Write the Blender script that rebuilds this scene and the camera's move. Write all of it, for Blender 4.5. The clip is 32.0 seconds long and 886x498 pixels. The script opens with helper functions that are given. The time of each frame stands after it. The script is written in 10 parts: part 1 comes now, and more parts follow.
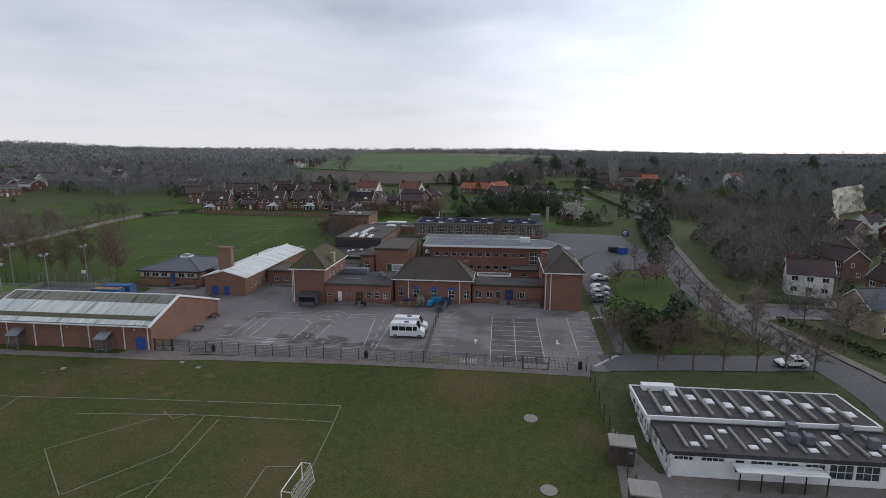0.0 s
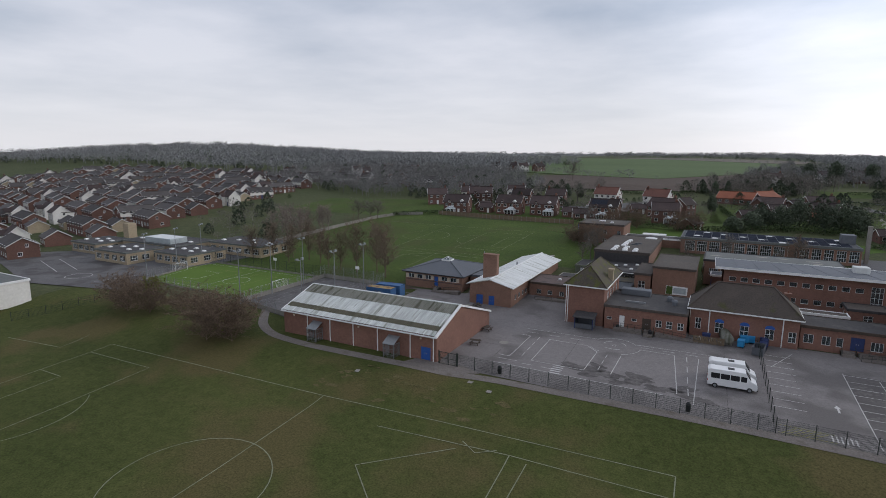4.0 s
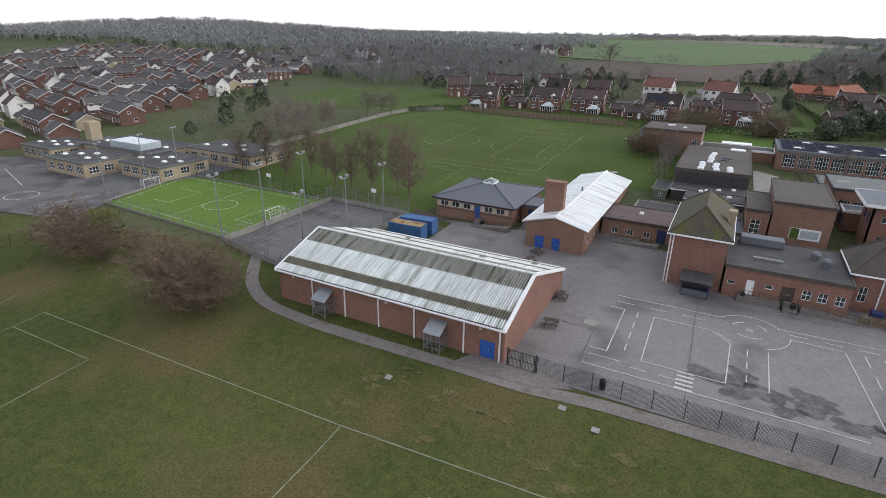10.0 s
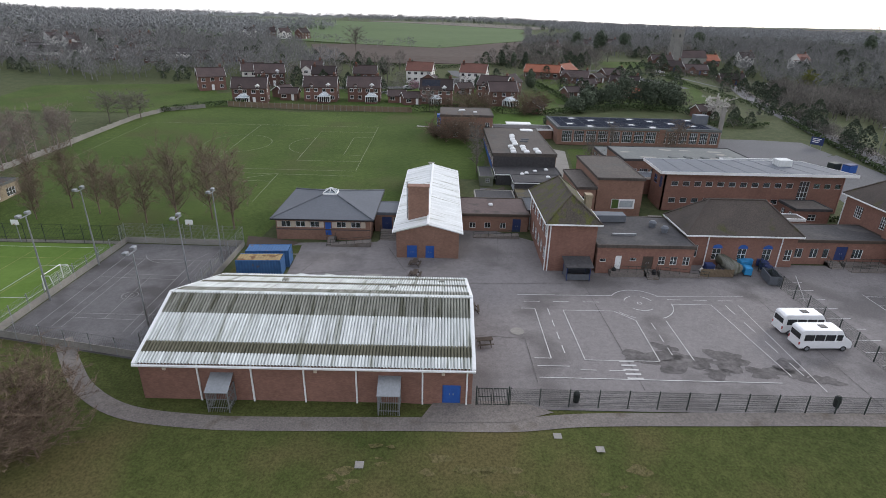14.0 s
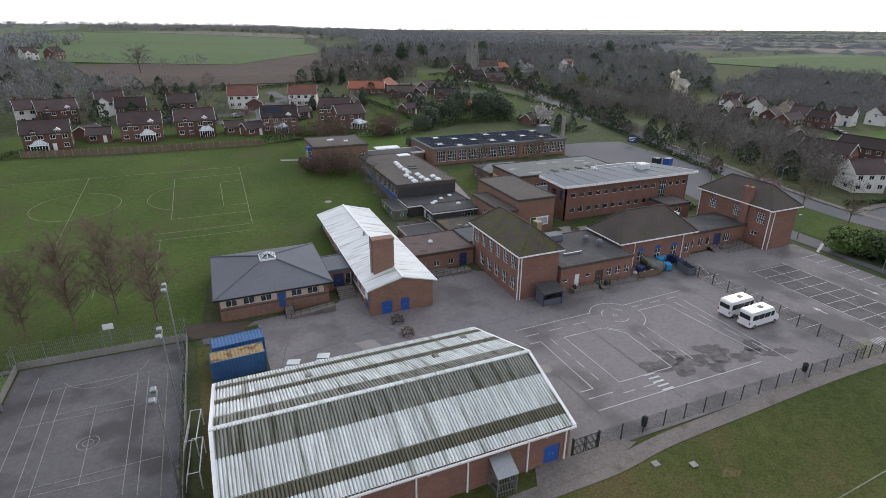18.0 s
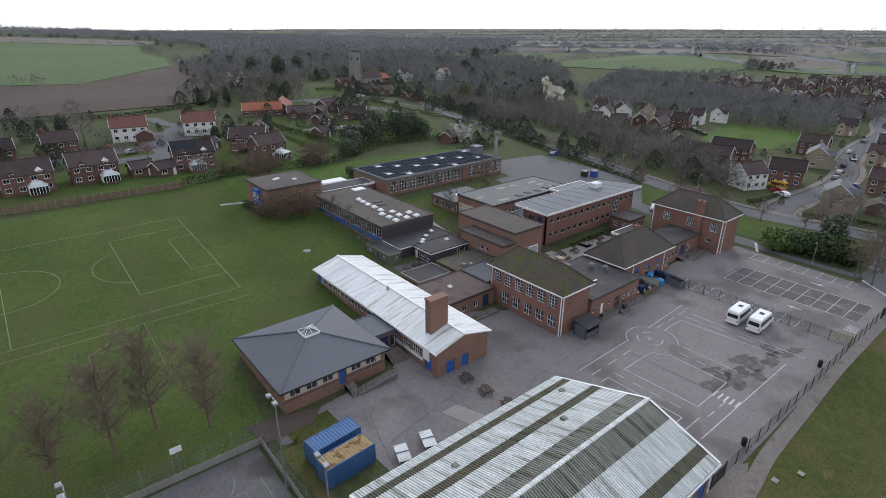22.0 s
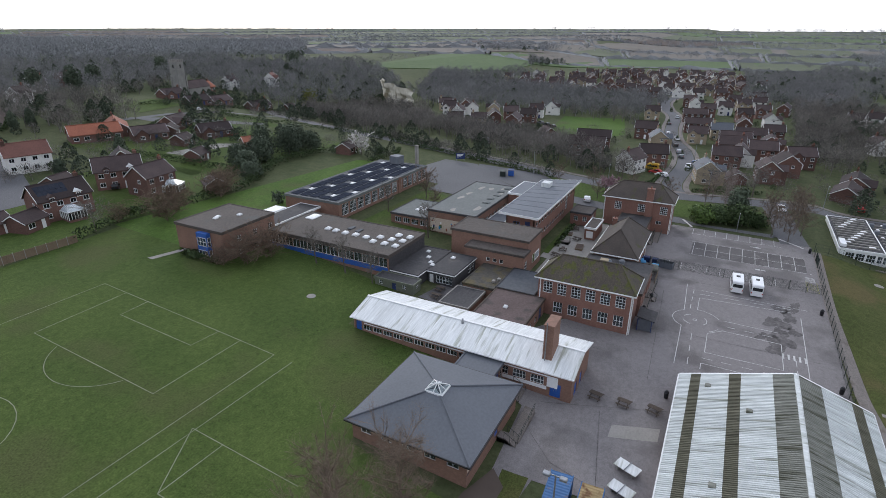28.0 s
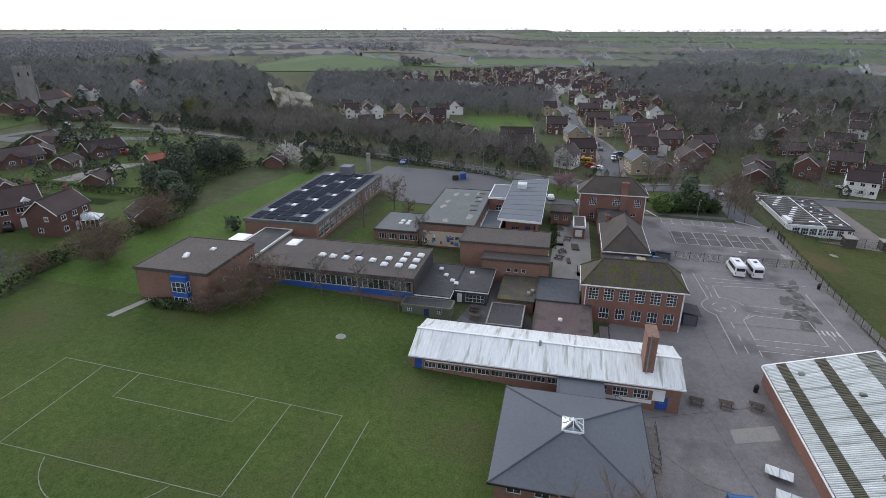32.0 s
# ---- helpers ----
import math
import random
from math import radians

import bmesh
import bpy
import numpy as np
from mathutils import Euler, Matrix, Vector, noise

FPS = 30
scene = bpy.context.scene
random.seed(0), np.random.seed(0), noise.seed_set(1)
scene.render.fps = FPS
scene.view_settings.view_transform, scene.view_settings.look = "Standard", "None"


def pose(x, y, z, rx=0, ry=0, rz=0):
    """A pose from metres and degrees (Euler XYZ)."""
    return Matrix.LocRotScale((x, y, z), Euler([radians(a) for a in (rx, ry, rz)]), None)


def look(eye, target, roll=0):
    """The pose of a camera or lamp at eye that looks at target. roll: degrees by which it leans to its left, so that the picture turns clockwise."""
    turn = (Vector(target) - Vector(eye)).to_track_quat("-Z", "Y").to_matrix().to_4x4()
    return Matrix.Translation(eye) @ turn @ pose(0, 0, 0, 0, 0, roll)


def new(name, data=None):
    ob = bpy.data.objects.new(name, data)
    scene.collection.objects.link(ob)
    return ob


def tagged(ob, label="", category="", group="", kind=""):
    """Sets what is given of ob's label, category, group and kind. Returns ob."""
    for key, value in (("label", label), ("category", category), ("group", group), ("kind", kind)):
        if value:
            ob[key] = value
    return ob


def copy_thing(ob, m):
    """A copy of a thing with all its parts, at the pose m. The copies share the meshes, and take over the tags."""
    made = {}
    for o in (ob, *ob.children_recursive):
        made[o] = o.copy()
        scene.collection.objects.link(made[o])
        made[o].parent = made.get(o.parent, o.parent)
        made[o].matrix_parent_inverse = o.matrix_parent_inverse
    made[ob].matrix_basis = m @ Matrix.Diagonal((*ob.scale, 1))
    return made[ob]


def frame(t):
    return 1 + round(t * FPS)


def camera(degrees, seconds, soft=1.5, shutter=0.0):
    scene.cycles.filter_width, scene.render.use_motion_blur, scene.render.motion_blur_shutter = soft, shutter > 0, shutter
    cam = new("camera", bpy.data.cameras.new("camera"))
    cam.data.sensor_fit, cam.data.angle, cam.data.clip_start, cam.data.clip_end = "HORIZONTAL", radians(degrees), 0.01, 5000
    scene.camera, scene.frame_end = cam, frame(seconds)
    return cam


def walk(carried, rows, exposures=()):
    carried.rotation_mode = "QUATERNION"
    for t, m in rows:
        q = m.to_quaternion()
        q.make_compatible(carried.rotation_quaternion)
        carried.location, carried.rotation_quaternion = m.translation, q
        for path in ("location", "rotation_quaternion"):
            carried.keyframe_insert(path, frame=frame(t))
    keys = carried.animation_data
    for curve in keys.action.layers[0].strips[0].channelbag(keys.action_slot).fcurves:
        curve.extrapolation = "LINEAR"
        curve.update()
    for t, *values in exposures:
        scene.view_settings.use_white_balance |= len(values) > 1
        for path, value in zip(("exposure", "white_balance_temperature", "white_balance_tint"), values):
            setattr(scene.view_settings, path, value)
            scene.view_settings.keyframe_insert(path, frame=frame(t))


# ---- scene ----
cam = camera(79.0, 32.0, soft=0.75)
METRES, EYE, TILT, LEAN, TURN = 194.6, 36.0, 4.1, 0.0, 5.1
PATH = [
    (0, (2.442, -0.38, 36.442), (2.236, 1.578, 36.092), 0.2),
    (0.5, (-0.35, 0.278, 36.077), (-0.72, 2.214, 35.739), 0.6),
    (1, (-2.693, 1.456, 35.87), (-3.355, 3.314, 35.536), 0.9),
    (1.5, (-4.534, 2.696, 35.837), (-5.34, 4.494, 35.499), 1.2),
    (2, (-6.304, 3.922, 35.96), (-7.17, 5.692, 35.617), 1.0),
    (2.5, (-8.777, 4.706, 35.956), (-9.668, 6.464, 35.615), 0.6),
    (3, (-11.553, 5.439, 35.881), (-12.454, 7.192, 35.542), 0.4),
    (3.5, (-13.898, 6.616, 35.864), (-14.803, 8.367, 35.527), 0.3),
    (5.5, (-21.361, 13.67, 36.479), (-22.283, 15.411, 36.13), 1.2),
    (6, (-22.482, 16.035, 36.545), (-23.418, 17.769, 36.202), 0.9),
    (6.5, (-23.975, 18.243, 36.728), (-24.913, 19.976, 36.384), 1.0),
    (7, (-25.49, 20.616, 36.975), (-26.431, 22.346, 36.632), 0.7),
    (7.5, (-26.876, 23.05, 37.224), (-27.834, 24.771, 36.88), 0.5),
    (8, (-28.416, 25.344, 37.298), (-29.366, 27.019, 36.755), 0.4),
    (8.5, (-30.626, 27.851, 37.368), (-31.543, 29.459, 36.61), 0.9),
    (9, (-32.886, 29.604, 37.118), (-33.795, 31.22, 36.367), 0.8),
    (9.5, (-34.767, 30.696, 36.722), (-35.666, 32.322, 35.981), 0.8),
    (10, (-36.176, 31.487, 36.6), (-37.042, 33.132, 35.863), 1.0),
    (10.5, (-37.881, 32.051, 36.544), (-38.653, 33.743, 35.807), 1.0),
    (11, (-39.835, 32.302, 36.675), (-40.484, 34.042, 35.933), 1.0),
    (11.5, (-41.709, 32.45, 37.024), (-42.246, 34.225, 36.274), 0.8),
    (12, (-44.101, 32.592, 37.369), (-44.502, 34.399, 36.613), 0.7),
    (12.5, (-46.76, 33.217, 37.57), (-47.044, 35.043, 36.803), 0.8),
    (13, (-49.687, 33.982, 37.701), (-49.857, 35.817, 36.924), 1.1),
    (13.5, (-52.715, 34.903, 37.803), (-52.774, 36.743, 37.021), 1.3),
    (15.5, (-64.869, 37.781, 40.064), (-64.684, 39.618, 39.294), 0.6),
    (16, (-67.79, 38.756, 40.444), (-67.458, 40.575, 39.681), 0.4),
    (16.5, (-70.859, 39.898, 40.915), (-70.361, 41.68, 40.155), 0.5),
    (17, (-73.85, 41.11, 41.46), (-73.221, 42.85, 40.701), 0.4),
    (17.5, (-76.767, 42.574, 42.193), (-76.069, 44.288, 41.434), 0.3),
    (18, (-79.645, 44.226, 43.147), (-78.915, 45.927, 42.39), 0.4),
    (18.5, (-82.536, 45.921, 44.297), (-81.78, 47.61, 43.539), 0.3),
    (19, (-85.456, 47.683, 45.282), (-84.612, 49.331, 44.525), 0.4),
    (19.5, (-88.295, 49.772, 46.082), (-87.372, 51.377, 45.326), 0.4),
    (20, (-91.1, 51.746, 47.05), (-90.084, 53.294, 46.292), 0.3),
    (20.5, (-93.905, 54.039, 47.995), (-92.804, 55.526, 47.236), 0.2),
    (21, (-96.507, 56.281, 48.784), (-95.371, 57.741, 48.024), 0.2),
    (21.5, (-99.027, 58.637, 49.56), (-97.875, 60.084, 48.801), 0.1),
    (22, (-101.419, 61.17, 50.334), (-100.246, 62.601, 49.575), 0.1),
    (22.5, (-103.831, 63.867, 50.972), (-102.612, 65.258, 50.213), 0.2),
    (23, (-106.184, 66.552, 51.549), (-104.898, 67.884, 50.791), 0.2),
    (23.5, (-108.536, 69.455, 51.894), (-107.19, 70.726, 51.137), 0.2),
    (24, (-110.518, 72.29, 52.054), (-109.152, 73.538, 51.296), 0.1),
    (24.5, (-112.478, 75.069, 52.193), (-111.102, 76.305, 51.433), -0.1),
    (25, (-114.346, 78.055, 52.213), (-112.946, 79.263, 51.452), -0.0),
    (25.5, (-116.361, 80.98, 52.219), (-114.91, 82.129, 51.46), 0.1),
    (26, (-118.086, 84.029, 52.156), (-116.577, 85.101, 51.398), 0.0),
    (26.5, (-119.528, 87.234, 52.146), (-117.974, 88.236, 51.385), -0.0),
    (28.5, (-123.095, 100.839, 51.967), (-121.433, 101.651, 51.208), 0.0),
    (29, (-123.335, 104.491, 51.807), (-121.642, 105.236, 51.048), 0.0),
    (29.5, (-123.639, 108.3, 51.766), (-121.923, 108.991, 51.006), 0.0),
    (30, (-123.885, 111.974, 51.643), (-122.145, 112.605, 50.885), 0.1),
    (30.5, (-124.009, 115.681, 51.504), (-122.248, 116.253, 50.747), 0.1),
    (31, (-124.029, 119.336, 51.44), (-122.251, 119.856, 50.684), 0.0),
    (31.5, (-123.917, 123.091, 51.416), (-122.126, 123.559, 50.658), 0.0),
    (32, (-123.946, 126.802, 51.455), (-122.142, 127.216, 50.697), -0.1),
]
walk(cam, [(t, look(eye, target, roll)) for t, eye, target, roll in PATH],
     exposures=[(0, 0.0, 6500, 10), (7.5, 0.0, 6500, 10), (8.0, -0.05, 6500, 10), (9.0, 0.42, 6600, 10), (10.0, 0.74, 6650, 10), (13, 0.74, 6600, 10), (16, 0.6, 6600, 10), (20, 0.59, 6550, 10), (26, 0.58, 6300, 10), (32, 0.58, 6350, 10)])

# ---------------- sky and light ----------------
SUN_EL, SUN_AZ = radians(24), radians(50)
world = bpy.data.worlds.new("overcast_sky")
scene.world = world
world.use_nodes = True
wn, wl = world.node_tree.nodes, world.node_tree.links
wn.clear()
w_out, w_bg = wn.new("ShaderNodeOutputWorld"), wn.new("ShaderNodeBackground")
w_sky = wn.new("ShaderNodeTexSky")
w_sky.sky_type, w_sky.sun_disc = "NISHITA", False
w_sky.sun_elevation, w_sky.sun_rotation = SUN_EL, SUN_AZ
w_co, w_sep = wn.new("ShaderNodeTexCoord"), wn.new("ShaderNodeSeparateXYZ")
wl.new(w_co.outputs["Generated"], w_sep.inputs[0])
# cloud deck: direction divided by its height, so that the layers flatten towards the horizon
w_add = wn.new("ShaderNodeMath"); w_add.operation = "ADD"; w_add.inputs[1].default_value = 0.09
w_max = wn.new("ShaderNodeMath"); w_max.operation = "MAXIMUM"; w_max.inputs[1].default_value = 0.0
wl.new(w_sep.outputs[2], w_max.inputs[0]); wl.new(w_max.outputs[0], w_add.inputs[0])
w_div = wn.new("ShaderNodeVectorMath"); w_div.operation = "DIVIDE"
w_com = wn.new("ShaderNodeCombineXYZ")
wl.new(w_add.outputs[0], w_com.inputs[0]); wl.new(w_add.outputs[0], w_com.inputs[1]); w_com.inputs[2].default_value = 1.0
wl.new(w_co.outputs["Generated"], w_div.inputs[0]); wl.new(w_com.outputs[0], w_div.inputs[1])
w_no = wn.new("ShaderNodeTexNoise")
w_no.inputs["Scale"].default_value, w_no.inputs["Detail"].default_value, w_no.inputs["Roughness"].default_value = 0.75, 6, 0.52
wl.new(w_div.outputs[0], w_no.inputs["Vector"])
w_ramp = wn.new("ShaderNodeValToRGB")
w_ramp.color_ramp.elements[0].position, w_ramp.color_ramp.elements[0].color = 0.34, (0.53, 0.60, 0.735, 1)
w_ramp.color_ramp.elements[1].position, w_ramp.color_ramp.elements[1].color = 0.66, (0.87, 0.90, 1.01, 1)
wl.new(w_no.outputs[0], w_ramp.inputs[0])
# brighter, warmer veil low over the horizon
w_low = wn.new("ShaderNodeValToRGB")
w_low.color_ramp.elements[0].position, w_low.color_ramp.elements[0].color = 0.0, (1, 1, 1, 1)
w_low.color_ramp.elements[1].position, w_low.color_ramp.elements[1].color = 0.24, (0, 0, 0, 1)
wl.new(w_max.outputs[0], w_low.inputs[0])
w_veil = wn.new("ShaderNodeMix"); w_veil.data_type = "RGBA"
wl.new(w_low.outputs[0], w_veil.inputs[0]); wl.new(w_ramp.outputs[0], w_veil.inputs[6])
w_veil.inputs[7].default_value = (0.97, 0.97, 1.03, 1)
w_scale = wn.new("ShaderNodeVectorMath"); w_scale.operation = "SCALE"; w_scale.inputs["Scale"].default_value = 0.10
wl.new(w_sky.outputs[0], w_scale.inputs[0])
w_mix = wn.new("ShaderNodeMix"); w_mix.data_type = "RGBA"; w_mix.inputs[0].default_value = 0.88
wl.new(w_scale.outputs[0], w_mix.inputs[6]); wl.new(w_veil.outputs[2], w_mix.inputs[7])
# the veiled sun brightens the cloud on its side
w_dot = wn.new("ShaderNodeVectorMath"); w_dot.operation = "DOT_PRODUCT"
w_dot.inputs[1].default_value = (math.sin(SUN_AZ) * math.cos(SUN_EL), math.cos(SUN_AZ) * math.cos(SUN_EL), math.sin(SUN_EL))
wl.new(w_co.outputs["Generated"], w_dot.inputs[0])
w_glow = wn.new("ShaderNodeMapRange"); w_glow.interpolation_type = "SMOOTHSTEP"
w_glow.inputs[1].default_value, w_glow.inputs[2].default_value, w_glow.inputs[3].default_value, w_glow.inputs[4].default_value = 0.45, 1.0, 1.0, 1.75
wl.new(w_dot.outputs["Value"], w_glow.inputs[0])
w_gain = wn.new("ShaderNodeVectorMath"); w_gain.operation = "SCALE"
wl.new(w_mix.outputs[2], w_gain.inputs[0]); wl.new(w_glow.outputs[0], w_gain.inputs["Scale"])
wl.new(w_gain.outputs[0], w_bg.inputs[0])
w_bg.inputs[1].default_value = 0.86
wl.new(w_bg.outputs[0], w_out.inputs[0])

sun = new("sun", bpy.data.lights.new("sun", "SUN"))
sun.data.energy, sun.data.angle, sun.data.color = 0.7, radians(14), (1.0, 0.96, 0.9)
sun.matrix_world = look((200 * math.sin(SUN_AZ), 200 * math.cos(SUN_AZ), 200 * math.tan(SUN_EL)), (0, 0, 0))
scene.view_settings.exposure = 0.0

# ---------------- materials ----------------
def shade(name, a, b, rough=0.85, large=0.12, fine=3.0, bump=0.15, metal=0.0, vary=0.0, spec=0.35, dirt=None, dirt_scale=0.5, dirt_at=0.58, stretch=(1, 1, 1), island=0.0, grain=0.0, grain_scale=7.0):
    """A surface between the colours a and b: broad patches and fine grain in world metres, with an optional stain colour."""
    m = bpy.data.materials.new(name)
    m.use_nodes = True
    n, k = m.node_tree.nodes, m.node_tree.links
    p = n["Principled BSDF"]
    p.inputs["Roughness"].default_value, p.inputs["Metallic"].default_value = rough, metal
    p.inputs["Specular IOR Level"].default_value = spec
    geo, mp = n.new("ShaderNodeNewGeometry"), n.new("ShaderNodeMapping")
    mp.inputs["Scale"].default_value = stretch
    k.new(geo.outputs["Position"], mp.inputs[0])
    big, small = n.new("ShaderNodeTexNoise"), n.new("ShaderNodeTexNoise")
    big.inputs["Scale"].default_value, big.inputs["Detail"].default_value = large, 5
    small.inputs["Scale"].default_value, small.inputs["Detail"].default_value = fine, 4
    k.new(mp.outputs[0], big.inputs["Vector"]); k.new(mp.outputs[0], small.inputs["Vector"])
    mean = n.new("ShaderNodeMix"); mean.inputs[0].default_value = 0.5
    k.new(big.outputs[0], mean.inputs[2]); k.new(small.outputs[0], mean.inputs[3])
    rng = n.new("ShaderNodeMapRange")
    rng.inputs[1].default_value, rng.inputs[2].default_value = 0.34, 0.66
    k.new(mean.outputs[0], rng.inputs[0])
    mix = n.new("ShaderNodeMix"); mix.data_type = "RGBA"
    mix.inputs[6].default_value, mix.inputs[7].default_value = (*a, 1), (*b, 1)
    k.new(rng.outputs[0], mix.inputs[0])
    out = mix.outputs[2]
    if dirt:
        dn, dr, dm = n.new("ShaderNodeTexNoise"), n.new("ShaderNodeMapRange"), n.new("ShaderNodeMix")
        dn.inputs["Scale"].default_value, dn.inputs["Detail"].default_value = dirt_scale, 6
        k.new(mp.outputs[0], dn.inputs["Vector"])
        dr.inputs[1].default_value, dr.inputs[2].default_value = dirt_at, dirt_at + 0.12
        k.new(dn.outputs[0], dr.inputs[0])
        dm.data_type = "RGBA"
        dm.inputs[7].default_value = (*dirt, 1)
        k.new(dr.outputs[0], dm.inputs[0]); k.new(out, dm.inputs[6])
        out = dm.outputs[2]
    if vary:
        info, mul, hs = n.new("ShaderNodeObjectInfo"), n.new("ShaderNodeMapRange"), n.new("ShaderNodeHueSaturation")
        mul.inputs[3].default_value, mul.inputs[4].default_value = 1 - vary, 1 + vary
        k.new(info.outputs["Random"], mul.inputs[0]); k.new(mul.outputs[0], hs.inputs["Value"]); k.new(out, hs.inputs["Color"])
        out = hs.outputs[0]
    if island:
        mul, hs = n.new("ShaderNodeMapRange"), n.new("ShaderNodeHueSaturation")
        mul.inputs[3].default_value, mul.inputs[4].default_value = 1 - island, 1 + island
        k.new(geo.outputs["Random Per Island"], mul.inputs[0]); k.new(mul.outputs[0], hs.inputs["Value"]); k.new(out, hs.inputs["Color"])
        out = hs.outputs[0]
    if grain:
        gn, gr, hs = n.new("ShaderNodeTexNoise"), n.new("ShaderNodeMapRange"), n.new("ShaderNodeHueSaturation")
        gn.inputs["Scale"].default_value, gn.inputs["Detail"].default_value, gn.inputs["Roughness"].default_value = grain_scale, 4, 0.7
        gr.inputs[1].default_value, gr.inputs[2].default_value = 0.3, 0.7
        gr.inputs[3].default_value, gr.inputs[4].default_value = 1 - grain, 1 + grain
        k.new(mp.outputs[0], gn.inputs["Vector"]); k.new(gn.outputs[0], gr.inputs[0])
        k.new(gr.outputs[0], hs.inputs["Value"]); k.new(out, hs.inputs["Color"])
        out = hs.outputs[0]
    k.new(out, p.inputs["Base Color"])
    if bump:
        b_ = n.new("ShaderNodeBump")
        b_.inputs["Strength"].default_value, b_.inputs["Distance"].default_value = bump, 0.05
        k.new(small.outputs[0], b_.inputs["Height"]); k.new(b_.outputs[0], p.inputs["Normal"])
    return m


def brickwork(name, a, b, mortar, vary=0.0, course=0.075, length=0.225):
    """Brick courses with mortar, laid out on whichever wall plane the face lies in."""
    m = shade(name, a, b, 0.9, 0.25, 2.5, 0.1, vary=vary)
    n, k = m.node_tree.nodes, m.node_tree.links
    p = n["Principled BSDF"]
    geo, sep, add, com = n.new("ShaderNodeNewGeometry"), n.new("ShaderNodeSeparateXYZ"), n.new("ShaderNodeMath"), n.new("ShaderNodeCombineXYZ")
    k.new(geo.outputs["Position"], sep.inputs[0])
    k.new(sep.outputs[0], add.inputs[0]); k.new(sep.outputs[1], add.inputs[1])
    k.new(add.outputs[0], com.inputs[0]); k.new(sep.outputs[2], com.inputs[1])
    br = n.new("ShaderNodeTexBrick")
    br.inputs["Scale"].default_value, br.inputs["Brick Width"].default_value, br.inputs["Row Height"].default_value = 1.0, length, course
    br.inputs["Mortar Size"].default_value = 0.008
    br.inputs["Color1"].default_value, br.inputs["Color2"].default_value, br.inputs["Mortar"].default_value = (0.75, 0.75, 0.75, 1), (1.2, 1.15, 1.1, 1), (*mortar, 1)
    k.new(com.outputs[0], br.inputs["Vector"])
    mul = n.new("ShaderNodeMix"); mul.data_type = "RGBA"; mul.blend_type = "MULTIPLY"; mul.inputs[0].default_value = 0.6
    was = p.inputs["Base Color"].links[0].from_socket
    k.new(was, mul.inputs[6]); k.new(br.outputs[0], mul.inputs[7]); k.new(mul.outputs[2], p.inputs["Base Color"])
    return m


def glass(name, tint):
    m = bpy.data.materials.new(name)
    m.use_nodes = True
    p = m.node_tree.nodes["Principled BSDF"]
    p.inputs["Base Color"].default_value, p.inputs["Roughness"].default_value = (*tint, 1), 0.03
    p.inputs["Transmission Weight"].default_value, p.inputs["IOR"].default_value = 0.85, 1.45
    return m


GRASS = shade("worn_mown_grass", (0.043, 0.055, 0.015), (0.077, 0.085, 0.027), 0.95, 0.06, 1.0, 0.6, dirt=(0.090, 0.077, 0.032), dirt_scale=0.07, dirt_at=0.49, spec=0.1, grain=0.4, grain_scale=4.5)
GRASS_N = shade("green_mown_grass", (0.042, 0.067, 0.016), (0.076, 0.105, 0.028), 0.95, 0.07, 1.2, 0.6, dirt=(0.066, 0.078, 0.027), dirt_scale=0.06, dirt_at=0.55, spec=0.1, grain=0.4, grain_scale=4.5)
GRASS_B = shade("bright_lawn_grass", (0.048, 0.088, 0.017), (0.080, 0.128, 0.028), 0.95, 0.07, 1.2, 0.6, dirt=(0.066, 0.084, 0.027), dirt_scale=0.06, dirt_at=0.6, spec=0.1, grain=0.4, grain_scale=4.5)
MEADOW = shade("far_grassland", (0.088, 0.100, 0.062), (0.124, 0.136, 0.086), 0.95, 0.01, 0.2, 0.3, spec=0.1)
STUBBLE = shade("pale_stubble", (0.132, 0.117, 0.098), (0.180, 0.160, 0.134), 0.95, 0.01, 0.2, 0.3, spec=0.1)
CROP = shade("winter_wheat", (0.078, 0.112, 0.050), (0.106, 0.142, 0.064), 0.95, 0.006, 0.15, 0.2, spec=0.1)
PLOUGH = shade("ploughed_earth", (0.074, 0.057, 0.047), (0.110, 0.087, 0.073), 0.95, 0.01, 0.3, 0.4, spec=0.1)
ROUGH = shade("rough_ground", (0.048, 0.062, 0.026), (0.086, 0.092, 0.046), 0.95, 0.02, 0.4, 0.5, spec=0.1, grain=0.25, grain_scale=1.5)
TARMAC = shade("playground_tarmac", (0.142, 0.130, 0.128), (0.208, 0.190, 0.186), 0.9, 0.07, 2.0, 0.2, dirt=(0.116, 0.105, 0.102), dirt_scale=0.12, dirt_at=0.53, grain=0.22, grain_scale=7.0)
COURT = shade("court_tarmac", (0.086, 0.081, 0.082), (0.130, 0.123, 0.123), 0.9, 0.12, 2.0, 0.2, dirt=(0.066, 0.060, 0.059), dirt_scale=0.16, dirt_at=0.5, grain=0.16, grain_scale=5.0)
ASPHALT = shade("road_asphalt", (0.085, 0.084, 0.088), (0.122, 0.120, 0.124), 0.9, 0.05, 4.0, 0.15, grain=0.15, grain_scale=4.0)
PATHMAT = shade("path_tarmac", (0.138, 0.121, 0.110), (0.195, 0.171, 0.153), 0.95, 0.3, 3.0, 0.2, dirt=(0.118, 0.098, 0.078), dirt_scale=0.4, grain=0.22, grain_scale=6.0)
PUDDLE = shade("wet_tarmac", (0.068, 0.062, 0.060), (0.150, 0.137, 0.133), 0.85, 0.5, 2.0, 0.05, spec=0.2, grain=0.2, grain_scale=3.0)
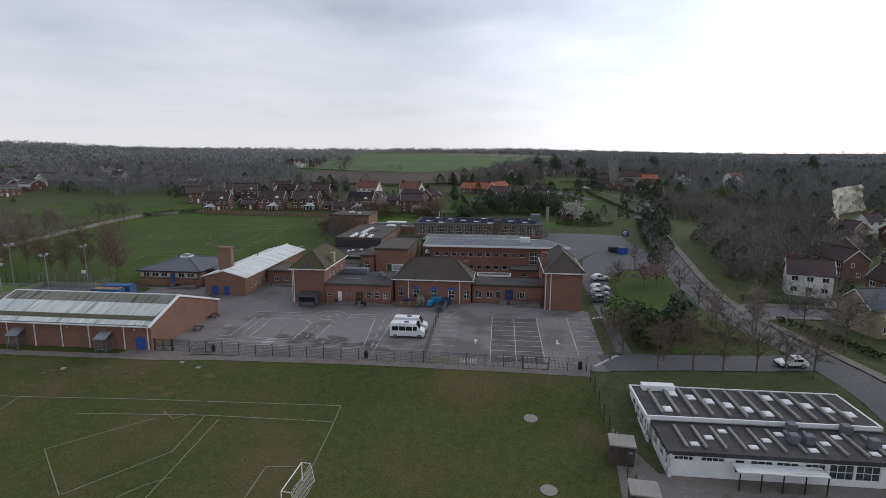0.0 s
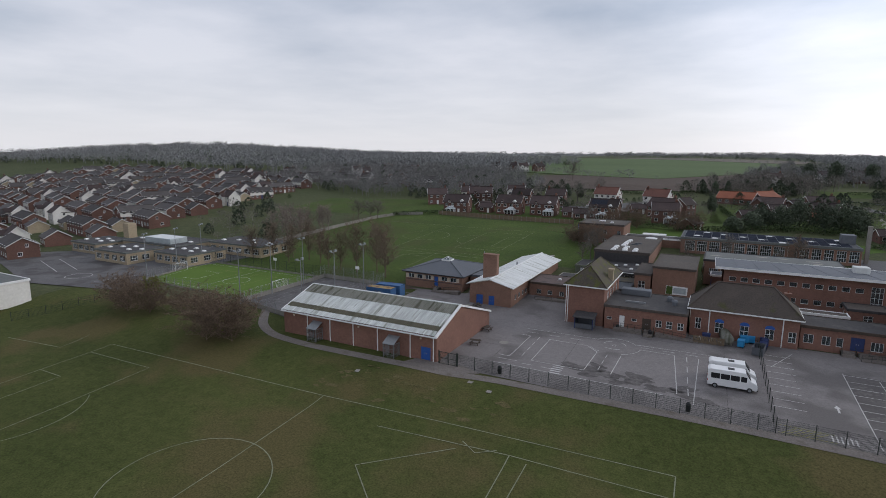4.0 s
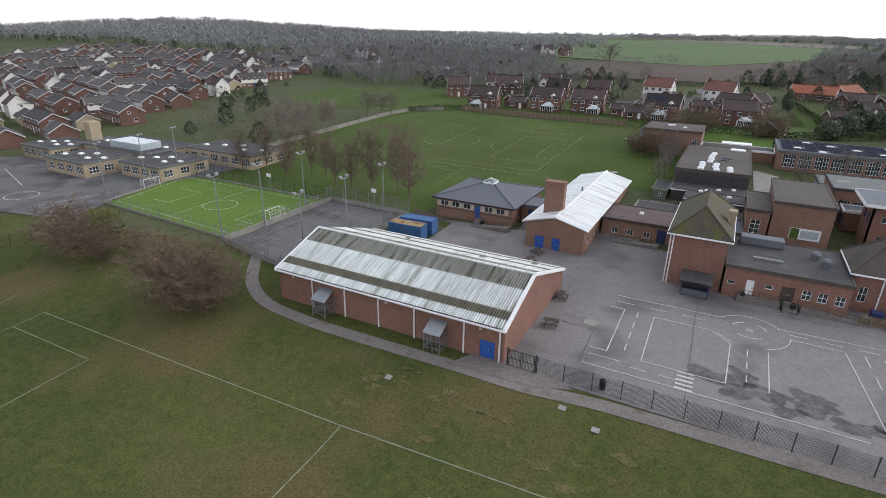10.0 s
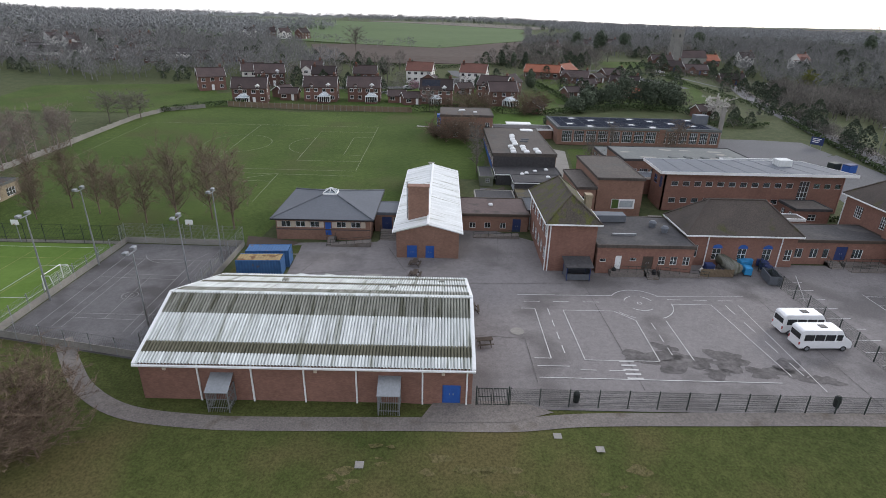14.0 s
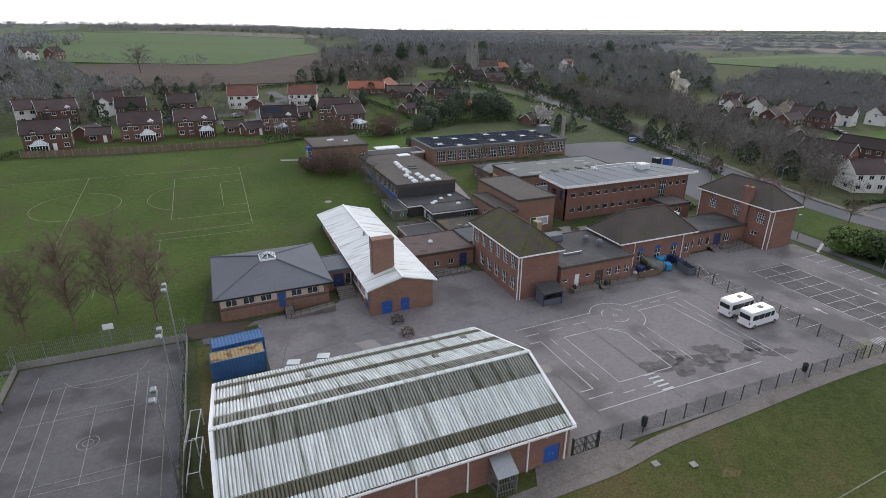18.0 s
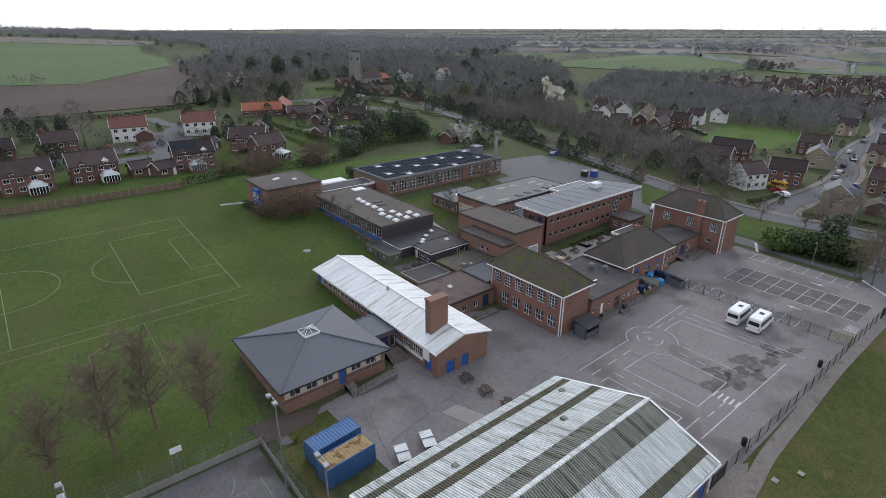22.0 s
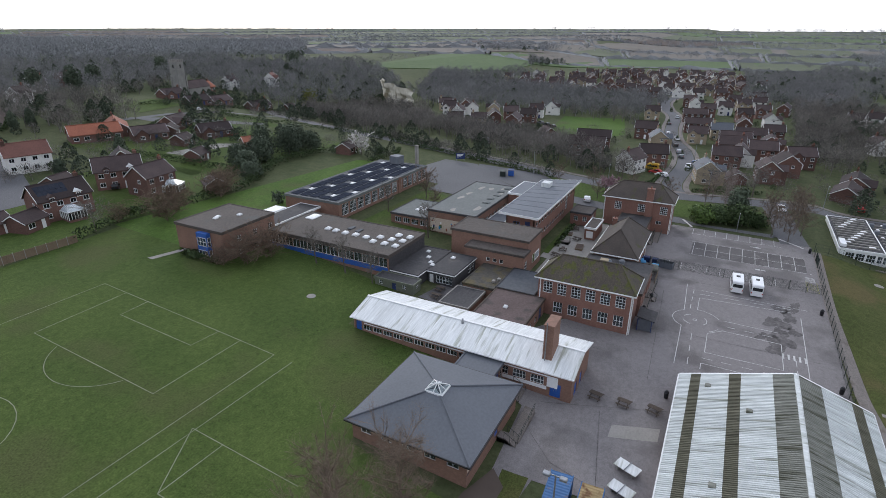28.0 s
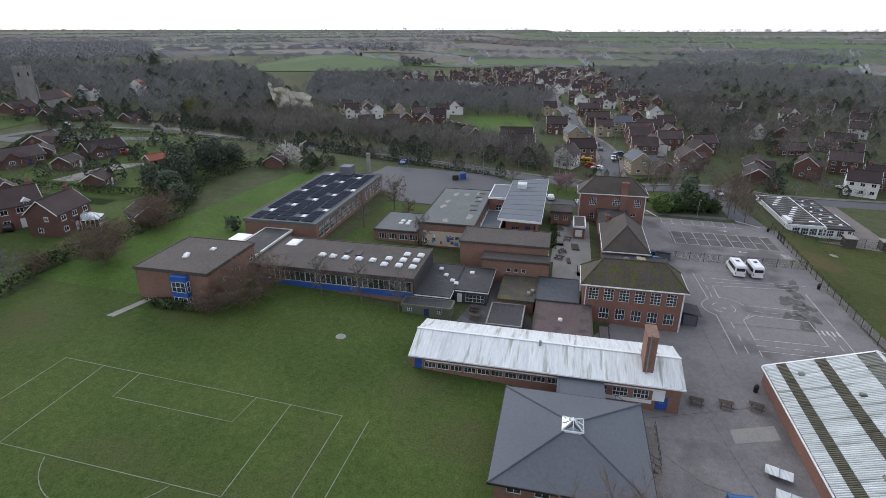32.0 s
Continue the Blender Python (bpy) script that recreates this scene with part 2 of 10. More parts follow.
ASTRO = shade("artificial_turf", (0.085, 0.140, 0.026), (0.115, 0.178, 0.040), 0.95, 0.1, 2.0, 0.2, spec=0.1, grain=0.1)
WORN = shade("worn_turf_earth", (0.072, 0.070, 0.024), (0.125, 0.104, 0.052), 0.95, 0.6, 2.5, 0.3, spec=0.1, grain=0.5, grain_scale=4.5)
BAYS = shade("stained_tarmac", (0.072, 0.066, 0.065), (0.125, 0.114, 0.110), 0.9, 0.2, 3.0, 0.2, dirt=(0.08, 0.072, 0.07), dirt_scale=0.35, dirt_at=0.5)
CONCRETE = shade("concrete", (0.20, 0.19, 0.17), (0.29, 0.27, 0.245), 0.9, 0.4, 4.0, 0.15)
CHALK = shade("line_paint", (0.34, 0.33, 0.32), (0.58, 0.57, 0.55), 0.9, 0.5, 6.0, 0)
CHALKW = shade("faded_line_paint", (0.17, 0.165, 0.16), (0.30, 0.295, 0.285), 0.9, 0.5, 6.0, 0)
CHALKG = shade("worn_line_paint", (0.13, 0.145, 0.085), (0.25, 0.26, 0.18), 0.95, 0.15, 2.0, 0)
YLINE = shade("yellow_line_paint", (0.20, 0.19, 0.07), (0.28, 0.27, 0.10), 0.95, 0.3, 2.0, 0)
BRICK = brickwork("red_brick", (0.180, 0.098, 0.076), (0.250, 0.134, 0.104), (0.9, 0.85, 0.8))
BRICK_B = brickwork("brown_red_brick", (0.190, 0.112, 0.083), (0.258, 0.152, 0.114), (0.9, 0.85, 0.8))
BRICK_H = brickwork("house_brick", (0.112, 0.063, 0.051), (0.162, 0.089, 0.072), (0.9, 0.85, 0.8), vary=0.25)
BUFF = brickwork("buff_brick", (0.29, 0.240, 0.168), (0.38, 0.316, 0.222), (0.9, 0.85, 0.8), vary=0.18)
RENDER = shade("painted_render", (0.60, 0.58, 0.54), (0.74, 0.72, 0.68), 0.9, 0.2, 2.0, 0.05)
TILE = shade("roof_tiles", (0.058, 0.048, 0.042), (0.092, 0.075, 0.063), 0.9, 0.3, 6.0, 0.6, dirt=(0.066, 0.064, 0.026), dirt_scale=0.4, dirt_at=0.60, grain=0.25, grain_scale=5.0)
TILE_M = shade("mossy_roof_tiles", (0.056, 0.047, 0.038), (0.092, 0.075, 0.058), 0.9, 0.3, 6.0, 0.6, dirt=(0.076, 0.078, 0.022), dirt_scale=1.1, dirt_at=0.49, stretch=(1, 1, 0.3), grain=0.35, grain_scale=5.0)
TILE_H = shade("house_roof_tiles", (0.041, 0.030, 0.029), (0.068, 0.048, 0.045), 0.9, 0.3, 4.0, 0.4, vary=0.4)
TILE_R = shade("orange_roof_tiles", (0.20, 0.072, 0.044), (0.29, 0.105, 0.062), 0.9, 0.3, 4.0, 0.4, vary=0.2, grain=0.2)
TILE_D = shade("dark_red_roof_tiles", (0.115, 0.055, 0.044), (0.165, 0.078, 0.060), 0.9, 0.3, 4.0, 0.4, vary=0.2, grain=0.2)
TILE_G = shade("grey_brown_concrete_tiles", (0.056, 0.050, 0.049), (0.088, 0.079, 0.076), 0.9, 0.3, 4.0, 0.4, vary=0.35)
SLATE = shade("grey_roof_sheet", (0.085, 0.092, 0.105), (0.115, 0.122, 0.138), 0.75, 0.1, 3.0, 0.1)
FELT = shade("roof_felt", (0.040, 0.038, 0.040), (0.066, 0.063, 0.064), 0.9, 0.15, 2.0, 0.15, dirt=(0.085, 0.080, 0.076), dirt_scale=0.3, grain=0.2, grain_scale=3.0)
FELT_R = shade("reddish_roof_felt", (0.082, 0.058, 0.054), (0.116, 0.084, 0.078), 0.9, 0.15, 2.0, 0.15, dirt=(0.062, 0.050, 0.046), dirt_scale=0.35, dirt_at=0.54, grain=0.2, grain_scale=3.0)
FELT_G = shade("grey_roof_felt", (0.105, 0.112, 0.108), (0.142, 0.150, 0.143), 0.85, 0.12, 1.5, 0.1, dirt=(0.19, 0.196, 0.185), dirt_scale=0.12, dirt_at=0.62, grain=0.14, grain_scale=2.0)
FELT_N = shade("brown_roof_felt", (0.060, 0.050, 0.044), (0.094, 0.079, 0.068), 0.9, 0.15, 1.5, 0.15, dirt=(0.072, 0.068, 0.062), dirt_scale=0.2, grain=0.22, grain_scale=3.0)
FELT_M = shade("mossy_roof_felt", (0.046, 0.042, 0.036), (0.075, 0.066, 0.054), 0.9, 0.2, 1.5, 0.2, dirt=(0.085, 0.070, 0.034), dirt_scale=0.4, dirt_at=0.49, grain=0.25, grain_scale=3.0)
FELT_S = shade("blue_grey_roof_felt", (0.052, 0.058, 0.068), (0.078, 0.084, 0.094), 0.8, 0.2, 1.5, 0.1, grain=0.12, grain_scale=2.0)
ZINC = shade("pale_grey_metal_roof", (0.112, 0.122, 0.138), (0.148, 0.158, 0.175), 0.75, 0.1, 1.0, 0.03, dirt=(0.185, 0.195, 0.21), dirt_scale=0.15, dirt_at=0.6, spec=0.25, grain=0.1)
WHITEROOF = shade("white_coated_roof", (0.50, 0.51, 0.50), (0.68, 0.69, 0.68), 0.7, 0.15, 1.2, 0.1, dirt=(0.33, 0.34, 0.29), dirt_scale=0.5, dirt_at=0.55, stretch=(0.3, 3.2, 0.1), grain=0.12, grain_scale=2.5)
ASBESTOS = shade("weathered_fibre_cement", (0.42, 0.435, 0.42), (0.66, 0.68, 0.66), 0.85, 0.2, 0.8, 0.15, dirt=(0.27, 0.28, 0.24), dirt_scale=0.35, dirt_at=0.56, stretch=(4.5, 0.35, 0.1), grain=0.15, grain_scale=2.0)
ASB_GREY = shade("lichened_fibre_cement", (0.15, 0.15, 0.125), (0.25, 0.25, 0.215), 0.9, 0.25, 0.8, 0.15, dirt=(0.09, 0.09, 0.065), dirt_scale=0.4, dirt_at=0.5, stretch=(4.5, 0.45, 0.1), grain=0.25, grain_scale=2.0)
ASB_MOSS = shade("mossy_roof_light", (0.080, 0.077, 0.052), (0.135, 0.125, 0.088), 0.9, 0.25, 0.8, 0.15, dirt=(0.055, 0.05, 0.033), dirt_scale=0.5, stretch=(4.5, 0.5, 0.1), grain=0.25, grain_scale=2.0)
WHITE = shade("white_paint", (0.66, 0.66, 0.65), (0.78, 0.78, 0.77), 0.6, 0.3, 3.0, 0.02)
CREAM = shade("cream_panel", (0.45, 0.38, 0.30), (0.55, 0.47, 0.38), 0.85, 0.5, 3.0, 0.03)
OLIVE = shade("olive_panel", (0.10, 0.11, 0.08), (0.14, 0.15, 0.11), 0.8, 0.5, 3.0, 0.03)
BLUE = shade("blue_paint", (0.018, 0.075, 0.29), (0.03, 0.105, 0.36), 0.55, 0.4, 3.0, 0.02)
NAVY = shade("dark_blue_paint", (0.018, 0.032, 0.10), (0.028, 0.045, 0.13), 0.6, 0.4, 3.0, 0.02)
CBLUE = shade("container_blue", (0.028, 0.085, 0.20), (0.045, 0.12, 0.26), 0.6, 0.3, 2.0, 0.03, dirt=(0.12, 0.07, 0.035), dirt_scale=0.9, dirt_at=0.62)
RUST = shade("rusty_sheet", (0.22, 0.16, 0.075), (0.33, 0.24, 0.12), 0.85, 0.5, 3.0, 0.05, dirt=(0.13, 0.065, 0.03), dirt_scale=1.0, dirt_at=0.5)
STEEL = shade("galvanised_steel", (0.22, 0.23, 0.24), (0.32, 0.33, 0.34), 0.5, 0.4, 4.0, 0.02, metal=0.6)
DARKSTEEL = shade("dark_green_steel", (0.018, 0.026, 0.022), (0.03, 0.04, 0.034), 0.6, 0.4, 4.0, 0.02)
BLACK = shade("black_plastic", (0.012, 0.012, 0.013), (0.02, 0.02, 0.022), 0.5, 0.4, 4.0, 0.02)
WOOD = shade("weathered_wood", (0.13, 0.095, 0.062), (0.20, 0.15, 0.10), 0.9, 0.5, 6.0, 0.2)
DARKWOOD = shade("dark_wood", (0.055, 0.042, 0.034), (0.085, 0.065, 0.05), 0.9, 0.5, 6.0, 0.2)
BARK = shade("bark", (0.095, 0.080, 0.066), (0.150, 0.126, 0.104), 0.95, 0.5, 5.0, 0.4)
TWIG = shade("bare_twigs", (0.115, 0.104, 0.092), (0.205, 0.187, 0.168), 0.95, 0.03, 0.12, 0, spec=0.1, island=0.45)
# next two: distance haze mixed into the twig colour, greyer and paler
TWIG_F = shade("haze_grey_twigs", (0.152, 0.149, 0.145), (0.226, 0.222, 0.217), 0.95, 0.02, 0.1, 0, spec=0.1, island=0.25)
TWIG_GREY = shade("haze_pale_twigs", (0.180, 0.182, 0.184), (0.265, 0.267, 0.268), 0.95, 0.004, 0.03, 0, spec=0.1, island=0.25)
TWIG_B = shade("shrub_twigs", (0.122, 0.088, 0.066), (0.196, 0.146, 0.108), 0.95, 0.15, 0.6, 0, spec=0.1, island=0.45)
TWIG_R = shade("reddish_twigs", (0.125, 0.094, 0.070), (0.200, 0.152, 0.116), 0.95, 0.1, 0.5, 0, spec=0.1, island=0.4)
TWIG_P = shade("pale_birch_twigs", (0.17, 0.135, 0.12), (0.26, 0.215, 0.19), 0.95, 0.1, 0.5, 0, spec=0.1, island=0.4)
LEAF = shade("evergreen_leaves", (0.032, 0.050, 0.020), (0.062, 0.088, 0.034), 0.8, 0.1, 1.0, 0, vary=0.2, spec=0.2, island=0.4)
LEAF_D = shade("dark_conifer_needles", (0.052, 0.068, 0.046), (0.088, 0.108, 0.070), 0.85, 0.1, 1.0, 0, vary=0.2, spec=0.2, island=0.35)
LEAF_Y = shade("young_willow_leaves", (0.11, 0.115, 0.028), (0.16, 0.165, 0.045), 0.85, 0.1, 1.0, 0, spec=0.2)
LAUREL = shade("laurel_leaves", (0.055, 0.092, 0.020), (0.095, 0.145, 0.034), 0.7, 0.2, 1.5, 0, spec=0.3, island=0.35)
BLOSSOM = shade("white_blossom", (0.45, 0.43, 0.40), (0.65, 0.62, 0.58), 0.9, 0.3, 2.0, 0)
PINK = shade("pink_blossom", (0.26, 0.16, 0.18), (0.38, 0.25, 0.28), 0.9, 0.3, 2.0, 0)
CLIFF = shade("chalk_quarry_face", (0.46, 0.42, 0.33), (0.66, 0.62, 0.52), 0.95, 0.08, 0.5, 0.5, dirt=(0.20, 0.17, 0.11), dirt_scale=0.12, dirt_at=0.52)
FLINT = shade("flint_and_stone", (0.17, 0.165, 0.15), (0.28, 0.27, 0.245), 0.95, 0.3, 3.0, 0.3)
PANEL = shade("solar_panel_glass", (0.026, 0.030, 0.042), (0.044, 0.049, 0.063), 0.9, 0.5, 2.0, 0, spec=0.0)
GLASS = glass("window_glass", (0.30, 0.36, 0.39))

# ---------------- builders ----------------
def lerp(v, tab):
    return float(np.interp(v, [a for a, _ in tab], [b for _, b in tab]))


RISE = [(-200, 0.2), (20, 1.3), (45, 2.1), (60, 2.9), (66, 3.7), (71, 4.75), (74, 4.95), (79, 5.1), (112, 5.2), (125, 5.9), (150, 7.4), (158, 7.9), (190, 9.6), (235, 11.5), (300, 15), (360, 19.5), (500, 22), (800, 20), (1500, 17), (3000, 22), (5000, 30)]
NORTH_HILL = [(430, 0), (700, 5), (1100, 15), (1600, 25), (2200, 27), (5000, 22)]


def gz(x, y):
    """Height of the ground: a lower playing field, a bank, the school's terrace, hills beyond and a valley to the east."""
    a = lerp(y, RISE)
    e = min(max((x + 45) / 60, 0), 1)
    if y < 76:
        a -= 0.7 * e * min(1, (76 - y) / 10)
    if x > 55:
        a -= (a - 4.0) * min(1, (x - 55) / 60) * 0.8 * (1 if y < 300 else max(0, 1 - (y - 300) / 100))
    if y > 430:
        a += lerp(y, NORTH_HILL) * min(1, max(0.1, 1 - (x - 60) / 700))
    if x < -150 and y > 150:
        a += 18 * math.exp(-((x + 700) / 280) ** 2 - ((y - 540) / 200) ** 2)
    if x > 1200:
        a += lerp(x, [(1200, 0), (2600, 14), (4900, 24)])
    return a


CELL = 2.0


def finish(name, bm, mats, parent=None, label="", smooth=False):
    me = bpy.data.meshes.new(name)
    bm.to_mesh(me)
    bm.free()
    for m in mats if isinstance(mats, (list, tuple)) else [mats]:
        me.materials.append(m)
    if smooth:
        for f in me.polygons:
            f.use_smooth = True
    ob = new(name, me)
    if parent is not None:
        ob.parent = parent
    if label:
        tagged(ob, label)
    return ob


def part(name, bm, material, parent, label=""):
    return finish(name, bm, material, parent, label)


def thing(name, at, label, category, group="", kind="", turn=0.0):
    ob = new(name)
    ob.empty_display_size = 0.2
    ob.matrix_basis = pose(*at, 0, 0, turn)
    return tagged(ob, label, category, group, kind)


def raw(name, verts, faces, mats, parent=None, label="", smooth=False):
    me = bpy.data.meshes.new(name)
    me.from_pydata([tuple(v) for v in verts], [], [tuple(f) for f in faces])
    me.update()
    for m in mats if isinstance(mats, (list, tuple)) else [mats]:
        me.materials.append(m)
    if smooth:
        for f in me.polygons:
            f.use_smooth = True
    ob = new(name, me)
    if parent is not None:
        ob.parent = parent
    if label:
        tagged(ob, label)
    return ob


def box(bm, x0, y0, z0, x1, y1, z1, bevel=0.0, mat=0):
    """A box between two corners, added to bm."""
    v = [bm.verts.new(p) for p in ((x0, y0, z0), (x1, y0, z0), (x1, y1, z0), (x0, y1, z0), (x0, y0, z1), (x1, y0, z1), (x1, y1, z1), (x0, y1, z1))]
    fs = [bm.faces.new([v[i] for i in f]) for f in ((3, 2, 1, 0), (4, 5, 6, 7), (0, 1, 5, 4), (1, 2, 6, 5), (2, 3, 7, 6), (3, 0, 4, 7))]
    for f in fs:
        f.material_index = mat
    if bevel:
        es = {e for f in fs for e in f.edges}
        bmesh.ops.bevel(bm, geom=list(es), offset=bevel, segments=1, affect="EDGES")
    return bm


def boxed(*args, **kw):
    return box(bmesh.new(), *args, **kw)


def rod(bm, a, b, r0, r1=None, n=6):
    """A tapered rod from a to b."""
    a, b = Vector(a), Vector(b)
    d = (b - a).normalized()
    s = d.orthogonal().normalized()
    t = d.cross(s)
    r1 = r0 if r1 is None else r1
    ring = [[bm.verts.new(c + r * (math.cos(2 * math.pi * i / n) * s + math.sin(2 * math.pi * i / n) * t)) for i in range(n)] for c, r in ((a, r0), (b, r1))]
    for i in range(n):
        bm.faces.new((ring[0][i], ring[0][(i + 1) % n], ring[1][(i + 1) % n], ring[1][i]))
    bm.faces.new(ring[0][::-1])
    bm.faces.new(ring[1])
    return bm


def drape(name, poly, material, lift, label="", category="", kind="structure", step=CELL, ground=gz):
    """A sheet over the ground inside a plan polygon, cut along the ground's own grid."""
    bm = bmesh.new()
    bm.faces.new([bm.verts.new((x, y, 0)) for x, y in poly])
    for axis in (0, 1):
        vals = [p[axis] for p in poly]
        at = math.ceil(min(vals) / step) * step
        while at < max(vals):
            no = (1, 0, 0) if axis == 0 else (0, 1, 0)
            bmesh.ops.bisect_plane(bm, geom=bm.verts[:] + bm.edges[:] + bm.faces[:], plane_co=(at, at, 0), plane_no=no)
            at += step
    bmesh.ops.triangulate(bm, faces=bm.faces[:])
    for v in bm.verts:
        v.co.z = ground(v.co.x, v.co.y) + lift
    bmesh.ops.recalc_face_normals(bm, faces=bm.faces[:])
    if sum(f.normal.z for f in bm.faces) < 0:
        bmesh.ops.reverse_faces(bm, faces=bm.faces[:])
    if step >= 40:  # a far field's edge reaches down into the ground
        rim = bmesh.ops.extrude_edge_only(bm, edges=[e for e in bm.edges if e.is_boundary])
        for v in rim["geom"]:
            if isinstance(v, bmesh.types.BMVert):
                v.co.z -= 4.0
    return tagged(finish(name, bm, material), label, category, "", kind)


def strip_points(points, closed=False, step=1.5):
    out = []
    pts = points + points[:1] if closed else points
    for (x0, y0), (x1, y1) in zip(pts, pts[1:]):
        n = max(1, int(math.hypot(x1 - x0, y1 - y0) / step))
        out += [(x0 + (x1 - x0) * i / n, y0 + (y1 - y0) * i / n) for i in range(n)]
    return out + [pts[-1]]


def ribbon(verts, faces, points, width, lift, step=1.5, ground=gz):
    """A flat band along points, added to the lists."""
    pts = strip_points(points, step=step)
    base = len(verts)
    for i, (x, y) in enumerate(pts):
        x0, y0 = pts[max(i - 1, 0)]
        x1, y1 = pts[min(i + 1, len(pts) - 1)]
        d = math.hypot(x1 - x0, y1 - y0) or 1
        nx, ny = -(y1 - y0) / d * width / 2, (x1 - x0) / d * width / 2
        for s in (1, -1):
            verts.append((x + s * nx, y + s * ny, ground(x + s * nx, y + s * ny) + lift))
        if i:
            k = base + 2 * i
            faces.append((k - 2, k - 1, k + 1, k))


def lines(name, groups, width, lift, material, label, category="marking", kind="structure", step=1.5):
    verts, faces = [], []
    for g in groups:
        ribbon(verts, faces, g, width, lift, step)
    return tagged(raw(name, verts, faces, material), label, category, "", kind)


def arc(cx, cy, r, a0, a1, n=24):
    return [(cx + r * math.cos(radians(a0 + (a1 - a0) * i / n)), cy + r * math.sin(radians(a0 + (a1 - a0) * i / n))) for i in range(n + 1)]


def wall(parent, p0, p1, z0, z1, material, openings=(), thick=0.28, name="wall", label=""):
    """A wall from p0 to p1 in plan (outside to the right of that way), with openings (u0, u1, z0, z1) cut right through."""
    length = math.hypot(p1[0] - p0[0], p1[1] - p0[1])
    dx, dy = (p1[0] - p0[0]) / length, (p1[1] - p0[1]) / length
    nx, ny = -dy * thick, dx * thick
    us = sorted({0.0, length, *(round(v, 4) for o in openings for v in o[:2])})
    zs = sorted({z0, z1, *(round(v, 4) for o in openings for v in o[2:4])})
    bm, made = bmesh.new(), {}

    def at(i, j, inner):
        key = (i, j, inner)
        if key not in made:
            u = us[i]
            made[key] = bm.verts.new((p0[0] + dx * u + (nx if inner else 0), p0[1] + dy * u + (ny if inner else 0), zs[j]))
        return made[key]

    def solid(i, j):
        if i < 0 or j < 0 or i >= len(us) - 1 or j >= len(zs) - 1:
            return False
        u, z = (us[i] + us[i + 1]) / 2, (zs[j] + zs[j + 1]) / 2
        return not any(o[0] < u < o[1] and o[2] < z < o[3] for o in openings)

    for i in range(len(us) - 1):
        for j in range(len(zs) - 1):
            if not solid(i, j):
                continue
            bm.faces.new((at(i, j, 0), at(i + 1, j, 0), at(i + 1, j + 1, 0), at(i, j + 1, 0)))
            bm.faces.new((at(i, j, 1), at(i, j + 1, 1), at(i + 1, j + 1, 1), at(i + 1, j, 1)))
            for di, dj, a, b in ((-1, 0, (i, j), (i, j + 1)), (1, 0, (i + 1, j + 1), (i + 1, j)), (0, -1, (i + 1, j), (i, j)), (0, 1, (i, j + 1), (i + 1, j + 1))):
                if not solid(i + di, j + dj):
                    bm.faces.new((at(*a, 0), at(*b, 0), at(*b, 1), at(*a, 1)))
    return part(name, bm, material, parent, label)


SHARED = {}


def lattice(us, zs, y0, y1, solid):
    """A plate in the xz plane with square holes, as one joined shell: cells of the grid us by zs for which solid(u, z) holds."""
    bm, made = bmesh.new(), {}

    def at(i, j, k):
        if (i, j, k) not in made:
            made[(i, j, k)] = bm.verts.new((us[i], y1 if k else y0, zs[j]))
        return made[(i, j, k)]

    def full(i, j):
        return 0 <= i < len(us) - 1 and 0 <= j < len(zs) - 1 and solid((us[i] + us[i + 1]) / 2, (zs[j] + zs[j + 1]) / 2)

    for i in range(len(us) - 1):
        for j in range(len(zs) - 1):
            if full(i, j):
                bm.faces.new((at(i, j, 0), at(i + 1, j, 0), at(i + 1, j + 1, 0), at(i, j + 1, 0)))
                bm.faces.new((at(i, j, 1), at(i, j + 1, 1), at(i + 1, j + 1, 1), at(i + 1, j, 1)))
                for di, dj, a, b in ((-1, 0, (i, j), (i, j + 1)), (1, 0, (i + 1, j + 1), (i + 1, j)), (0, -1, (i + 1, j), (i, j)), (0, 1, (i, j + 1), (i + 1, j + 1))):
                    if not full(i + di, j + dj):
                        bm.faces.new((at(*a, 0), at(*b, 0), at(*b, 1), at(*a, 1)))
    return bm


def sash(w, h, cols, rows, bar, mull, y0, y1, sill=0.0):
    """A window frame with its glazing bars, from x 0 to w, with an optional sill below it."""
    us = {0.0, bar, w - bar, w} | {w * i / cols + k * mull for i in range(1, cols) for k in (-1, 1)}
    zs = {0.0, bar, h - bar, h} | {h * j / rows + k * mull for j in range(1, rows) for k in (-1, 1)}
    if sill:
        us |= {-0.08, w + 0.08}
        zs |= {-0.07}

    def solid(u, z):
        if z < 0:
            return True
        if not 0 < u < w:
            return False
        return u < bar or u > w - bar or z < bar or z > h - bar or any(abs(u - w * i / cols) < mull for i in range(1, cols)) or any(abs(z - h * j / rows) < mull for j in range(1, rows))
    return lattice(sorted(us), sorted(zs), y0, y1, solid)


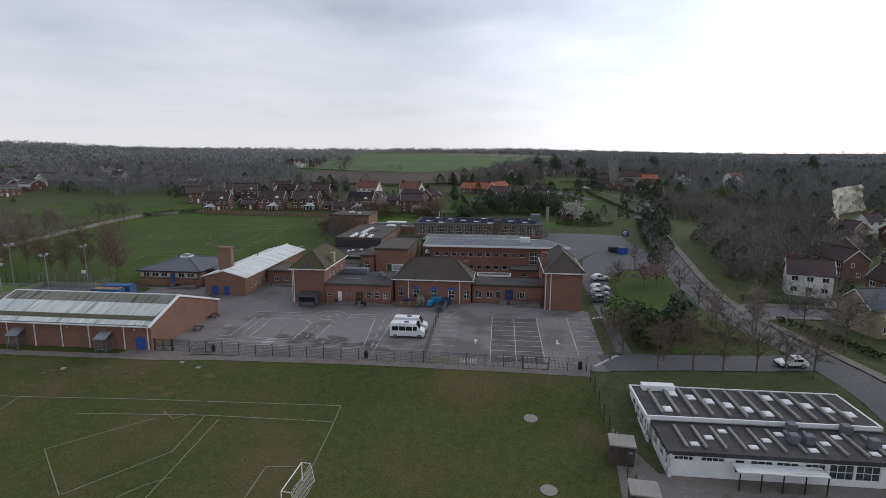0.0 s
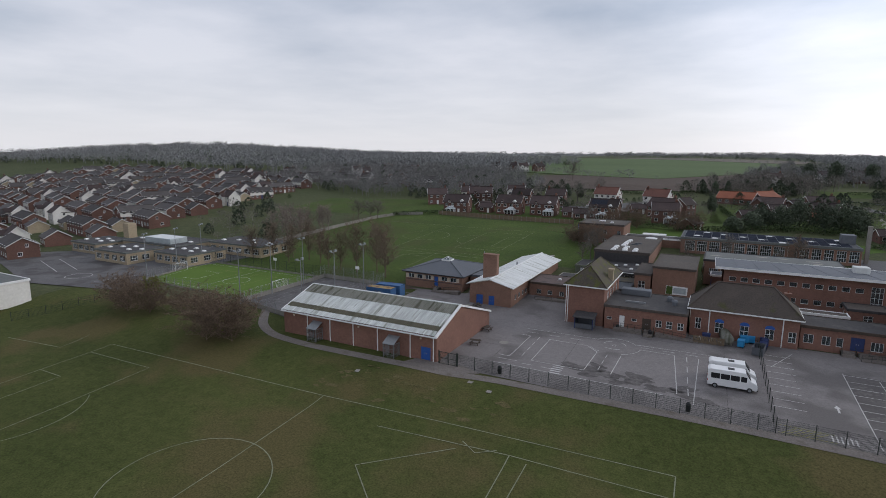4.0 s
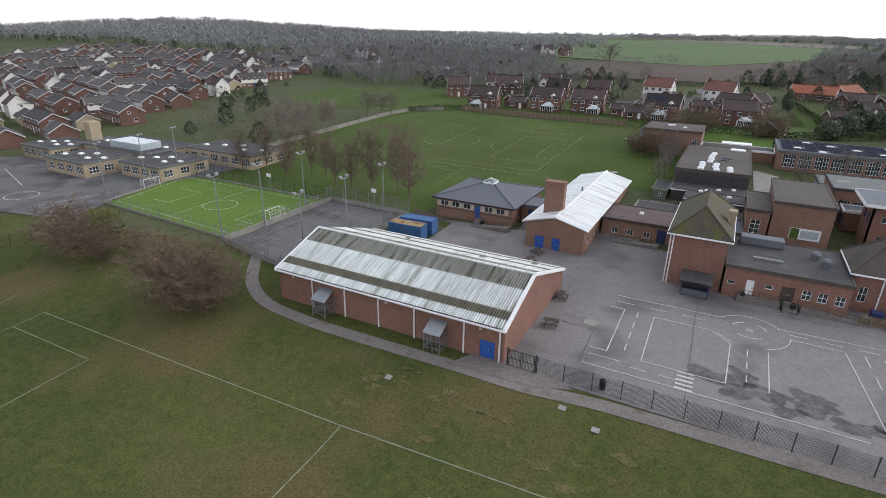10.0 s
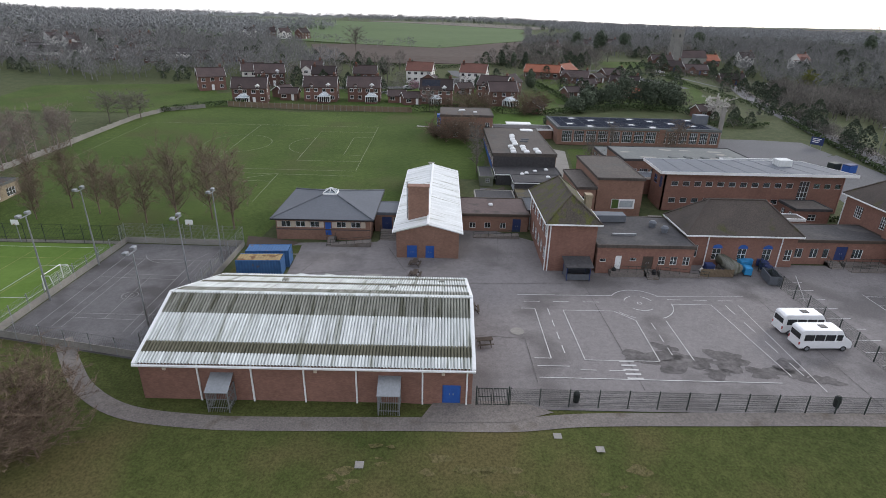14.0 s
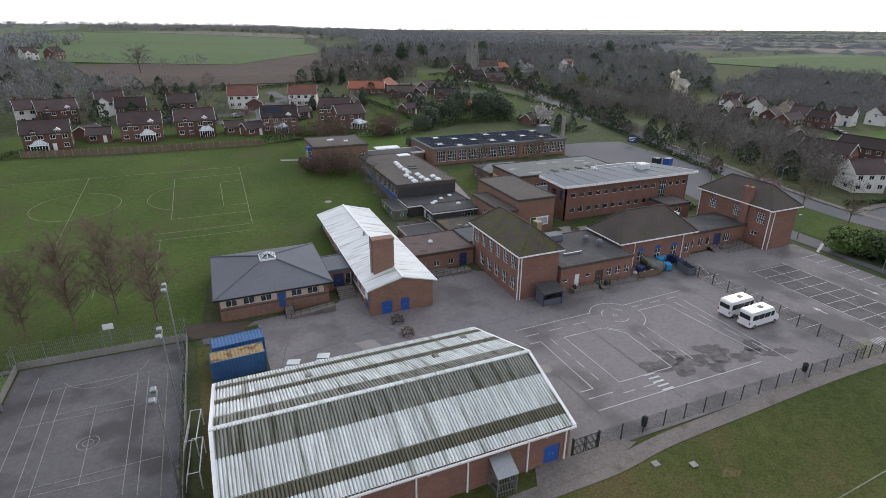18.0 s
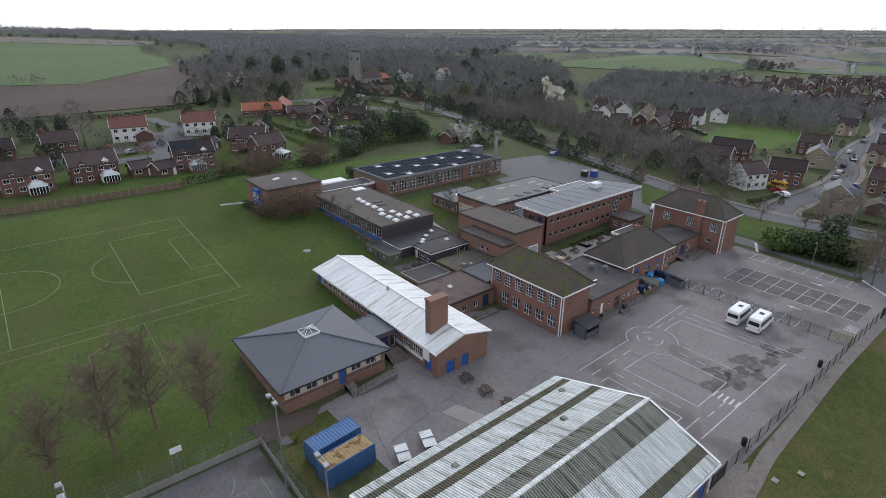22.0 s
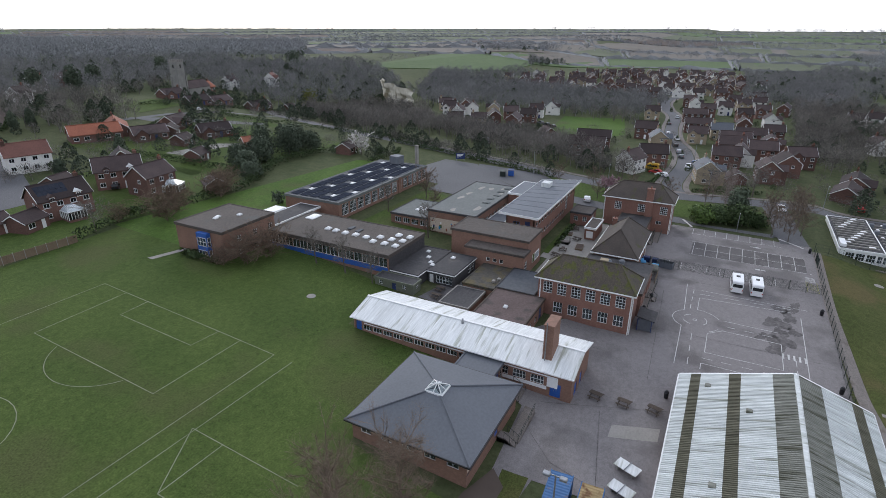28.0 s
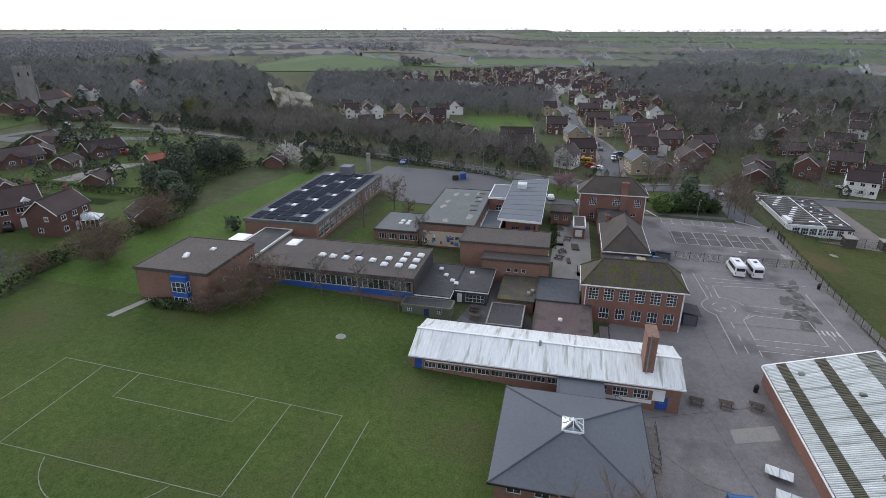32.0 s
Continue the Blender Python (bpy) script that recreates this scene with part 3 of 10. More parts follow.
def window(parent, p0, p1, u0, u1, z0, z1, cols=1, rows=1, frame_mat=None, bar=0.06, inset=0.08, name="window"):
    """A framed window in the opening of a wall that runs from p0 to p1: frame with glazing bars, and one pane behind them."""
    w, h = u1 - u0, z1 - z0
    key = (round(w, 2), round(h, 2), cols, rows, frame_mat.name if frame_mat else "", bar)
    if key not in SHARED:
        bm = sash(w, h, cols, rows, bar, 0.025, 0.0, 0.08)
        ob = finish("t", bm, frame_mat or WHITE)
        pane = finish("t", boxed(bar * 0.5, 0.035, bar * 0.5, w - bar * 0.5, 0.045, h - bar * 0.5), GLASS)
        SHARED[key] = (ob.data, pane.data)
        for o in (ob, pane):
            bpy.data.objects.remove(o)
    fm, pm = SHARED[key]
    length = math.hypot(p1[0] - p0[0], p1[1] - p0[1])
    dx, dy = (p1[0] - p0[0]) / length, (p1[1] - p0[1]) / length
    ob = new(name, fm)
    ob.parent = parent
    ob.matrix_basis = pose(p0[0] + dx * u0 - dy * inset, p0[1] + dy * u0 + dx * inset, z0, 0, 0, math.degrees(math.atan2(dy, dx)))
    pane = new("pane", pm)
    pane.parent = ob
    return ob


def door(parent, p0, p1, u0, u1, z0, z1, material, leaves=1, inset=0.08, label=""):
    length = math.hypot(p1[0] - p0[0], p1[1] - p0[1])
    dx, dy = (p1[0] - p0[0]) / length, (p1[1] - p0[1]) / length
    w, h = u1 - u0, z1 - z0
    ob = finish("door", boxed(0, 0, 0, w, 0.06, h, bevel=0.015), material, parent, label)
    ob.matrix_basis = pose(p0[0] + dx * u0 - dy * inset, p0[1] + dy * u0 + dx * inset, z0, 0, 0, math.degrees(math.atan2(dy, dx)))
    for i in range(leaves):
        lw = w / leaves
        finish("leaf_panel", boxed(i * lw + 0.09, -0.012, 0.2, (i + 1) * lw - 0.09, 0.0, h - 0.2, bevel=0.004), material, ob)
        finish("door_handle", boxed(i * lw + (lw - 0.2 if i == 0 else 0.12), -0.05, 0.95, i * lw + (lw - 0.12 if i == 0 else 0.2), -0.012, 1.15, bevel=0.01), STEEL, ob)
    return ob


def walls(parent, x0, y0, x1, y1, z0, z1, material, south=(), east=(), north=(), west=()):
    """Four walls of a block. An opening: (kind, u, width, sill, height, cols, rows), u its middle from the wall's start; sides run anticlockwise."""
    runs = (((x0, y0), (x1, y0), south), ((x1, y0), (x1, y1), east), ((x1, y1), (x0, y1), north), ((x0, y1), (x0, y0), west))
    for n, (a, b, ops) in enumerate(runs):
        t = 0.28
        d = (math.copysign(t, b[1] - a[1]) if n % 2 else 0)
        # the east and west walls stand between the other two
        aa, bb = (a, b) if n % 2 == 0 else ((a[0], a[1] + d), (b[0], b[1] - d))
        cut = []
        for o in ops:
            s = o[1] - (t if n % 2 else 0)
            cut.append((s - o[2] / 2, s + o[2] / 2, z0 + o[3], z0 + o[3] + o[4]))
        wall(parent, aa, bb, z0, z1, material, cut)
        for o, c in zip(ops, cut):
            if o[0] == "w":
                window(parent, aa, bb, *c, o[5] if len(o) > 5 else 2, o[6] if len(o) > 6 else 1)
            elif o[0] == "b":
                window(parent, aa, bb, *c, o[5] if len(o) > 5 else 2, o[6] if len(o) > 6 else 1, frame_mat=BLUE)
            else:
                door(parent, aa, bb, *c, {"d": BLUE, "n": NAVY, "k": DARKWOOD, "h": WHITE, "r": WOOD}[o[0]], o[5] if len(o) > 5 else 1)


def evenly(kind, count, start, end, width, sill, height, cols=2, rows=1):
    return [(kind, start + (end - start) * (i / (count - 1) if count > 1 else 0.5), width, sill, height, cols, rows) for i in range(count)]


def slab_roof(parent, x0, y0, x1, y1, z, material, edge=0.25, over=0.15, rim=None, label=""):
    """A flat roof: deck, and a raised rim round it."""
    part("roof", boxed(x0 - over, y0 - over, z, x1 + over, y1 + over, z + edge), material, parent, label)
    if rim:
        bm = bmesh.new()
        o, w, h = over + 0.03, 0.22, edge + 0.10
        box(bm, x0 - o, y0 - o, z - 0.12, x1 + o, y0 - o + w, z + h)
        box(bm, x0 - o, y1 + o - w, z - 0.12, x1 + o, y1 + o, z + h)
        box(bm, x0 - o, y0 - o + w, z - 0.12, x0 - o + w, y1 + o - w, z + h)
        box(bm, x1 + o - w, y0 - o + w, z - 0.12, x1 + o, y1 + o - w, z + h)
        part("roof_edge", bm, rim, parent)


def hip_roof(parent, x0, y0, x1, y1, z, rise, material, over=0.45, gutter=None, along=None, hip=1.0, label=""):
    """A hipped roof with eaves board and ridge tiles; hip 0 makes it a gable."""
    x0, y0, x1, y1 = x0 - over, y0 - over, x1 + over, y1 + over
    along = along or ("x" if x1 - x0 > y1 - y0 else "y")
    half = (y1 - y0 if along == "x" else x1 - x0) / 2
    inn = half * hip
    if along == "x":
        r = [(x0 + inn, (y0 + y1) / 2, z + rise), (x1 - inn, (y0 + y1) / 2, z + rise)]
        order = ((0, 1, 5, 4), (1, 2, 5), (2, 3, 4, 5), (3, 0, 4))
    else:
        r = [((x0 + x1) / 2, y0 + inn, z + rise), ((x0 + x1) / 2, y1 - inn, z + rise)]
        order = ((0, 1, 4), (1, 2, 5, 4), (2, 3, 5), (3, 0, 4, 5))
    if hip < 0.01:
        order = (order[0], order[2]) if along == "x" else (order[1], order[3])
    v = [(x0, y0, z), (x1, y0, z), (x1, y1, z), (x0, y1, z), *r]
    v += [(x, y, zz - 0.18) for x, y, zz in v]
    rims = [(i, i + 6, (i + 1) % 4 + 6, (i + 1) % 4) for i in range(4)]
    if hip < 0.01:
        rims = [(0, 6, 7, 1), (2, 8, 9, 3), (1, 7, 11, 5), (5, 11, 8, 2), (3, 9, 10, 4), (4, 10, 6, 0)] if along == "x" else [(1, 7, 8, 2), (3, 9, 6, 0), (0, 6, 10, 4), (4, 10, 7, 1), (2, 8, 11, 5), (5, 11, 9, 3)]
    faces = [*order] + [tuple(i + 6 for i in f[::-1]) for f in order] + rims
    ob = raw("roof", v, faces, material, parent, label)
    bm = bmesh.new()
    ends = [(r[0], r[1])]
    if hip > 0.01:
        c = v[:4]
        ends += [(r[0], c[0]), (r[0], c[3] if along == "x" else c[1]), (r[1], c[2]), (r[1], c[1] if along == "x" else c[3])]
    for a, b in ends:
        rod(bm, Vector(a) + Vector((0, 0, 0.03)), Vector(b) + Vector((0, 0, 0.03)), 0.14, n=6)
    part("ridge_tiles", bm, material, ob)
    if gutter:
        bm = bmesh.new()
        box(bm, x0 - 0.08, y0 - 0.10, z - 0.22, x1 + 0.08, y0, z - 0.02)
        box(bm, x0 - 0.08, y1, z - 0.22, x1 + 0.08, y1 + 0.10, z - 0.02)
        box(bm, x0 - 0.10, y0, z - 0.22, x0, y1, z - 0.02)
        box(bm, x1, y0, z - 0.22, x1 + 0.10, y1, z - 0.02)
        part("gutter", bm, gutter, ob)
    return ob


def chimney(parent, x, y, z0, z1, w, d, material, pots=1):
    bm = boxed(x - w / 2, y - d / 2, z0, x + w / 2, y + d / 2, z1 - 0.3)
    box(bm, x - w / 2 - 0.08, y - d / 2 - 0.08, z1 - 0.3, x + w / 2 + 0.08, y + d / 2 + 0.08, z1)
    ob = part("chimney", bm, material, parent)
    for i in range(pots):
        px = x + (i - (pots - 1) / 2) * 0.4
        part("chimney_pot", rod(bmesh.new(), (px, y, z1), (px, y, z1 + 0.45), 0.13, 0.1, 8), TILE_R, ob)
    return ob


def rooflight(parent, x, y, z, w=1.1, d=1.1, h=0.45, material=None):
    bm = bmesh.new()
    box(bm, x - w / 2, y - d / 2, z, x + w / 2, y + d / 2, z + h * 0.5)
    v = [bm.verts.new(p) for p in ((x - w / 2, y - d / 2, z + h * 0.5), (x + w / 2, y - d / 2, z + h * 0.5), (x + w / 2, y + d / 2, z + h * 0.5), (x - w / 2, y + d / 2, z + h * 0.5),
                                   (x - w / 4, y - d / 4, z + h), (x + w / 4, y - d / 4, z + h), (x + w / 4, y + d / 4, z + h), (x - w / 4, y + d / 4, z + h))]
    for f in ((0, 1, 5, 4), (1, 2, 6, 5), (2, 3, 7, 6), (3, 0, 4, 7), (4, 5, 6, 7)):
        bm.faces.new([v[i] for i in f])
    return part("rooflight", bm, material or WHITE, parent)


def downpipe(parent, x, y, z0, z1, material=None, r=0.09):
    return part("downpipe", rod(bmesh.new(), (x, y, z0), (x, y, z1), r, n=6), material or WHITE, parent)

# ---------------- ground ----------------
def axis_points(a, b, c, d, far):
    pts = list(np.arange(a, b, 4.0)) + list(np.arange(b, c, 2.0)) + list(np.arange(c, d + 1, 4.0))
    lo, hi, s = [], [], 6.0
    x = a
    while x > -far:
        x -= s
        lo.append(x)
        s *= 1.22
    x, s = pts[-1], 6.0
    while x < far:
        x += s
        hi.append(x)
        s *= 1.22
    return lo[::-1] + pts + hi


gx, gy = axis_points(-320, -160, 70, 260, 4900), axis_points(-60, 30, 240, 420, 4900)
nx_ = len(gx)
raw_v = [(x, y, gz(x, y)) for y in gy for x in gx]
raw_f = [(j * nx_ + i, j * nx_ + i + 1, (j + 1) * nx_ + i + 1, (j + 1) * nx_ + i) for j in range(len(gy) - 1) for i in range(nx_ - 1)]
tagged(raw("ground", raw_v, raw_f, ROUGH), "rough grassy ground with earth, reaching the horizon", "ground", "", "structure")

drape("field_south", [(-150, -60), (17.5, -60), (17.5, 40), (15.8, 75.6), (-52, 75.9), (-84, 79), (-86, 82), (-103, 86), (-112, 84), (-150, 78)], GRASS, 0.05, "worn mown school playing field", "playing field")
drape("field_north", [(-140, 114), (-104, 114), (-85, 114), (-83, 131), (-62, 131), (-62, 147), (-48, 147), (-43, 178), (-56, 192), (-56, 215), (-67, 214), (-105, 211), (-127, 217), (-146, 208), (-147, 172)], GRASS_N, 0.05, "mown green school playing field behind the buildings", "playing field")
drape("playground", [(-52.6, 76), (-8.5, 76), (-8.5, 112), (-33, 112), (-52, 124), (-62, 124), (-66, 115.4), (-85, 114), (-84.5, 111), (-77.5, 110), (-77, 97), (-52.6, 97)], TARMAC, 0.06, "cracked grey tarmac playground", "playground")
drape("car_park", [(-8.5, 76), (19, 76), (20.5, 106), (11, 110), (-8.5, 110)], TARMAC, 0.06, "grey tarmac car park with worn bays", "car park")
drape("court", [(-104.6, 86), (-86.9, 82.4), (-86.9, 112.6), (-104.6, 112.9)], COURT, 0.07, "dark tarmac games court with faded lines", "sports court")
drape("astroturf", [(-141.5, 90), (-105.4, 88), (-105.4, 112.4), (-147, 112.4)], ASTRO, 0.08, "bright green artificial turf pitch", "sports pitch")

# ---------------- school: sports hall ----------------
hall = thing("sports_hall", (0, 0, 0), "red brick sports hall with a ribbed weathered roof", "building")
HX0, HX1, HY0, HY1, HB, HE, HEN, HR, HRY = -83.2, -52.6, 76.55, 97.2, 4.6, 9.28, 7.95, 12.08, 84.65
S_OPS = [("d", 28.7, 1.7, 0.5, 2.1, 2)]
walls(hall, HX0, HY0, HX1, HY1, HB, HEN, BRICK, south=S_OPS)
wall(hall, (HX0, HY0), (HX1, HY0), HEN, HE, BRICK)
for gx_, s in ((HX0, 1), (HX1, -1)):
    v = [(gx_ + d, y, z) for d in (0, 0.28 * s) for y, z in ((HY0 + 0.28, HEN), (HY1, HEN), (HRY, HR - 0.05), (HY0 + 0.28, HE + 0.05))]
    raw("gable_wall", v, [(0, 1, 2, 3), (7, 6, 5, 4), (1, 5, 6, 2), (2, 6, 7, 3), (0, 3, 7, 4), (0, 4, 5, 1)], BRICK, hall)


def ribbed(parent, x0, x1, y0, z0, y1, z1, material, pitch=0.30, depth=0.20, name="roof_sheet"):
    """A band of corrugated sheeting between two heights, ribs running up the slope."""
    n = int((x1 - x0) / pitch) * 4
    v, f = [], []
    for i in range(n + 1):
        x = x0 + (x1 - x0) * i / n
        dz = (depth, depth * 0.9, 0.0, depth * 0.9)[i % 4]
        v += [(x, y0, z0 + dz), (x, y1, z1 + dz)]
        if i:
            f.append((2 * i - 2, 2 * i, 2 * i + 1, 2 * i - 1))
    return raw(name, v, f, material, parent)


def slope(k, front):
    y, z = (HY0 - 0.45, HE - 0.12) if front else (HY1 + 0.35, HEN - 0.1)
    return y + (HRY - y) * k, z + (HR - z) * k


for front, bands in ((True, ((0, 0.13, ASBESTOS), (0.13, 0.27, ASB_MOSS), (0.27, 0.66, ASBESTOS), (0.66, 0.97, ASB_GREY))),
                     (False, ((0, 0.10, ASBESTOS), (0.10, 0.19, ASB_MOSS), (0.19, 0.44, ASBESTOS), (0.44, 0.54, ASB_MOSS), (0.54, 0.80, ASBESTOS), (0.80, 0.97, ASB_GREY)))):
    for k, (a, b, m) in enumerate(bands):
        (ya, za), (yb, zb) = slope(a, front), slope(min(b + 0.012, 0.99), front)
        lift = 0.02 + 0.012 * (len(bands) - k)
        ribbed(hall, HX0 + 0.1, HX1 - 0.1, ya, za + lift * 0.4, yb, zb + lift * 0.4, m)
bm = bmesh.new()
box(bm, HX0 - 0.2, HRY - 0.28, HR - 0.02, HX1 + 0.2, HRY + 0.28, HR + 0.14, bevel=0.05)
part("ridge_cap", bm, ASBESTOS, hall)
for gx_ in (HX0 - 0.05, HX1 + 0.05):
    for front in (True, False):
        (ya, za), (yb, zb) = slope(0, front), slope(1, front)
        v = []
        for x in (gx_ - 0.2, gx_ + 0.2):
            v += [(x, ya, za - 0.18), (x, ya, za + 0.16), (x, yb, zb + 0.16), (x, yb, zb - 0.18)]
        raw("barge_board", v, [(0, 3, 2, 1), (4, 5, 6, 7), (1, 2, 6, 5), (0, 4, 7, 3), (0, 1, 5, 4), (2, 3, 7, 6)], WHITE, hall)
part("gutter", boxed(HX0 - 0.2, HY0 - 0.62, HE - 0.28, HX1 + 0.2, HY0 - 0.42, HE - 0.08, bevel=0.03), WHITE, hall)
part("gutter", boxed(HX0 - 0.2, HY1 + 0.30, HEN - 0.26, HX1 + 0.2, HY1 + 0.5, HEN - 0.06, bevel=0.03), WHITE, hall)
for px in (-77.8, -72.9, -68.1, -63.3, -57.2, -58.0 + 4.9):
    part("downpipe", boxed(px - 0.075, HY0 - 0.17, HB, px + 0.075, HY0 - 0.02, HE - 0.2, bevel=0.02), WHITE, hall)
for px, py, pz in ((-74, 92.6, 9.45), (-61, 89.5, 10.45), (-55.6, 94.0, 9.0)):
    part("roof_vent", boxed(px - 0.35, py - 0.35, pz - 0.2, px + 0.35, py + 0.35, pz + 0.45, bevel=0.08), ASB_GREY, hall)
for px in (-75.6, -60.2):
    cage = part("porch_cage", bmesh.new(), STEEL, hall)
    bm = bmesh.new()
    for a in (px - 0.95, px + 0.95):
        for b in (HY0 - 1.7, HY0 - 0.05):
            box(bm, a - 0.05, b - 0.05, HB, a + 0.05, b + 0.05, HB + 2.6)
    for z in (HB + 0.9, HB + 1.8, HB + 2.55):
        box(bm, px - 0.95, HY0 - 1.73, z, px + 0.95, HY0 - 1.67, z + 0.06)
        for a in (px - 0.95, px + 0.95):
            box(bm, a - 0.03, HY0 - 1.7, z, a + 0.03, HY0 - 0.05, z + 0.06)
    for i in range(13):
        a = px - 0.95 + 1.9 * i / 12
        box(bm, a - 0.015, HY0 - 1.71, HB, a + 0.015, HY0 - 1.69, HB + 2.6)
    for i in range(11):
        b = HY0 - 1.7 + 1.65 * i / 10
        for a in (px - 0.95, px + 0.95):
            box(bm, a - 0.01, b - 0.015, HB, a + 0.01, b + 0.015, HB + 2.6)
    bm.to_mesh(cage.data); bm.free()
    v = [(px - 1.05, HY0 - 1.85, HB + 2.6), (px + 1.05, HY0 - 1.85, HB + 2.6), (px + 1.05, HY0, HB + 3.5), (px - 1.05, HY0, HB + 3.5)]
    v += [(a, b, c + 0.05) for a, b, c in v]
    raw("porch_roof", v, [(3, 2, 1, 0), (4, 5, 6, 7), (0, 1, 5, 4), (1, 2, 6, 5), (2, 3, 7, 6), (3, 0, 4, 7)], STEEL, cage)
for px in (-80.8, -67, -55.3):
    part("wall_lamp", boxed(px - 0.15, HY0 - 0.2, HE - 0.9, px + 0.15, HY0 - 0.01, HE - 0.65, bevel=0.03), CREAM, hall)

# ---------------- pavilion ----------------
pav = thing("pavilion", (0, 0, 0), "single-storey brick pavilion with a grey pyramid roof", "building")
PX0, PY0, PX1, PY1, PB, PE = -82.1, 115.9, -67.1, 131.1, 5.2, 8.95
ops = []
for i, u in enumerate((1.6, 3.9, 6.2, 10.4, 12.7)):
    ops.append(("w", u, 1.5, 2.3, 1.0, 2, 1))
ops.append(("d", 8.3, 0.95, 1.0, 2.2))
walls(pav, PX0, PY0, PX1, PY1, PB, PE, BRICK_B, south=ops, west=evenly("w", 5, 2, 13.5, 1.5, 2.3, 1.0), east=[("n", 11, 1.2, 1.0, 2.2)])
for i, u in enumerate((0.55, 2.75, 5.05, 7.25, 9.3, 11.55, 13.9)):
    part("wall_panel", boxed(PX0 + u - 0.38, PY0 - 0.03, PB + 2.3, PX0 + u + 0.38, PY0 - 0.003, PB + 3.3), CREAM, pav)
part("wall_band", boxed(PX0 - 0.02, PY0 - 0.025, PB + 1.85, PX1 + 0.02, PY0 - 0.003, PB + 2.05), FELT_R, pav)
hip_roof(pav, PX0, PY0, PX1, PY1, PE + 0.15, 2.15, SLATE, over=0.6, gutter=BLACK, along="x", hip=0.97)
lant = part("roof_lantern", bmesh.new(), WHITE, pav)
cx_, cy_, cz_ = (PX0 + PX1) / 2, (PY0 + PY1) / 2, PE + 1.9
bm = bmesh.new()
box(bm, cx_ - 1.2, cy_ - 1.2, cz_ - 0.5, cx_ + 1.2, cy_ + 1.2, cz_ + 0.35, bevel=0.05)
ap = Vector((cx_, cy_, cz_ + 1.05))
bm.to_mesh(lant.data); bm.free()
for sx in (-1.1, 0, 1.1):
    for sy in (-1.1, 0, 1.1):
        if sx or sy:
            part("glazing_bar", rod(bmesh.new(), (cx_ + sx, cy_ + sy, cz_ + 0.4), ap, 0.06, n=4), WHITE, lant)
raw("pane", [(cx_ - 1.1, cy_ - 1.1, cz_ + 0.37), (cx_ + 1.1, cy_ - 1.1, cz_ + 0.37), (cx_ + 1.1, cy_ + 1.1, cz_ + 0.37), (cx_ - 1.1, cy_ + 1.1, cz_ + 0.37), (cx_, cy_, cz_ + 1.0)],
    [(0, 1, 4), (1, 2, 4), (2, 3, 4), (3, 0, 4)], GLASS, lant)

# link between pavilion and canteen
link = thing("pavilion_link", (0, 0, 0), "small glazed link with a grey flat roof", "building")
walls(link, -66.8, 119.6, -62.7, 125.2, 5.4, 8.7, BRICK_B, south=[("n", 2.0, 1.6, 0.6, 2.2, 2), ("w", 3.5, 0.9, 0.7, 2.0, 1, 1)])
slab_roof(link, -66.8, 119.6, -62.7, 125.2, 8.7, SLATE, rim=SLATE)

# ---------------- dining hall with the white roof ----------------
can = thing("dining_hall", (0, 0, 0), "long brick dining hall with a white coated roof", "building")
CX0, CY0, CX1, CY1, CB, CE, CR = -62.4, 109.85, -53.1, 145.45, 5.0, 9.55, 10.8
walls(can, CX0, CY0, CX1, CY1, CB, CE, BRICK_B, south=[("d", 2.3, 1.5, 0.15, 2.1, 2), ("d", 5.0, 1.3, 0.15, 2.1, 2)],
      west=evenly("w", 11, 2.6, 21.5, 1.65, 2.35, 0.85, 3, 1) + evenly("w", 3, 25.6, 30.8, 1.9, 1.95, 1.25, 4, 2) + [("d", 0.95, 1.1, 1.6, 2.1), ("d", 33.4, 1.5, 0.5, 2.1, 2)],
      east=evenly("w", 5, 3, 12, 1.2, 1.3, 1.1, 2, 1))
mid = (CX0 + CX1) / 2
for gy_, s in ((CY0, 1), (CY1, -1)):
    v = [(CX0, gy_, CE), (CX1, gy_, CE), (mid, gy_, CR - 0.1), (CX0, gy_ + 0.28 * s, CE), (CX1, gy_ + 0.28 * s, CE), (mid, gy_ + 0.28 * s, CR - 0.1)]
    raw("gable_wall", v, [(0, 1, 2), (5, 4, 3), (0, 2, 5, 3), (1, 4, 5, 2), (0, 3, 4, 1)], BRICK_B, can)
for x_eave, s in ((CX0 - 0.5, 1), (CX1 + 0.5, -1)):
    v, f, n = [], [], 44
    for i in range(n + 1):
        y = CY0 - 0.35 + (CY1 - CY0 + 0.7) * i / n
        dz = 0.05 if i % 2 else 0.0
        v += [(x_eave, y, CE - 0.1 + dz), (mid, y, CR + dz), (x_eave, y, CE - 0.25), (mid, y, CR - 0.15)]
        if i:
            k = 4 * i
            f += [(k - 4, k, k + 1, k - 3), (k - 2, k - 1, k + 3, k + 2), (k - 4, k - 2, k + 2, k)]
    f += [(0, 1, 3, 2), (4 * n, 4 * n + 2, 4 * n + 3, 4 * n + 1)]
    raw("roof_sheet", v, f, WHITEROOF, can)
part("ridge_cap", boxed(mid - 0.2, CY0 - 0.4, CR, mid + 0.2, CY1 + 0.4, CR + 0.12, bevel=0.04), WHITE, can)
for x_eave in (CX0 - 0.62, CX1 + 0.5):
    part("gutter", boxed(x_eave, CY0 - 0.35, CE - 0.3, x_eave + 0.12, CY1 + 0.35, CE - 0.1), WHITE, can)
part("wall_panel", boxed(CX0 - 0.03, CY0 + 3.4, CB + 1.35, CX0 - 0.004, CY0 + 11.0, CB + 1.9), WHITE, can)
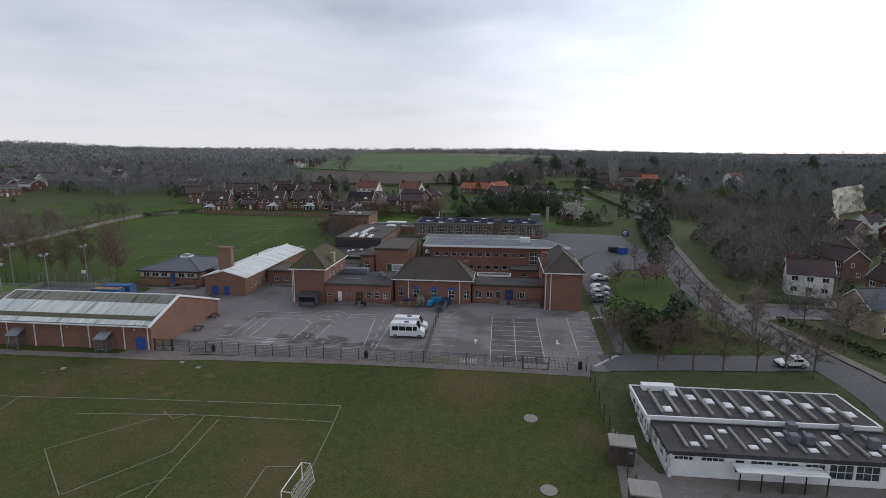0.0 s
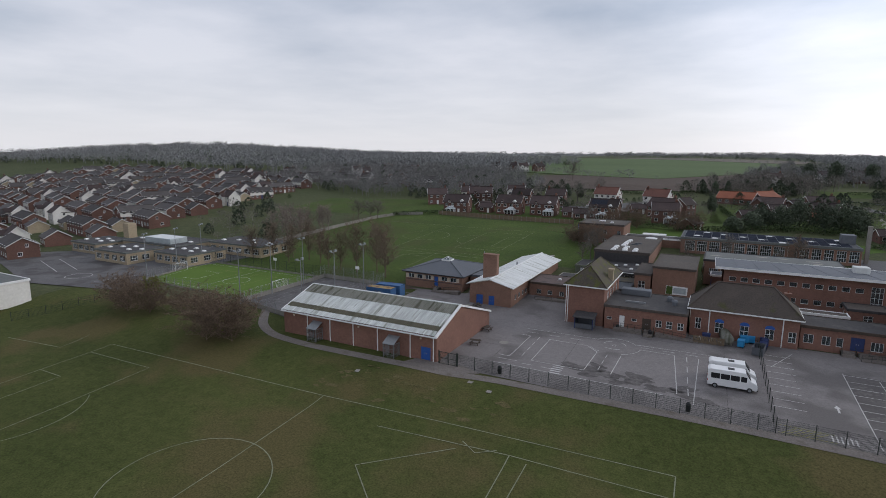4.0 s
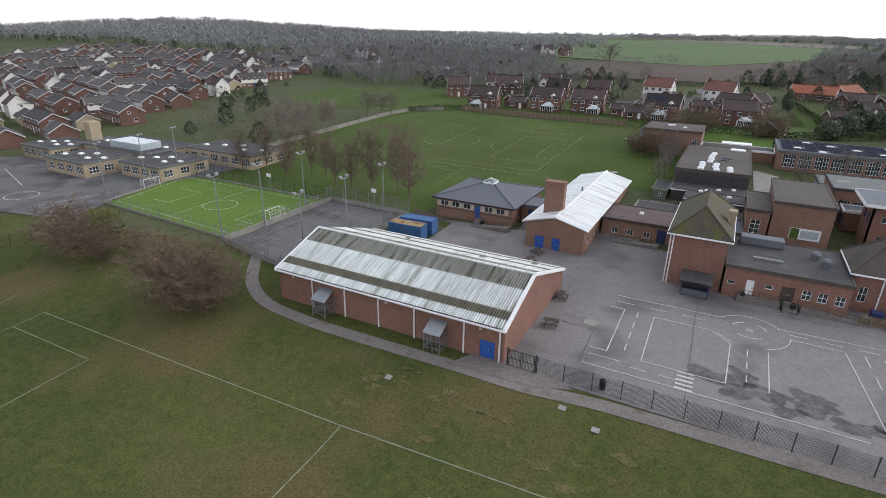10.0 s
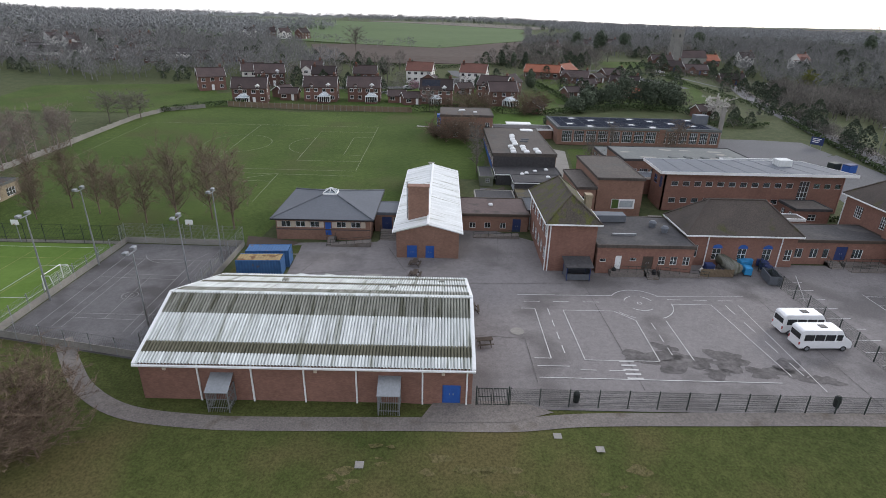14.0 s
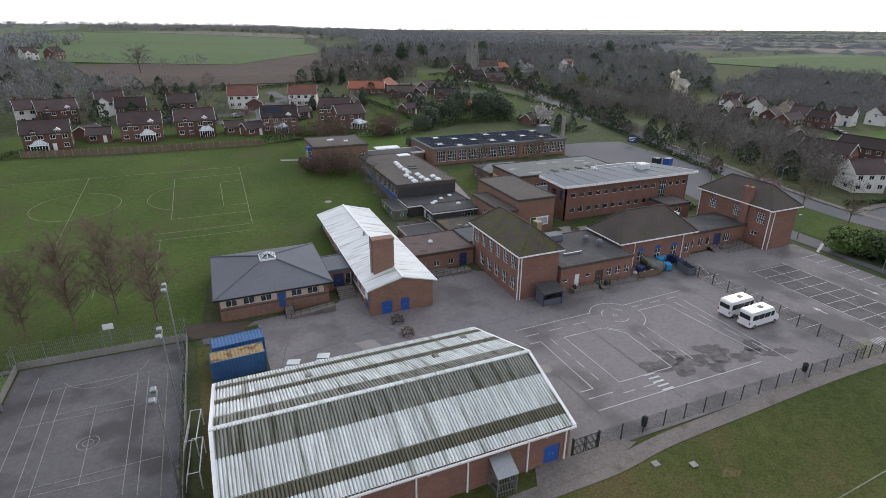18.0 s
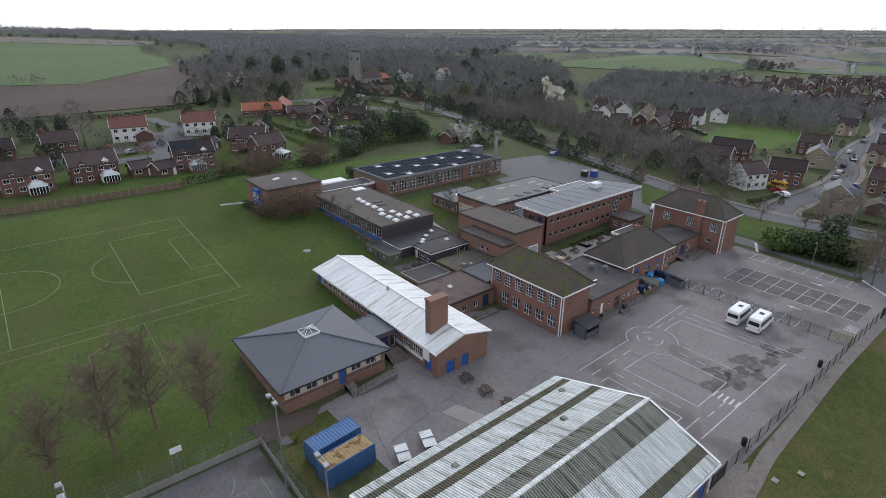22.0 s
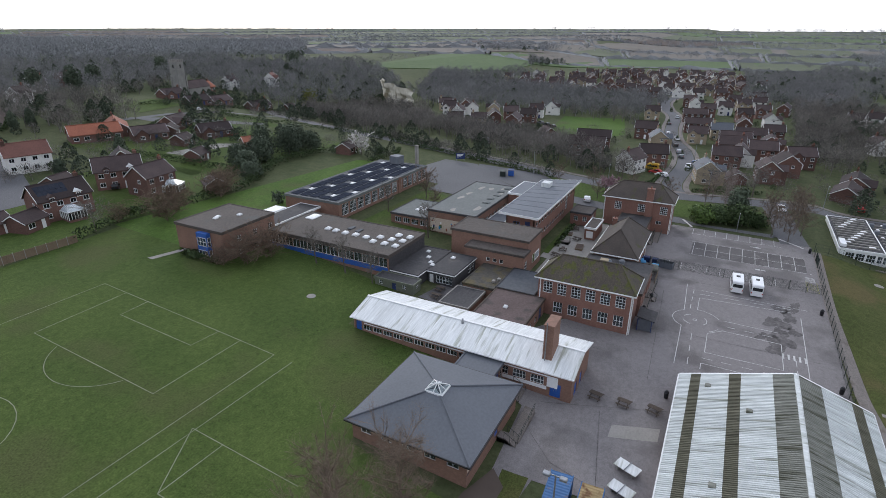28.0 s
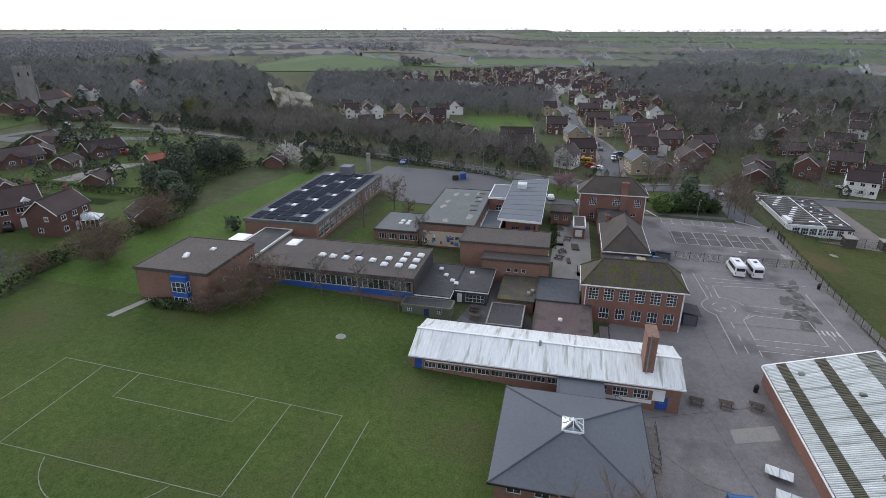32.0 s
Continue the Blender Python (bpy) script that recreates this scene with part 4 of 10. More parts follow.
part("wall_panel", boxed(CX0 - 0.03, CY0 + 1.9, CB + 1.92, CX0 - 0.004, CY0 + 3.4, CB + 3.4), WHITE, can)
part("lintel_band", boxed(CX0 - 0.03, CY0 + 1.9, CB + 3.42, CX0 - 0.004, CY1 - 2.0, CB + 3.62), WHITE, can)
bm = boxed(-60.85, 113.3, 9.2, -57.75, 114.6, 15.15)
box(bm, -60.95, 113.2, 15.15, -57.65, 114.7, 15.4, bevel=0.03)
part("chimney", bm, BRICK_B, can)
part("flue", rod(bmesh.new(), (-61.05, 114.2, 9.6), (-61.05, 114.2, 15.8), 0.08), STEEL, can)
part("roof_vent", rod(bmesh.new(), (mid - 0.6, 128, CR - 0.4), (mid - 0.6, 128, CR + 0.6), 0.22, 0.16, 8), STEEL, can)

# low link with reddish felt
lk = thing("classroom_link", (0, 0, 0), "low brick classroom link with reddish felt roof", "building")
walls(lk, -52.7, 120.6, -41.2, 129.4, 5.1, 8.45, BRICK_B, south=[("w", 2.2, 1.0, 1.1, 1.0), ("w", 4.7, 1.0, 1.1, 1.0), ("w", 7.3, 1.0, 1.1, 1.0), ("n", 9.6, 1.4, 0.5, 2.3, 2)])
slab_roof(lk, -52.7, 120.6, -41.2, 129.4, 8.45, FELT_R, rim=DARKWOOD)
rooflight(lk, -47.2, 125.4, 8.7, 0.7, 0.7, 0.4)

# ---------------- two-storey west block ----------------
tb = thing("west_block", (0, 0, 0), "two-storey brick classroom block with mossy hipped roof", "building")
TX0, TY0, TX1, TY1, TBZ, TE = -40.7, 106.3, -33.8, 122.0, 5.05, 12.5
up, lowr = evenly("w", 6, 1.7, 13.9, 1.6, 4.7, 2.1, 3, 4), evenly("w", 5, 3.7, 13.9, 1.6, 1.3, 2.0, 3, 2)
walls(tb, TX0, TY0, TX1, TY1, TBZ, TE, BRICK, west=up + lowr, east=evenly("w", 4, 4, 13, 1.4, 4.2, 1.8, 3, 3), north=[("w", 3.7, 1.4, 4.2, 1.8, 3, 3)])
hip_roof(tb, TX0, TY0, TX1, TY1, TE + 0.1, 3.3, TILE_M, over=0.5, gutter=WHITE, along="y", hip=0.88)
chimney(tb, -33.9, 112.6, 11.8, 15.0, 0.9, 1.2, BUFF, 0)
for px, py in ((TX0 - 0.08, 106.4), (TX0 - 0.08, 121.6), (TX0 + 0.3, TY0 - 0.08)):
    downpipe(tb, px, py, TBZ, TE - 0.1)

# ---------------- low kitchens ----------------
kit = thing("kitchen_block", (0, 0, 0), "low orange-brick kitchen block with felt roof and plant", "building")
walls(kit, -33.5, 105.8, -19.8, 118.0, 5.0, 9.4, BRICK, south=[("w", 0.9, 0.9, 2.0, 0.5, 1, 1), ("h", 3.1, 0.9, 0.9, 2.1), ("w", 5.2, 0.9, 2.2, 0.5, 1, 1), ("k", 7.3, 1.5, 0.9, 2.1, 2), ("w", 9.3, 1.0, 1.7, 1.3, 2, 2), ("w", 11.0, 1.0, 1.7, 1.3, 2, 2), ("w", 12.8, 1.0, 1.7, 1.3, 2, 2)])
slab_roof(kit, -33.5, 105.8, -19.8, 118.0, 9.4, FELT, rim=FELT_N)
part("air_duct", boxed(-32.2, 115.2, 9.65, -26.8, 117.2, 10.8, bevel=0.08), ZINC, kit, "pale blue metal air duct")
for px, py in ((-23.2, 113.6), (-22.2, 111.3)):
    part("extract_fan", rod(rod(bmesh.new(), (px, py, 9.65), (px, py, 10.35), 0.45, 0.5, 12), (px, py, 10.35), (px, py, 10.65), 0.6, 0.35, 12), ZINC, kit)
part("air_duct", boxed(-30.5, 109.5, 9.65, -27.0, 109.8, 9.95), STEEL, kit)

# ---------------- main hall with hipped roof ----------------
ms = thing("main_hall", (0, 0, 0), "single-storey brick assembly hall with brown tiled hipped roof", "building")
MX0, MY0, MX1, MY1, MB, ME = -19.4, 109.2, -3.2, 117.4, 5.05, 10.2
walls(ms, MX0, MY0, MX1, MY1, MB, ME, BRICK, south=[("w", 1.3, 0.9, 1.5, 2.0, 2, 2), ("w", 4.6, 1.3, 1.2, 1.8, 2, 2), ("w", 8.4, 1.3, 1.2, 1.8, 2, 2), ("w", 12.1, 1.3, 1.2, 1.8, 2, 2), ("w", 15.3, 1.1, 1.2, 1.8, 2, 2)],
      west=[("w", 3, 1.2, 1.2, 1.8, 2, 3)], north=evenly("w", 4, 2.5, 14, 1.3, 1.2, 2.0, 3, 3))
hip_roof(ms, MX0, MY0, MX1, MY1, ME + 0.1, 4.1, TILE, over=0.5, gutter=WHITE, along="x", hip=0.95)
for px in (MX0 + 3.0, MX0 + 13.9):
    downpipe(ms, px, MY0 - 0.09, MB, ME)
for u in (4.6, 8.4, 12.1):
    a = [(MX0 + u + 0.75 * math.cos(q), MY0 - 0.03, MB + 3.05 + 0.62 * math.sin(q)) for q in np.linspace(0, math.pi, 13)]
    b = [(x, MY0 - 0.004, z) for x, y, z in a]
    raw("arch_panel", a + b, [tuple(range(13)), tuple(range(25, 12, -1)), *[(i, 13 + i, 14 + i, i + 1) for i in range(12)]], BLUE, ms, "blue arched panel over the window")
chimney(ms, -4.6, 116.4, 9.6, 13.0, 0.9, 0.9, BRICK, 1)

# link to the east block
lh = thing("entrance_link", (0, 0, 0), "low brick entrance link with dark flat roof", "building")
walls(lh, -2.9, 110.6, 11.8, 117.6, 5.05, 8.9, BRICK, south=[("w", 1.2, 1.4, 1.2, 1.5, 2, 1), ("w", 3.6, 1.2, 1.2, 1.5, 2, 1), ("w", 5.4, 0.9, 1.2, 1.5, 1, 1), ("n", 7.7, 1.8, 0.9, 2.2, 2), ("w", 10.2, 1.6, 1.2, 1.5, 3, 1)])
slab_roof(lh, -2.9, 110.6, 11.8, 117.6, 8.9, FELT, rim=DARKWOOD)
nl = thing("north_link", (0, 0, 0), "small brick store with flat felt roof", "building")
walls(nl, 5.5, 124.0, 11.5, 129.0, 6.4, 9.4, BRICK, west=[("w", 1.4, 1.0, 1.1, 1.2, 2, 2), ("w", 3.6, 1.0, 1.1, 1.2, 2, 2)], south=[("w", 3, 1.4, 1.1, 1.2, 2, 2)])
slab_roof(nl, 5.5, 124.0, 11.5, 129.0, 9.4, FELT_N, rim=FELT)

# ---------------- two-storey east block ----------------
hs = thing("east_block", (0, 0, 0), "two-storey brick block with brown hipped roof", "building")
EX0, EY0, EX1, EY1, EB, EE = 12.1, 106.3, 19.2, 122.3, 5.05, 13.0
walls(hs, EX0, EY0, EX1, EY1, EB, EE, BRICK, west=[("w", 3.4, 1.7, 4.9, 2.0, 4, 4), ("w", 9.0, 1.7, 4.9, 2.0, 4, 4), ("w", 14.2, 1.7, 4.9, 2.0, 4, 4), ("w", 3.2, 1.5, 1.4, 1.4, 3, 2), ("w", 13.4, 1.3, 2.4, 0.8, 2, 1)],
      east=evenly("w", 4, 2.5, 14, 1.6, 4.9, 2.0, 4, 4) + evenly("w", 4, 2.5, 14, 1.6, 1.2, 1.8, 4, 3))
hip_roof(hs, EX0, EY0, EX1, EY1, EE + 0.1, 3.5, TILE, over=0.5, gutter=WHITE, along="y", hip=1.0)
chimney(hs, 12.0, 111.6, 5.05, 16.2, 0.9, 1.6, BRICK, 2)
for py in (106.4, 122.2):
    downpipe(hs, EX0 - 0.08, py, EB, EE)
downpipe(hs, 13.0, EY0 - 0.08, EB, EE)

# ---------------- long two-storey block with pale curved eaves ----------------
jb = thing("teaching_block", (0, 0, 0), "long two-storey brick teaching block with pale metal roof", "building")
JX0, JY0, JX1, JY1, JB, JE = -14.9, 131.7, 18.2, 138.3, 6.4, 13.55
JRUNS = (((JX0, JY0), (JX1, JY0), evenly("w", 11, 2.0, 23.2, 1.3, 4.7, 0.95, 1, 1) + evenly("w", 11, 2.0, 23.2, 1.3, 1.5, 1.0, 1, 1) + evenly("w", 3, 28.2, 32.2, 1.2, 4.7, 0.95, 1, 1) + [("w", 25.9, 1.9, 1.9, 4.2, 3, 4)]),
         ((JX1, JY0), (13.8, JY1), [("w", 4.0, 1.6, 4.4, 1.2, 3, 1)]), ((13.8, JY1), (JX0, JY1), evenly("w", 8, 2, 26, 1.6, 4.4, 1.2, 3, 1)),
         ((JX0, JY1), (JX0, JY0), [("b", 2.4, 1.6, 4.2, 1.6, 2, 2), ("n", 5.0, 1.2, 4.0, 2.1)]))
for a, b, ops in JRUNS:
    cut = [(o[1] - o[2] / 2, o[1] + o[2] / 2, JB + o[3], JB + o[3] + o[4]) for o in ops]
    wall(jb, a, b, JB, JE, BRICK, cut)
    for o, c in zip(ops, cut):
        if o[0] == "n":
            door(jb, a, b, *c, NAVY)
        else:
            window(jb, a, b, *c, o[5], o[6], frame_mat=BLUE if o[0] == "b" else None)
PLAN = [(-16.2, 130.5), (19.7, 130.5), (14.3, 139.6), (-16.4, 139.6)]
v = [(x, y, JE + (0.1 if y < 131 else 0.42)) for x, y in PLAN]
v += [(a, b, c + 0.4) for a, b, c in v]
raw("roof", v, [(3, 2, 1, 0), (4, 5, 6, 7), (0, 1, 5, 4), (1, 2, 6, 5), (2, 3, 7, 6), (3, 0, 4, 7)], ZINC, jb)
for (ax, ay), (bx, by) in zip(PLAN, PLAN[1:2] + PLAN[2:3] + PLAN[3:] + PLAN[:1]):
    za, zb = JE + (0.06 if ay < 131 else 0.38), JE + (0.06 if by < 131 else 0.38)
    d = math.hypot(bx - ax, by - ay)
    ox, oy = (by - ay) / d * 0.06, -(bx - ax) / d * 0.06
    v = [(ax + ox, ay + oy, za), (bx + ox, by + oy, zb), (bx + 0.2 * ox, by + 0.2 * oy, zb), (ax + 0.2 * ox, ay + 0.2 * oy, za)]
    v += [(a, b, c + 0.5) for a, b, c in v]
    raw("fascia", v, [(3, 2, 1, 0), (4, 5, 6, 7), (0, 1, 5, 4), (1, 2, 6, 5), (2, 3, 7, 6), (3, 0, 4, 7)], WHITE, jb)
for i in range(1, 9):
    k = i / 9
    a, b = (-16.2 + 35.9 * k, 130.55, JE + 0.52), (-16.4 + 30.7 * k, 139.5, JE + 0.84)
    part("roof_seam", rod(bmesh.new(), a, b, 0.03, n=4), SLATE, jb)
part("roof_plant", boxed(7.7, 135.6, 14.05, 10.3, 137.8, 15.4, bevel=0.06), WHITEROOF, jb)

# grey flat roof behind
kb = thing("assembly_wing", (0, 0, 0), "brick wing with broad grey felt roof", "building")
walls(kb, -18.6, 144.2, 8.4, 156.4, 7.2, 12.8, BRICK_B, south=evenly("w", 10, 2, 23, 1.8, 2.4, 1.5, 4, 2))
slab_roof(kb, -18.6, 144.2, 8.4, 156.4, 12.8, FELT_G, rim=FELT)
for i in range(5):
    rooflight(kb, -8 + 3.4 * i, 146.2 + 0.4 * (i % 2), 13.05, 1.3, 1.6, 0.3, FELT_G)
random.seed(31)
for px, py, r in ((3.5, 152.6, 1.0), (3.9, 150.0, 0.8), (-6.6, 153.6, 0.9), (-2.5, 153.4, 0.8), (-12.9, 146.2, 1.1), (-16.4, 151.0, 0.8), (0.5, 146.0, 0.8), (5.6, 147.0, 0.9)):
    q = [(px + r * 1.5 * (1 + 0.25 * math.sin(3 * a + px)) * math.cos(a), py + r * 0.8 * (1 + 0.3 * math.sin(2 * a + py)) * math.sin(a), 13.058) for a in np.linspace(0, 6.1, 16)]
    raw("pale_patch", q, [tuple(range(16))], CONCRETE, kb, "pale weathered patch of felt")
kc = thing("stair_wing", (0, 0, 0), "brick link wing with pale metal roof", "building")
walls(kc, 0.8, 139.8, 12.6, 144.0, 7.0, 13.4, BRICK, west=[("w", 2.8, 2.0, 3.4, 1.6, 3, 2)])
slab_roof(kc, 0.8, 139.8, 12.6, 144.0, 13.4, ZINC, rim=WHITE)
kd = thing("porch", (0, 0, 0), "low glazed porch with metal roof", "building")
walls(kd, -17.0, 139.8, 0.5, 143.9, 7.0, 10.2, BRICK, west=[("b", 2.8, 3.6, 0.4, 2.2, 4, 1)])
slab_roof(kd, -17.0, 139.8, 0.5, 143.9, 10.2, ZINC, rim=WHITE)

# ---------------- gymnasium ----------------
gym = thing("gymnasium", (0, 0, 0), "tall windowless brick gymnasium with brown felt roof", "building")
walls(gym, -28.0, 128.4, -19.8, 145.4, 5.9, 13.0, BRICK_B)
slab_roof(gym, -28.0, 128.4, -19.8, 145.4, 13.0, FELT_N, rim=FELT_N)
gl = thing("changing_rooms", (0, 0, 0), "brick lean-to with felt roof beside the gymnasium", "building")
walls(gl, -31.6, 128.0, -28.3, 140.4, 5.9, 11.3, BRICK_B, west=[("w", 5, 0.8, 3.2, 0.8, 1, 1), ("w", 6.4, 0.8, 3.2, 0.8, 1, 1), ("w", 7.8, 0.8, 3.2, 0.8, 1, 1)], south=[("w", 1.5, 1.4, 1.0, 3.0, 2, 4)])
slab_roof(gl, -31.6, 128.0, -28.3, 140.4, 11.3, FELT_N, rim=FELT_N)
gm = thing("gym_annexe", (0, 0, 0), "low brick annexe with dark felt roof", "building")
walls(gm, -41.0, 122.6, -31.9, 129.6, 5.4, 8.6, BRICK)
slab_roof(gm, -41.0, 122.6, -31.9, 129.6, 8.6, FELT_S, rim=FELT)
gy2 = thing("yard_store", (0, 0, 0), "low brick store with mossy brown felt roof", "building")
walls(gy2, -41.6, 130.0, -31.9, 136.0, 5.6, 8.3, BRICK_B)
slab_roof(gy2, -41.6, 130.0, -31.9, 136.0, 8.3, FELT_M, rim=FELT_M)
for px, py in ((-37.8, 130.4), (-39.0, 131.0)):
    part("roof_vent", boxed(px - 0.35, py - 0.3, 8.5, px + 0.35, py + 0.3, 9.0, bevel=0.05), CONCRETE, gy2)
gy3 = thing("yard_shelter", (0, 0, 0), "low dark felt-roofed shelter in the yard", "building")
walls(gy3, -49.4, 131.4, -42.2, 136.8, 5.8, 7.7, BRICK_B, north=[("n", 3.0, 1.0, 0.1, 1.7)])
slab_roof(gy3, -49.4, 131.4, -42.2, 136.8, 7.7, FELT, rim=CONCRETE)
hx = thing("hall_extension", (0, 0, 0), "flat-roofed extension with white door and hatch", "building")
walls(hx, -2.2, 120.9, 5.2, 123.4, 5.9, 8.6, BRICK, north=[("h", 1.6, 1.0, 0.3, 2.0), ("w", 4.6, 1.4, 1.0, 1.0, 2, 1)], west=[("h", 1.2, 1.6, 0.4, 1.7, 1)])
slab_roof(hx, -2.2, 120.9, 5.2, 123.4, 8.6, FELT_N, rim=WHITE)

# ---------------- laboratory block with blue glazing ----------------
lab = thing("laboratory_block", (0, 0, 0), "flat-roofed block with blue panels and long window bands", "building")
walls(lab, -44.9, 150.2, -31.3, 180.4, 7.6, 11.8, BRICK_B, west=evenly("w", 15, 1.3, 28.9, 1.9, 2.05, 1.85, 2, 1))
part("wall_panel", boxed(-45.0, 150.4, 8.6, -44.91, 180.2, 9.62), BLUE, lab, "blue panels under the windows")
slab_roof(lab, -44.9, 150.2, -31.3, 180.4, 11.8, FELT_N, edge=0.5, rim=FELT_N)
part("wall_panel", boxed(-44.8, 150.06, 7.8, -31.4, 150.19, 11.75), FELT, lab, "dark cladding")
for px, py in ((-38.2, 168.5), (-38.4, 166.3), (-38.6, 163.7), (-38.5, 161.1), (-38.6, 158.4), (-37.2, 155.8), (-39.9, 155.8), (-39.8, 153.1), (-39.9, 150.5), (-37.3, 153.0), (-34.6, 153.0), (-34.5, 150.4), (-37.0, 150.6)):
    rooflight(lab, px - 0.5, py + 1.0, 12.3, 1.2, 1.2, 0.5)
for px, py in ((-36.1, 162.0), (-35.5, 164.4)):
    part("dark_hatch", boxed(px - 1.4, py + 0.5, 12.3, px + 0.4, py + 1.5, 12.5, bevel=0.03), FELT_S, lab)
rooflight(lab, -34.0, 177.6, 12.3, 3.2, 2.2, 0.35)

low = thing("low_classrooms", (0, 0, 0), "low classrooms with dark felt roof and white windows", "building")
walls(low, -44.6, 144.0, -31.3, 149.9, 6.6, 9.2, FELT, west=[("w", 1.6, 2.2, 1.1, 0.9, 4, 1), ("w", 4.2, 2.2, 1.1, 0.9, 4, 1)])
slab_roof(low, -44.6, 144.0, -31.3, 149.9, 9.2, FELT, rim=FELT)
walls(low, -41.5, 138.0, -31.9, 143.7, 6.5, 9.2, FELT, west=[("h", 0.9, 0.9, 0.1, 2.1), ("w", 3.6, 3.4, 0.7, 1.4, 5, 2)], south=[("w", 7.6, 2.6, 0.7, 1.4, 4, 2)])
slab_roof(low, -41.5, 138.0, -31.9, 143.7, 9.2, FELT, rim=FELT)
for a in ((-44.92, 143.8, 9.22, -44.88, 150.0, 9.42), (-44.9, 143.68, 9.22, -41.8, 143.74, 9.42), (-41.82, 137.8, 9.22, -41.78, 143.6, 9.42), (-41.8, 137.68, 9.22, -31.7, 137.72, 9.42)):
    part("fascia", boxed(*a), WHITE, low)
for px, py in ((-39, 143), (-38, 143.9), (-36, 145.5), (-34, 141), (-33.4, 147)):
    rooflight(low, px - 0.3, py + 0.8, 9.45, 0.8, 0.8, 0.35)
hut = thing("green_hut", (0, 0, 0), "dark green timber hut with flat roof", "building")
walls(hut, -48.0, 143.0, -45.3, 151.3, 6.9, 8.8, OLIVE, west=[("w", 1.3, 0.8, 0.9, 0.8, 2, 2), ("n", 4.2, 0.9, 0.1, 2.0), ("w", 6.4, 0.8, 0.9, 0.8, 2, 2)], south=[("w", 1.6, 0.8, 0.9, 0.8, 2, 2)])
slab_roof(hut, -48.0, 143.0, -45.3, 151.3, 8.8, FELT, rim=OLIVE)

# ---------------- north-west brick block ----------------
bk = thing("north_block", (0, 0, 0), "square two-storey brick block with brown flat roof", "building")
walls(bk, -56.5, 181.0, -42.6, 194.5, 8.6, 15.0, BRICK_B, south=evenly("w", 3, 4, 12.5, 1.1, 3.6, 1.3, 2, 2) + evenly("w", 3, 4, 12.5, 1.1, 0.9, 1.3, 2, 2))
slab_roof(bk, -56.5, 181.0, -42.6, 194.5, 15.0, FELT_N, edge=0.35, rim=FELT_N)
bay = part("bay", boxed(-57.5, 184.4, 8.7, -56.52, 187.3, 14.7), BLUE, bk, "two-storey blue bay with white windows")
for z in (9.3, 12.0):
    window(bay, (-57.52, 187.2), (-57.52, 184.5), 0.1, 2.6, z, z + 1.8, 3, 2, inset=-0.03)
    window(bay, (-57.4, 184.38), (-56.6, 184.38), 0.05, 0.75, z, z + 1.8, 1, 2, inset=-0.03)
for px, py in ((-50.5, 186.6), (-46.5, 184.0), (-49.6, 187.0)):
    rooflight(bk, px - 0.6, py + 2.2, 15.35, 1.0, 0.8, 0.35)

# ---------------- science block ----------------
sci = thing("science_block", (0, 0, 0), "long flat-roofed science block with ribbed rooflights", "building")
walls(sci, -25.9, 176.8, 16.6, 193.6, 9.0, 13.1, BRICK_B, south=evenly("w", 8, 2.5, 24.5, 2.6, 0.8, 2.9, 5, 3) + evenly("w", 6, 27.5, 41, 2.1, 0.8, 2.9, 4, 3), north=evenly("w", 10, 3, 39, 2.2, 1.2, 2, 4, 2))
slab_roof(sci, -25.9, 176.8, 16.6, 193.6, 13.1, FELT_S, edge=0.4, rim=FELT_G)
for j in range(5):
    y0 = 178.0 + 3.0 * j
    for i in range(17):
        if (i + 2 * j) % 7 == 3:
            rooflight(sci, -24.2 + 2.35 * i, y0 + 0.4, 13.5, 1.5, 1.0, 0.3)
            continue
        part("roof_panel", boxed(-25.0 + 2.35 * i, y0, 13.62, -22.85 + 2.35 * i, y0 + 2.55, 13.68), PANEL, sci, "dark blue glazed roof panel")
    part("panel_rail", boxed(-25.2, y0 - 0.06, 13.5, 14.8, y0 + 0.06, 13.6), STEEL, sci)
part("wall_panel", boxed(0.6, 176.6, 9.0, 2.1, 176.79, 13.4), BRICK_B, sci)
part("tank_room", boxed(13.2, 184.6, 13.5, 16.4, 187.8, 16.0, bevel=0.05), ZINC, sci)
bs = thing("boiler_stack", (18.45, 181.2, gz(18.45, 181.2)), "tall square concrete boiler chimney", "chimney")
part("shaft", boxed(-0.45, -0.45, 0, 0.45, 0.45, 9.6, bevel=0.03), CONCRETE, bs)
part("cap", boxed(-0.52, -0.52, 9.6, 0.52, 0.52, 9.85, bevel=0.03), CONCRETE, bs)
cov = thing("covered_way", (0, 0, 0), "flat-roofed covered link with pale canopy", "building")
walls(cov, -42.3, 182.4, -26.2, 188.4, 8.8, 11.6, BRICK_B, south=[("w", 3, 3, 0.6, 1.8, 5, 2), ("w", 8, 3, 0.6, 1.8, 5, 2)])
slab_roof(cov, -42.3, 182.4, -26.2, 188.4, 11.6, FELT, rim=WHITE)
part("canopy", boxed(-38.0, 188.7, 11.9, -31, 192.0, 12.1, bevel=0.02), WHITE, cov)
sc2 = thing("courtyard_classrooms", (0, 0, 0), "low grey-roofed classrooms round the courtyard", "building")
walls(sc2, -19.0, 156.9, -7.0, 166.5, 7.8, 10.6, BRICK_B, west=evenly("w", 4, 2, 9, 1.8, 0.9, 1.3, 3, 1))
slab_roof(sc2, -19.0, 156.9, -7.0, 166.5, 10.6, FELT_G, rim=FELT)
for i in range(4):
    rooflight(sc2, -14.5 + 1.7 * (i % 2), 160 + 1.6 * (i // 2), 10.85, 1.1, 0.9, 0.3)

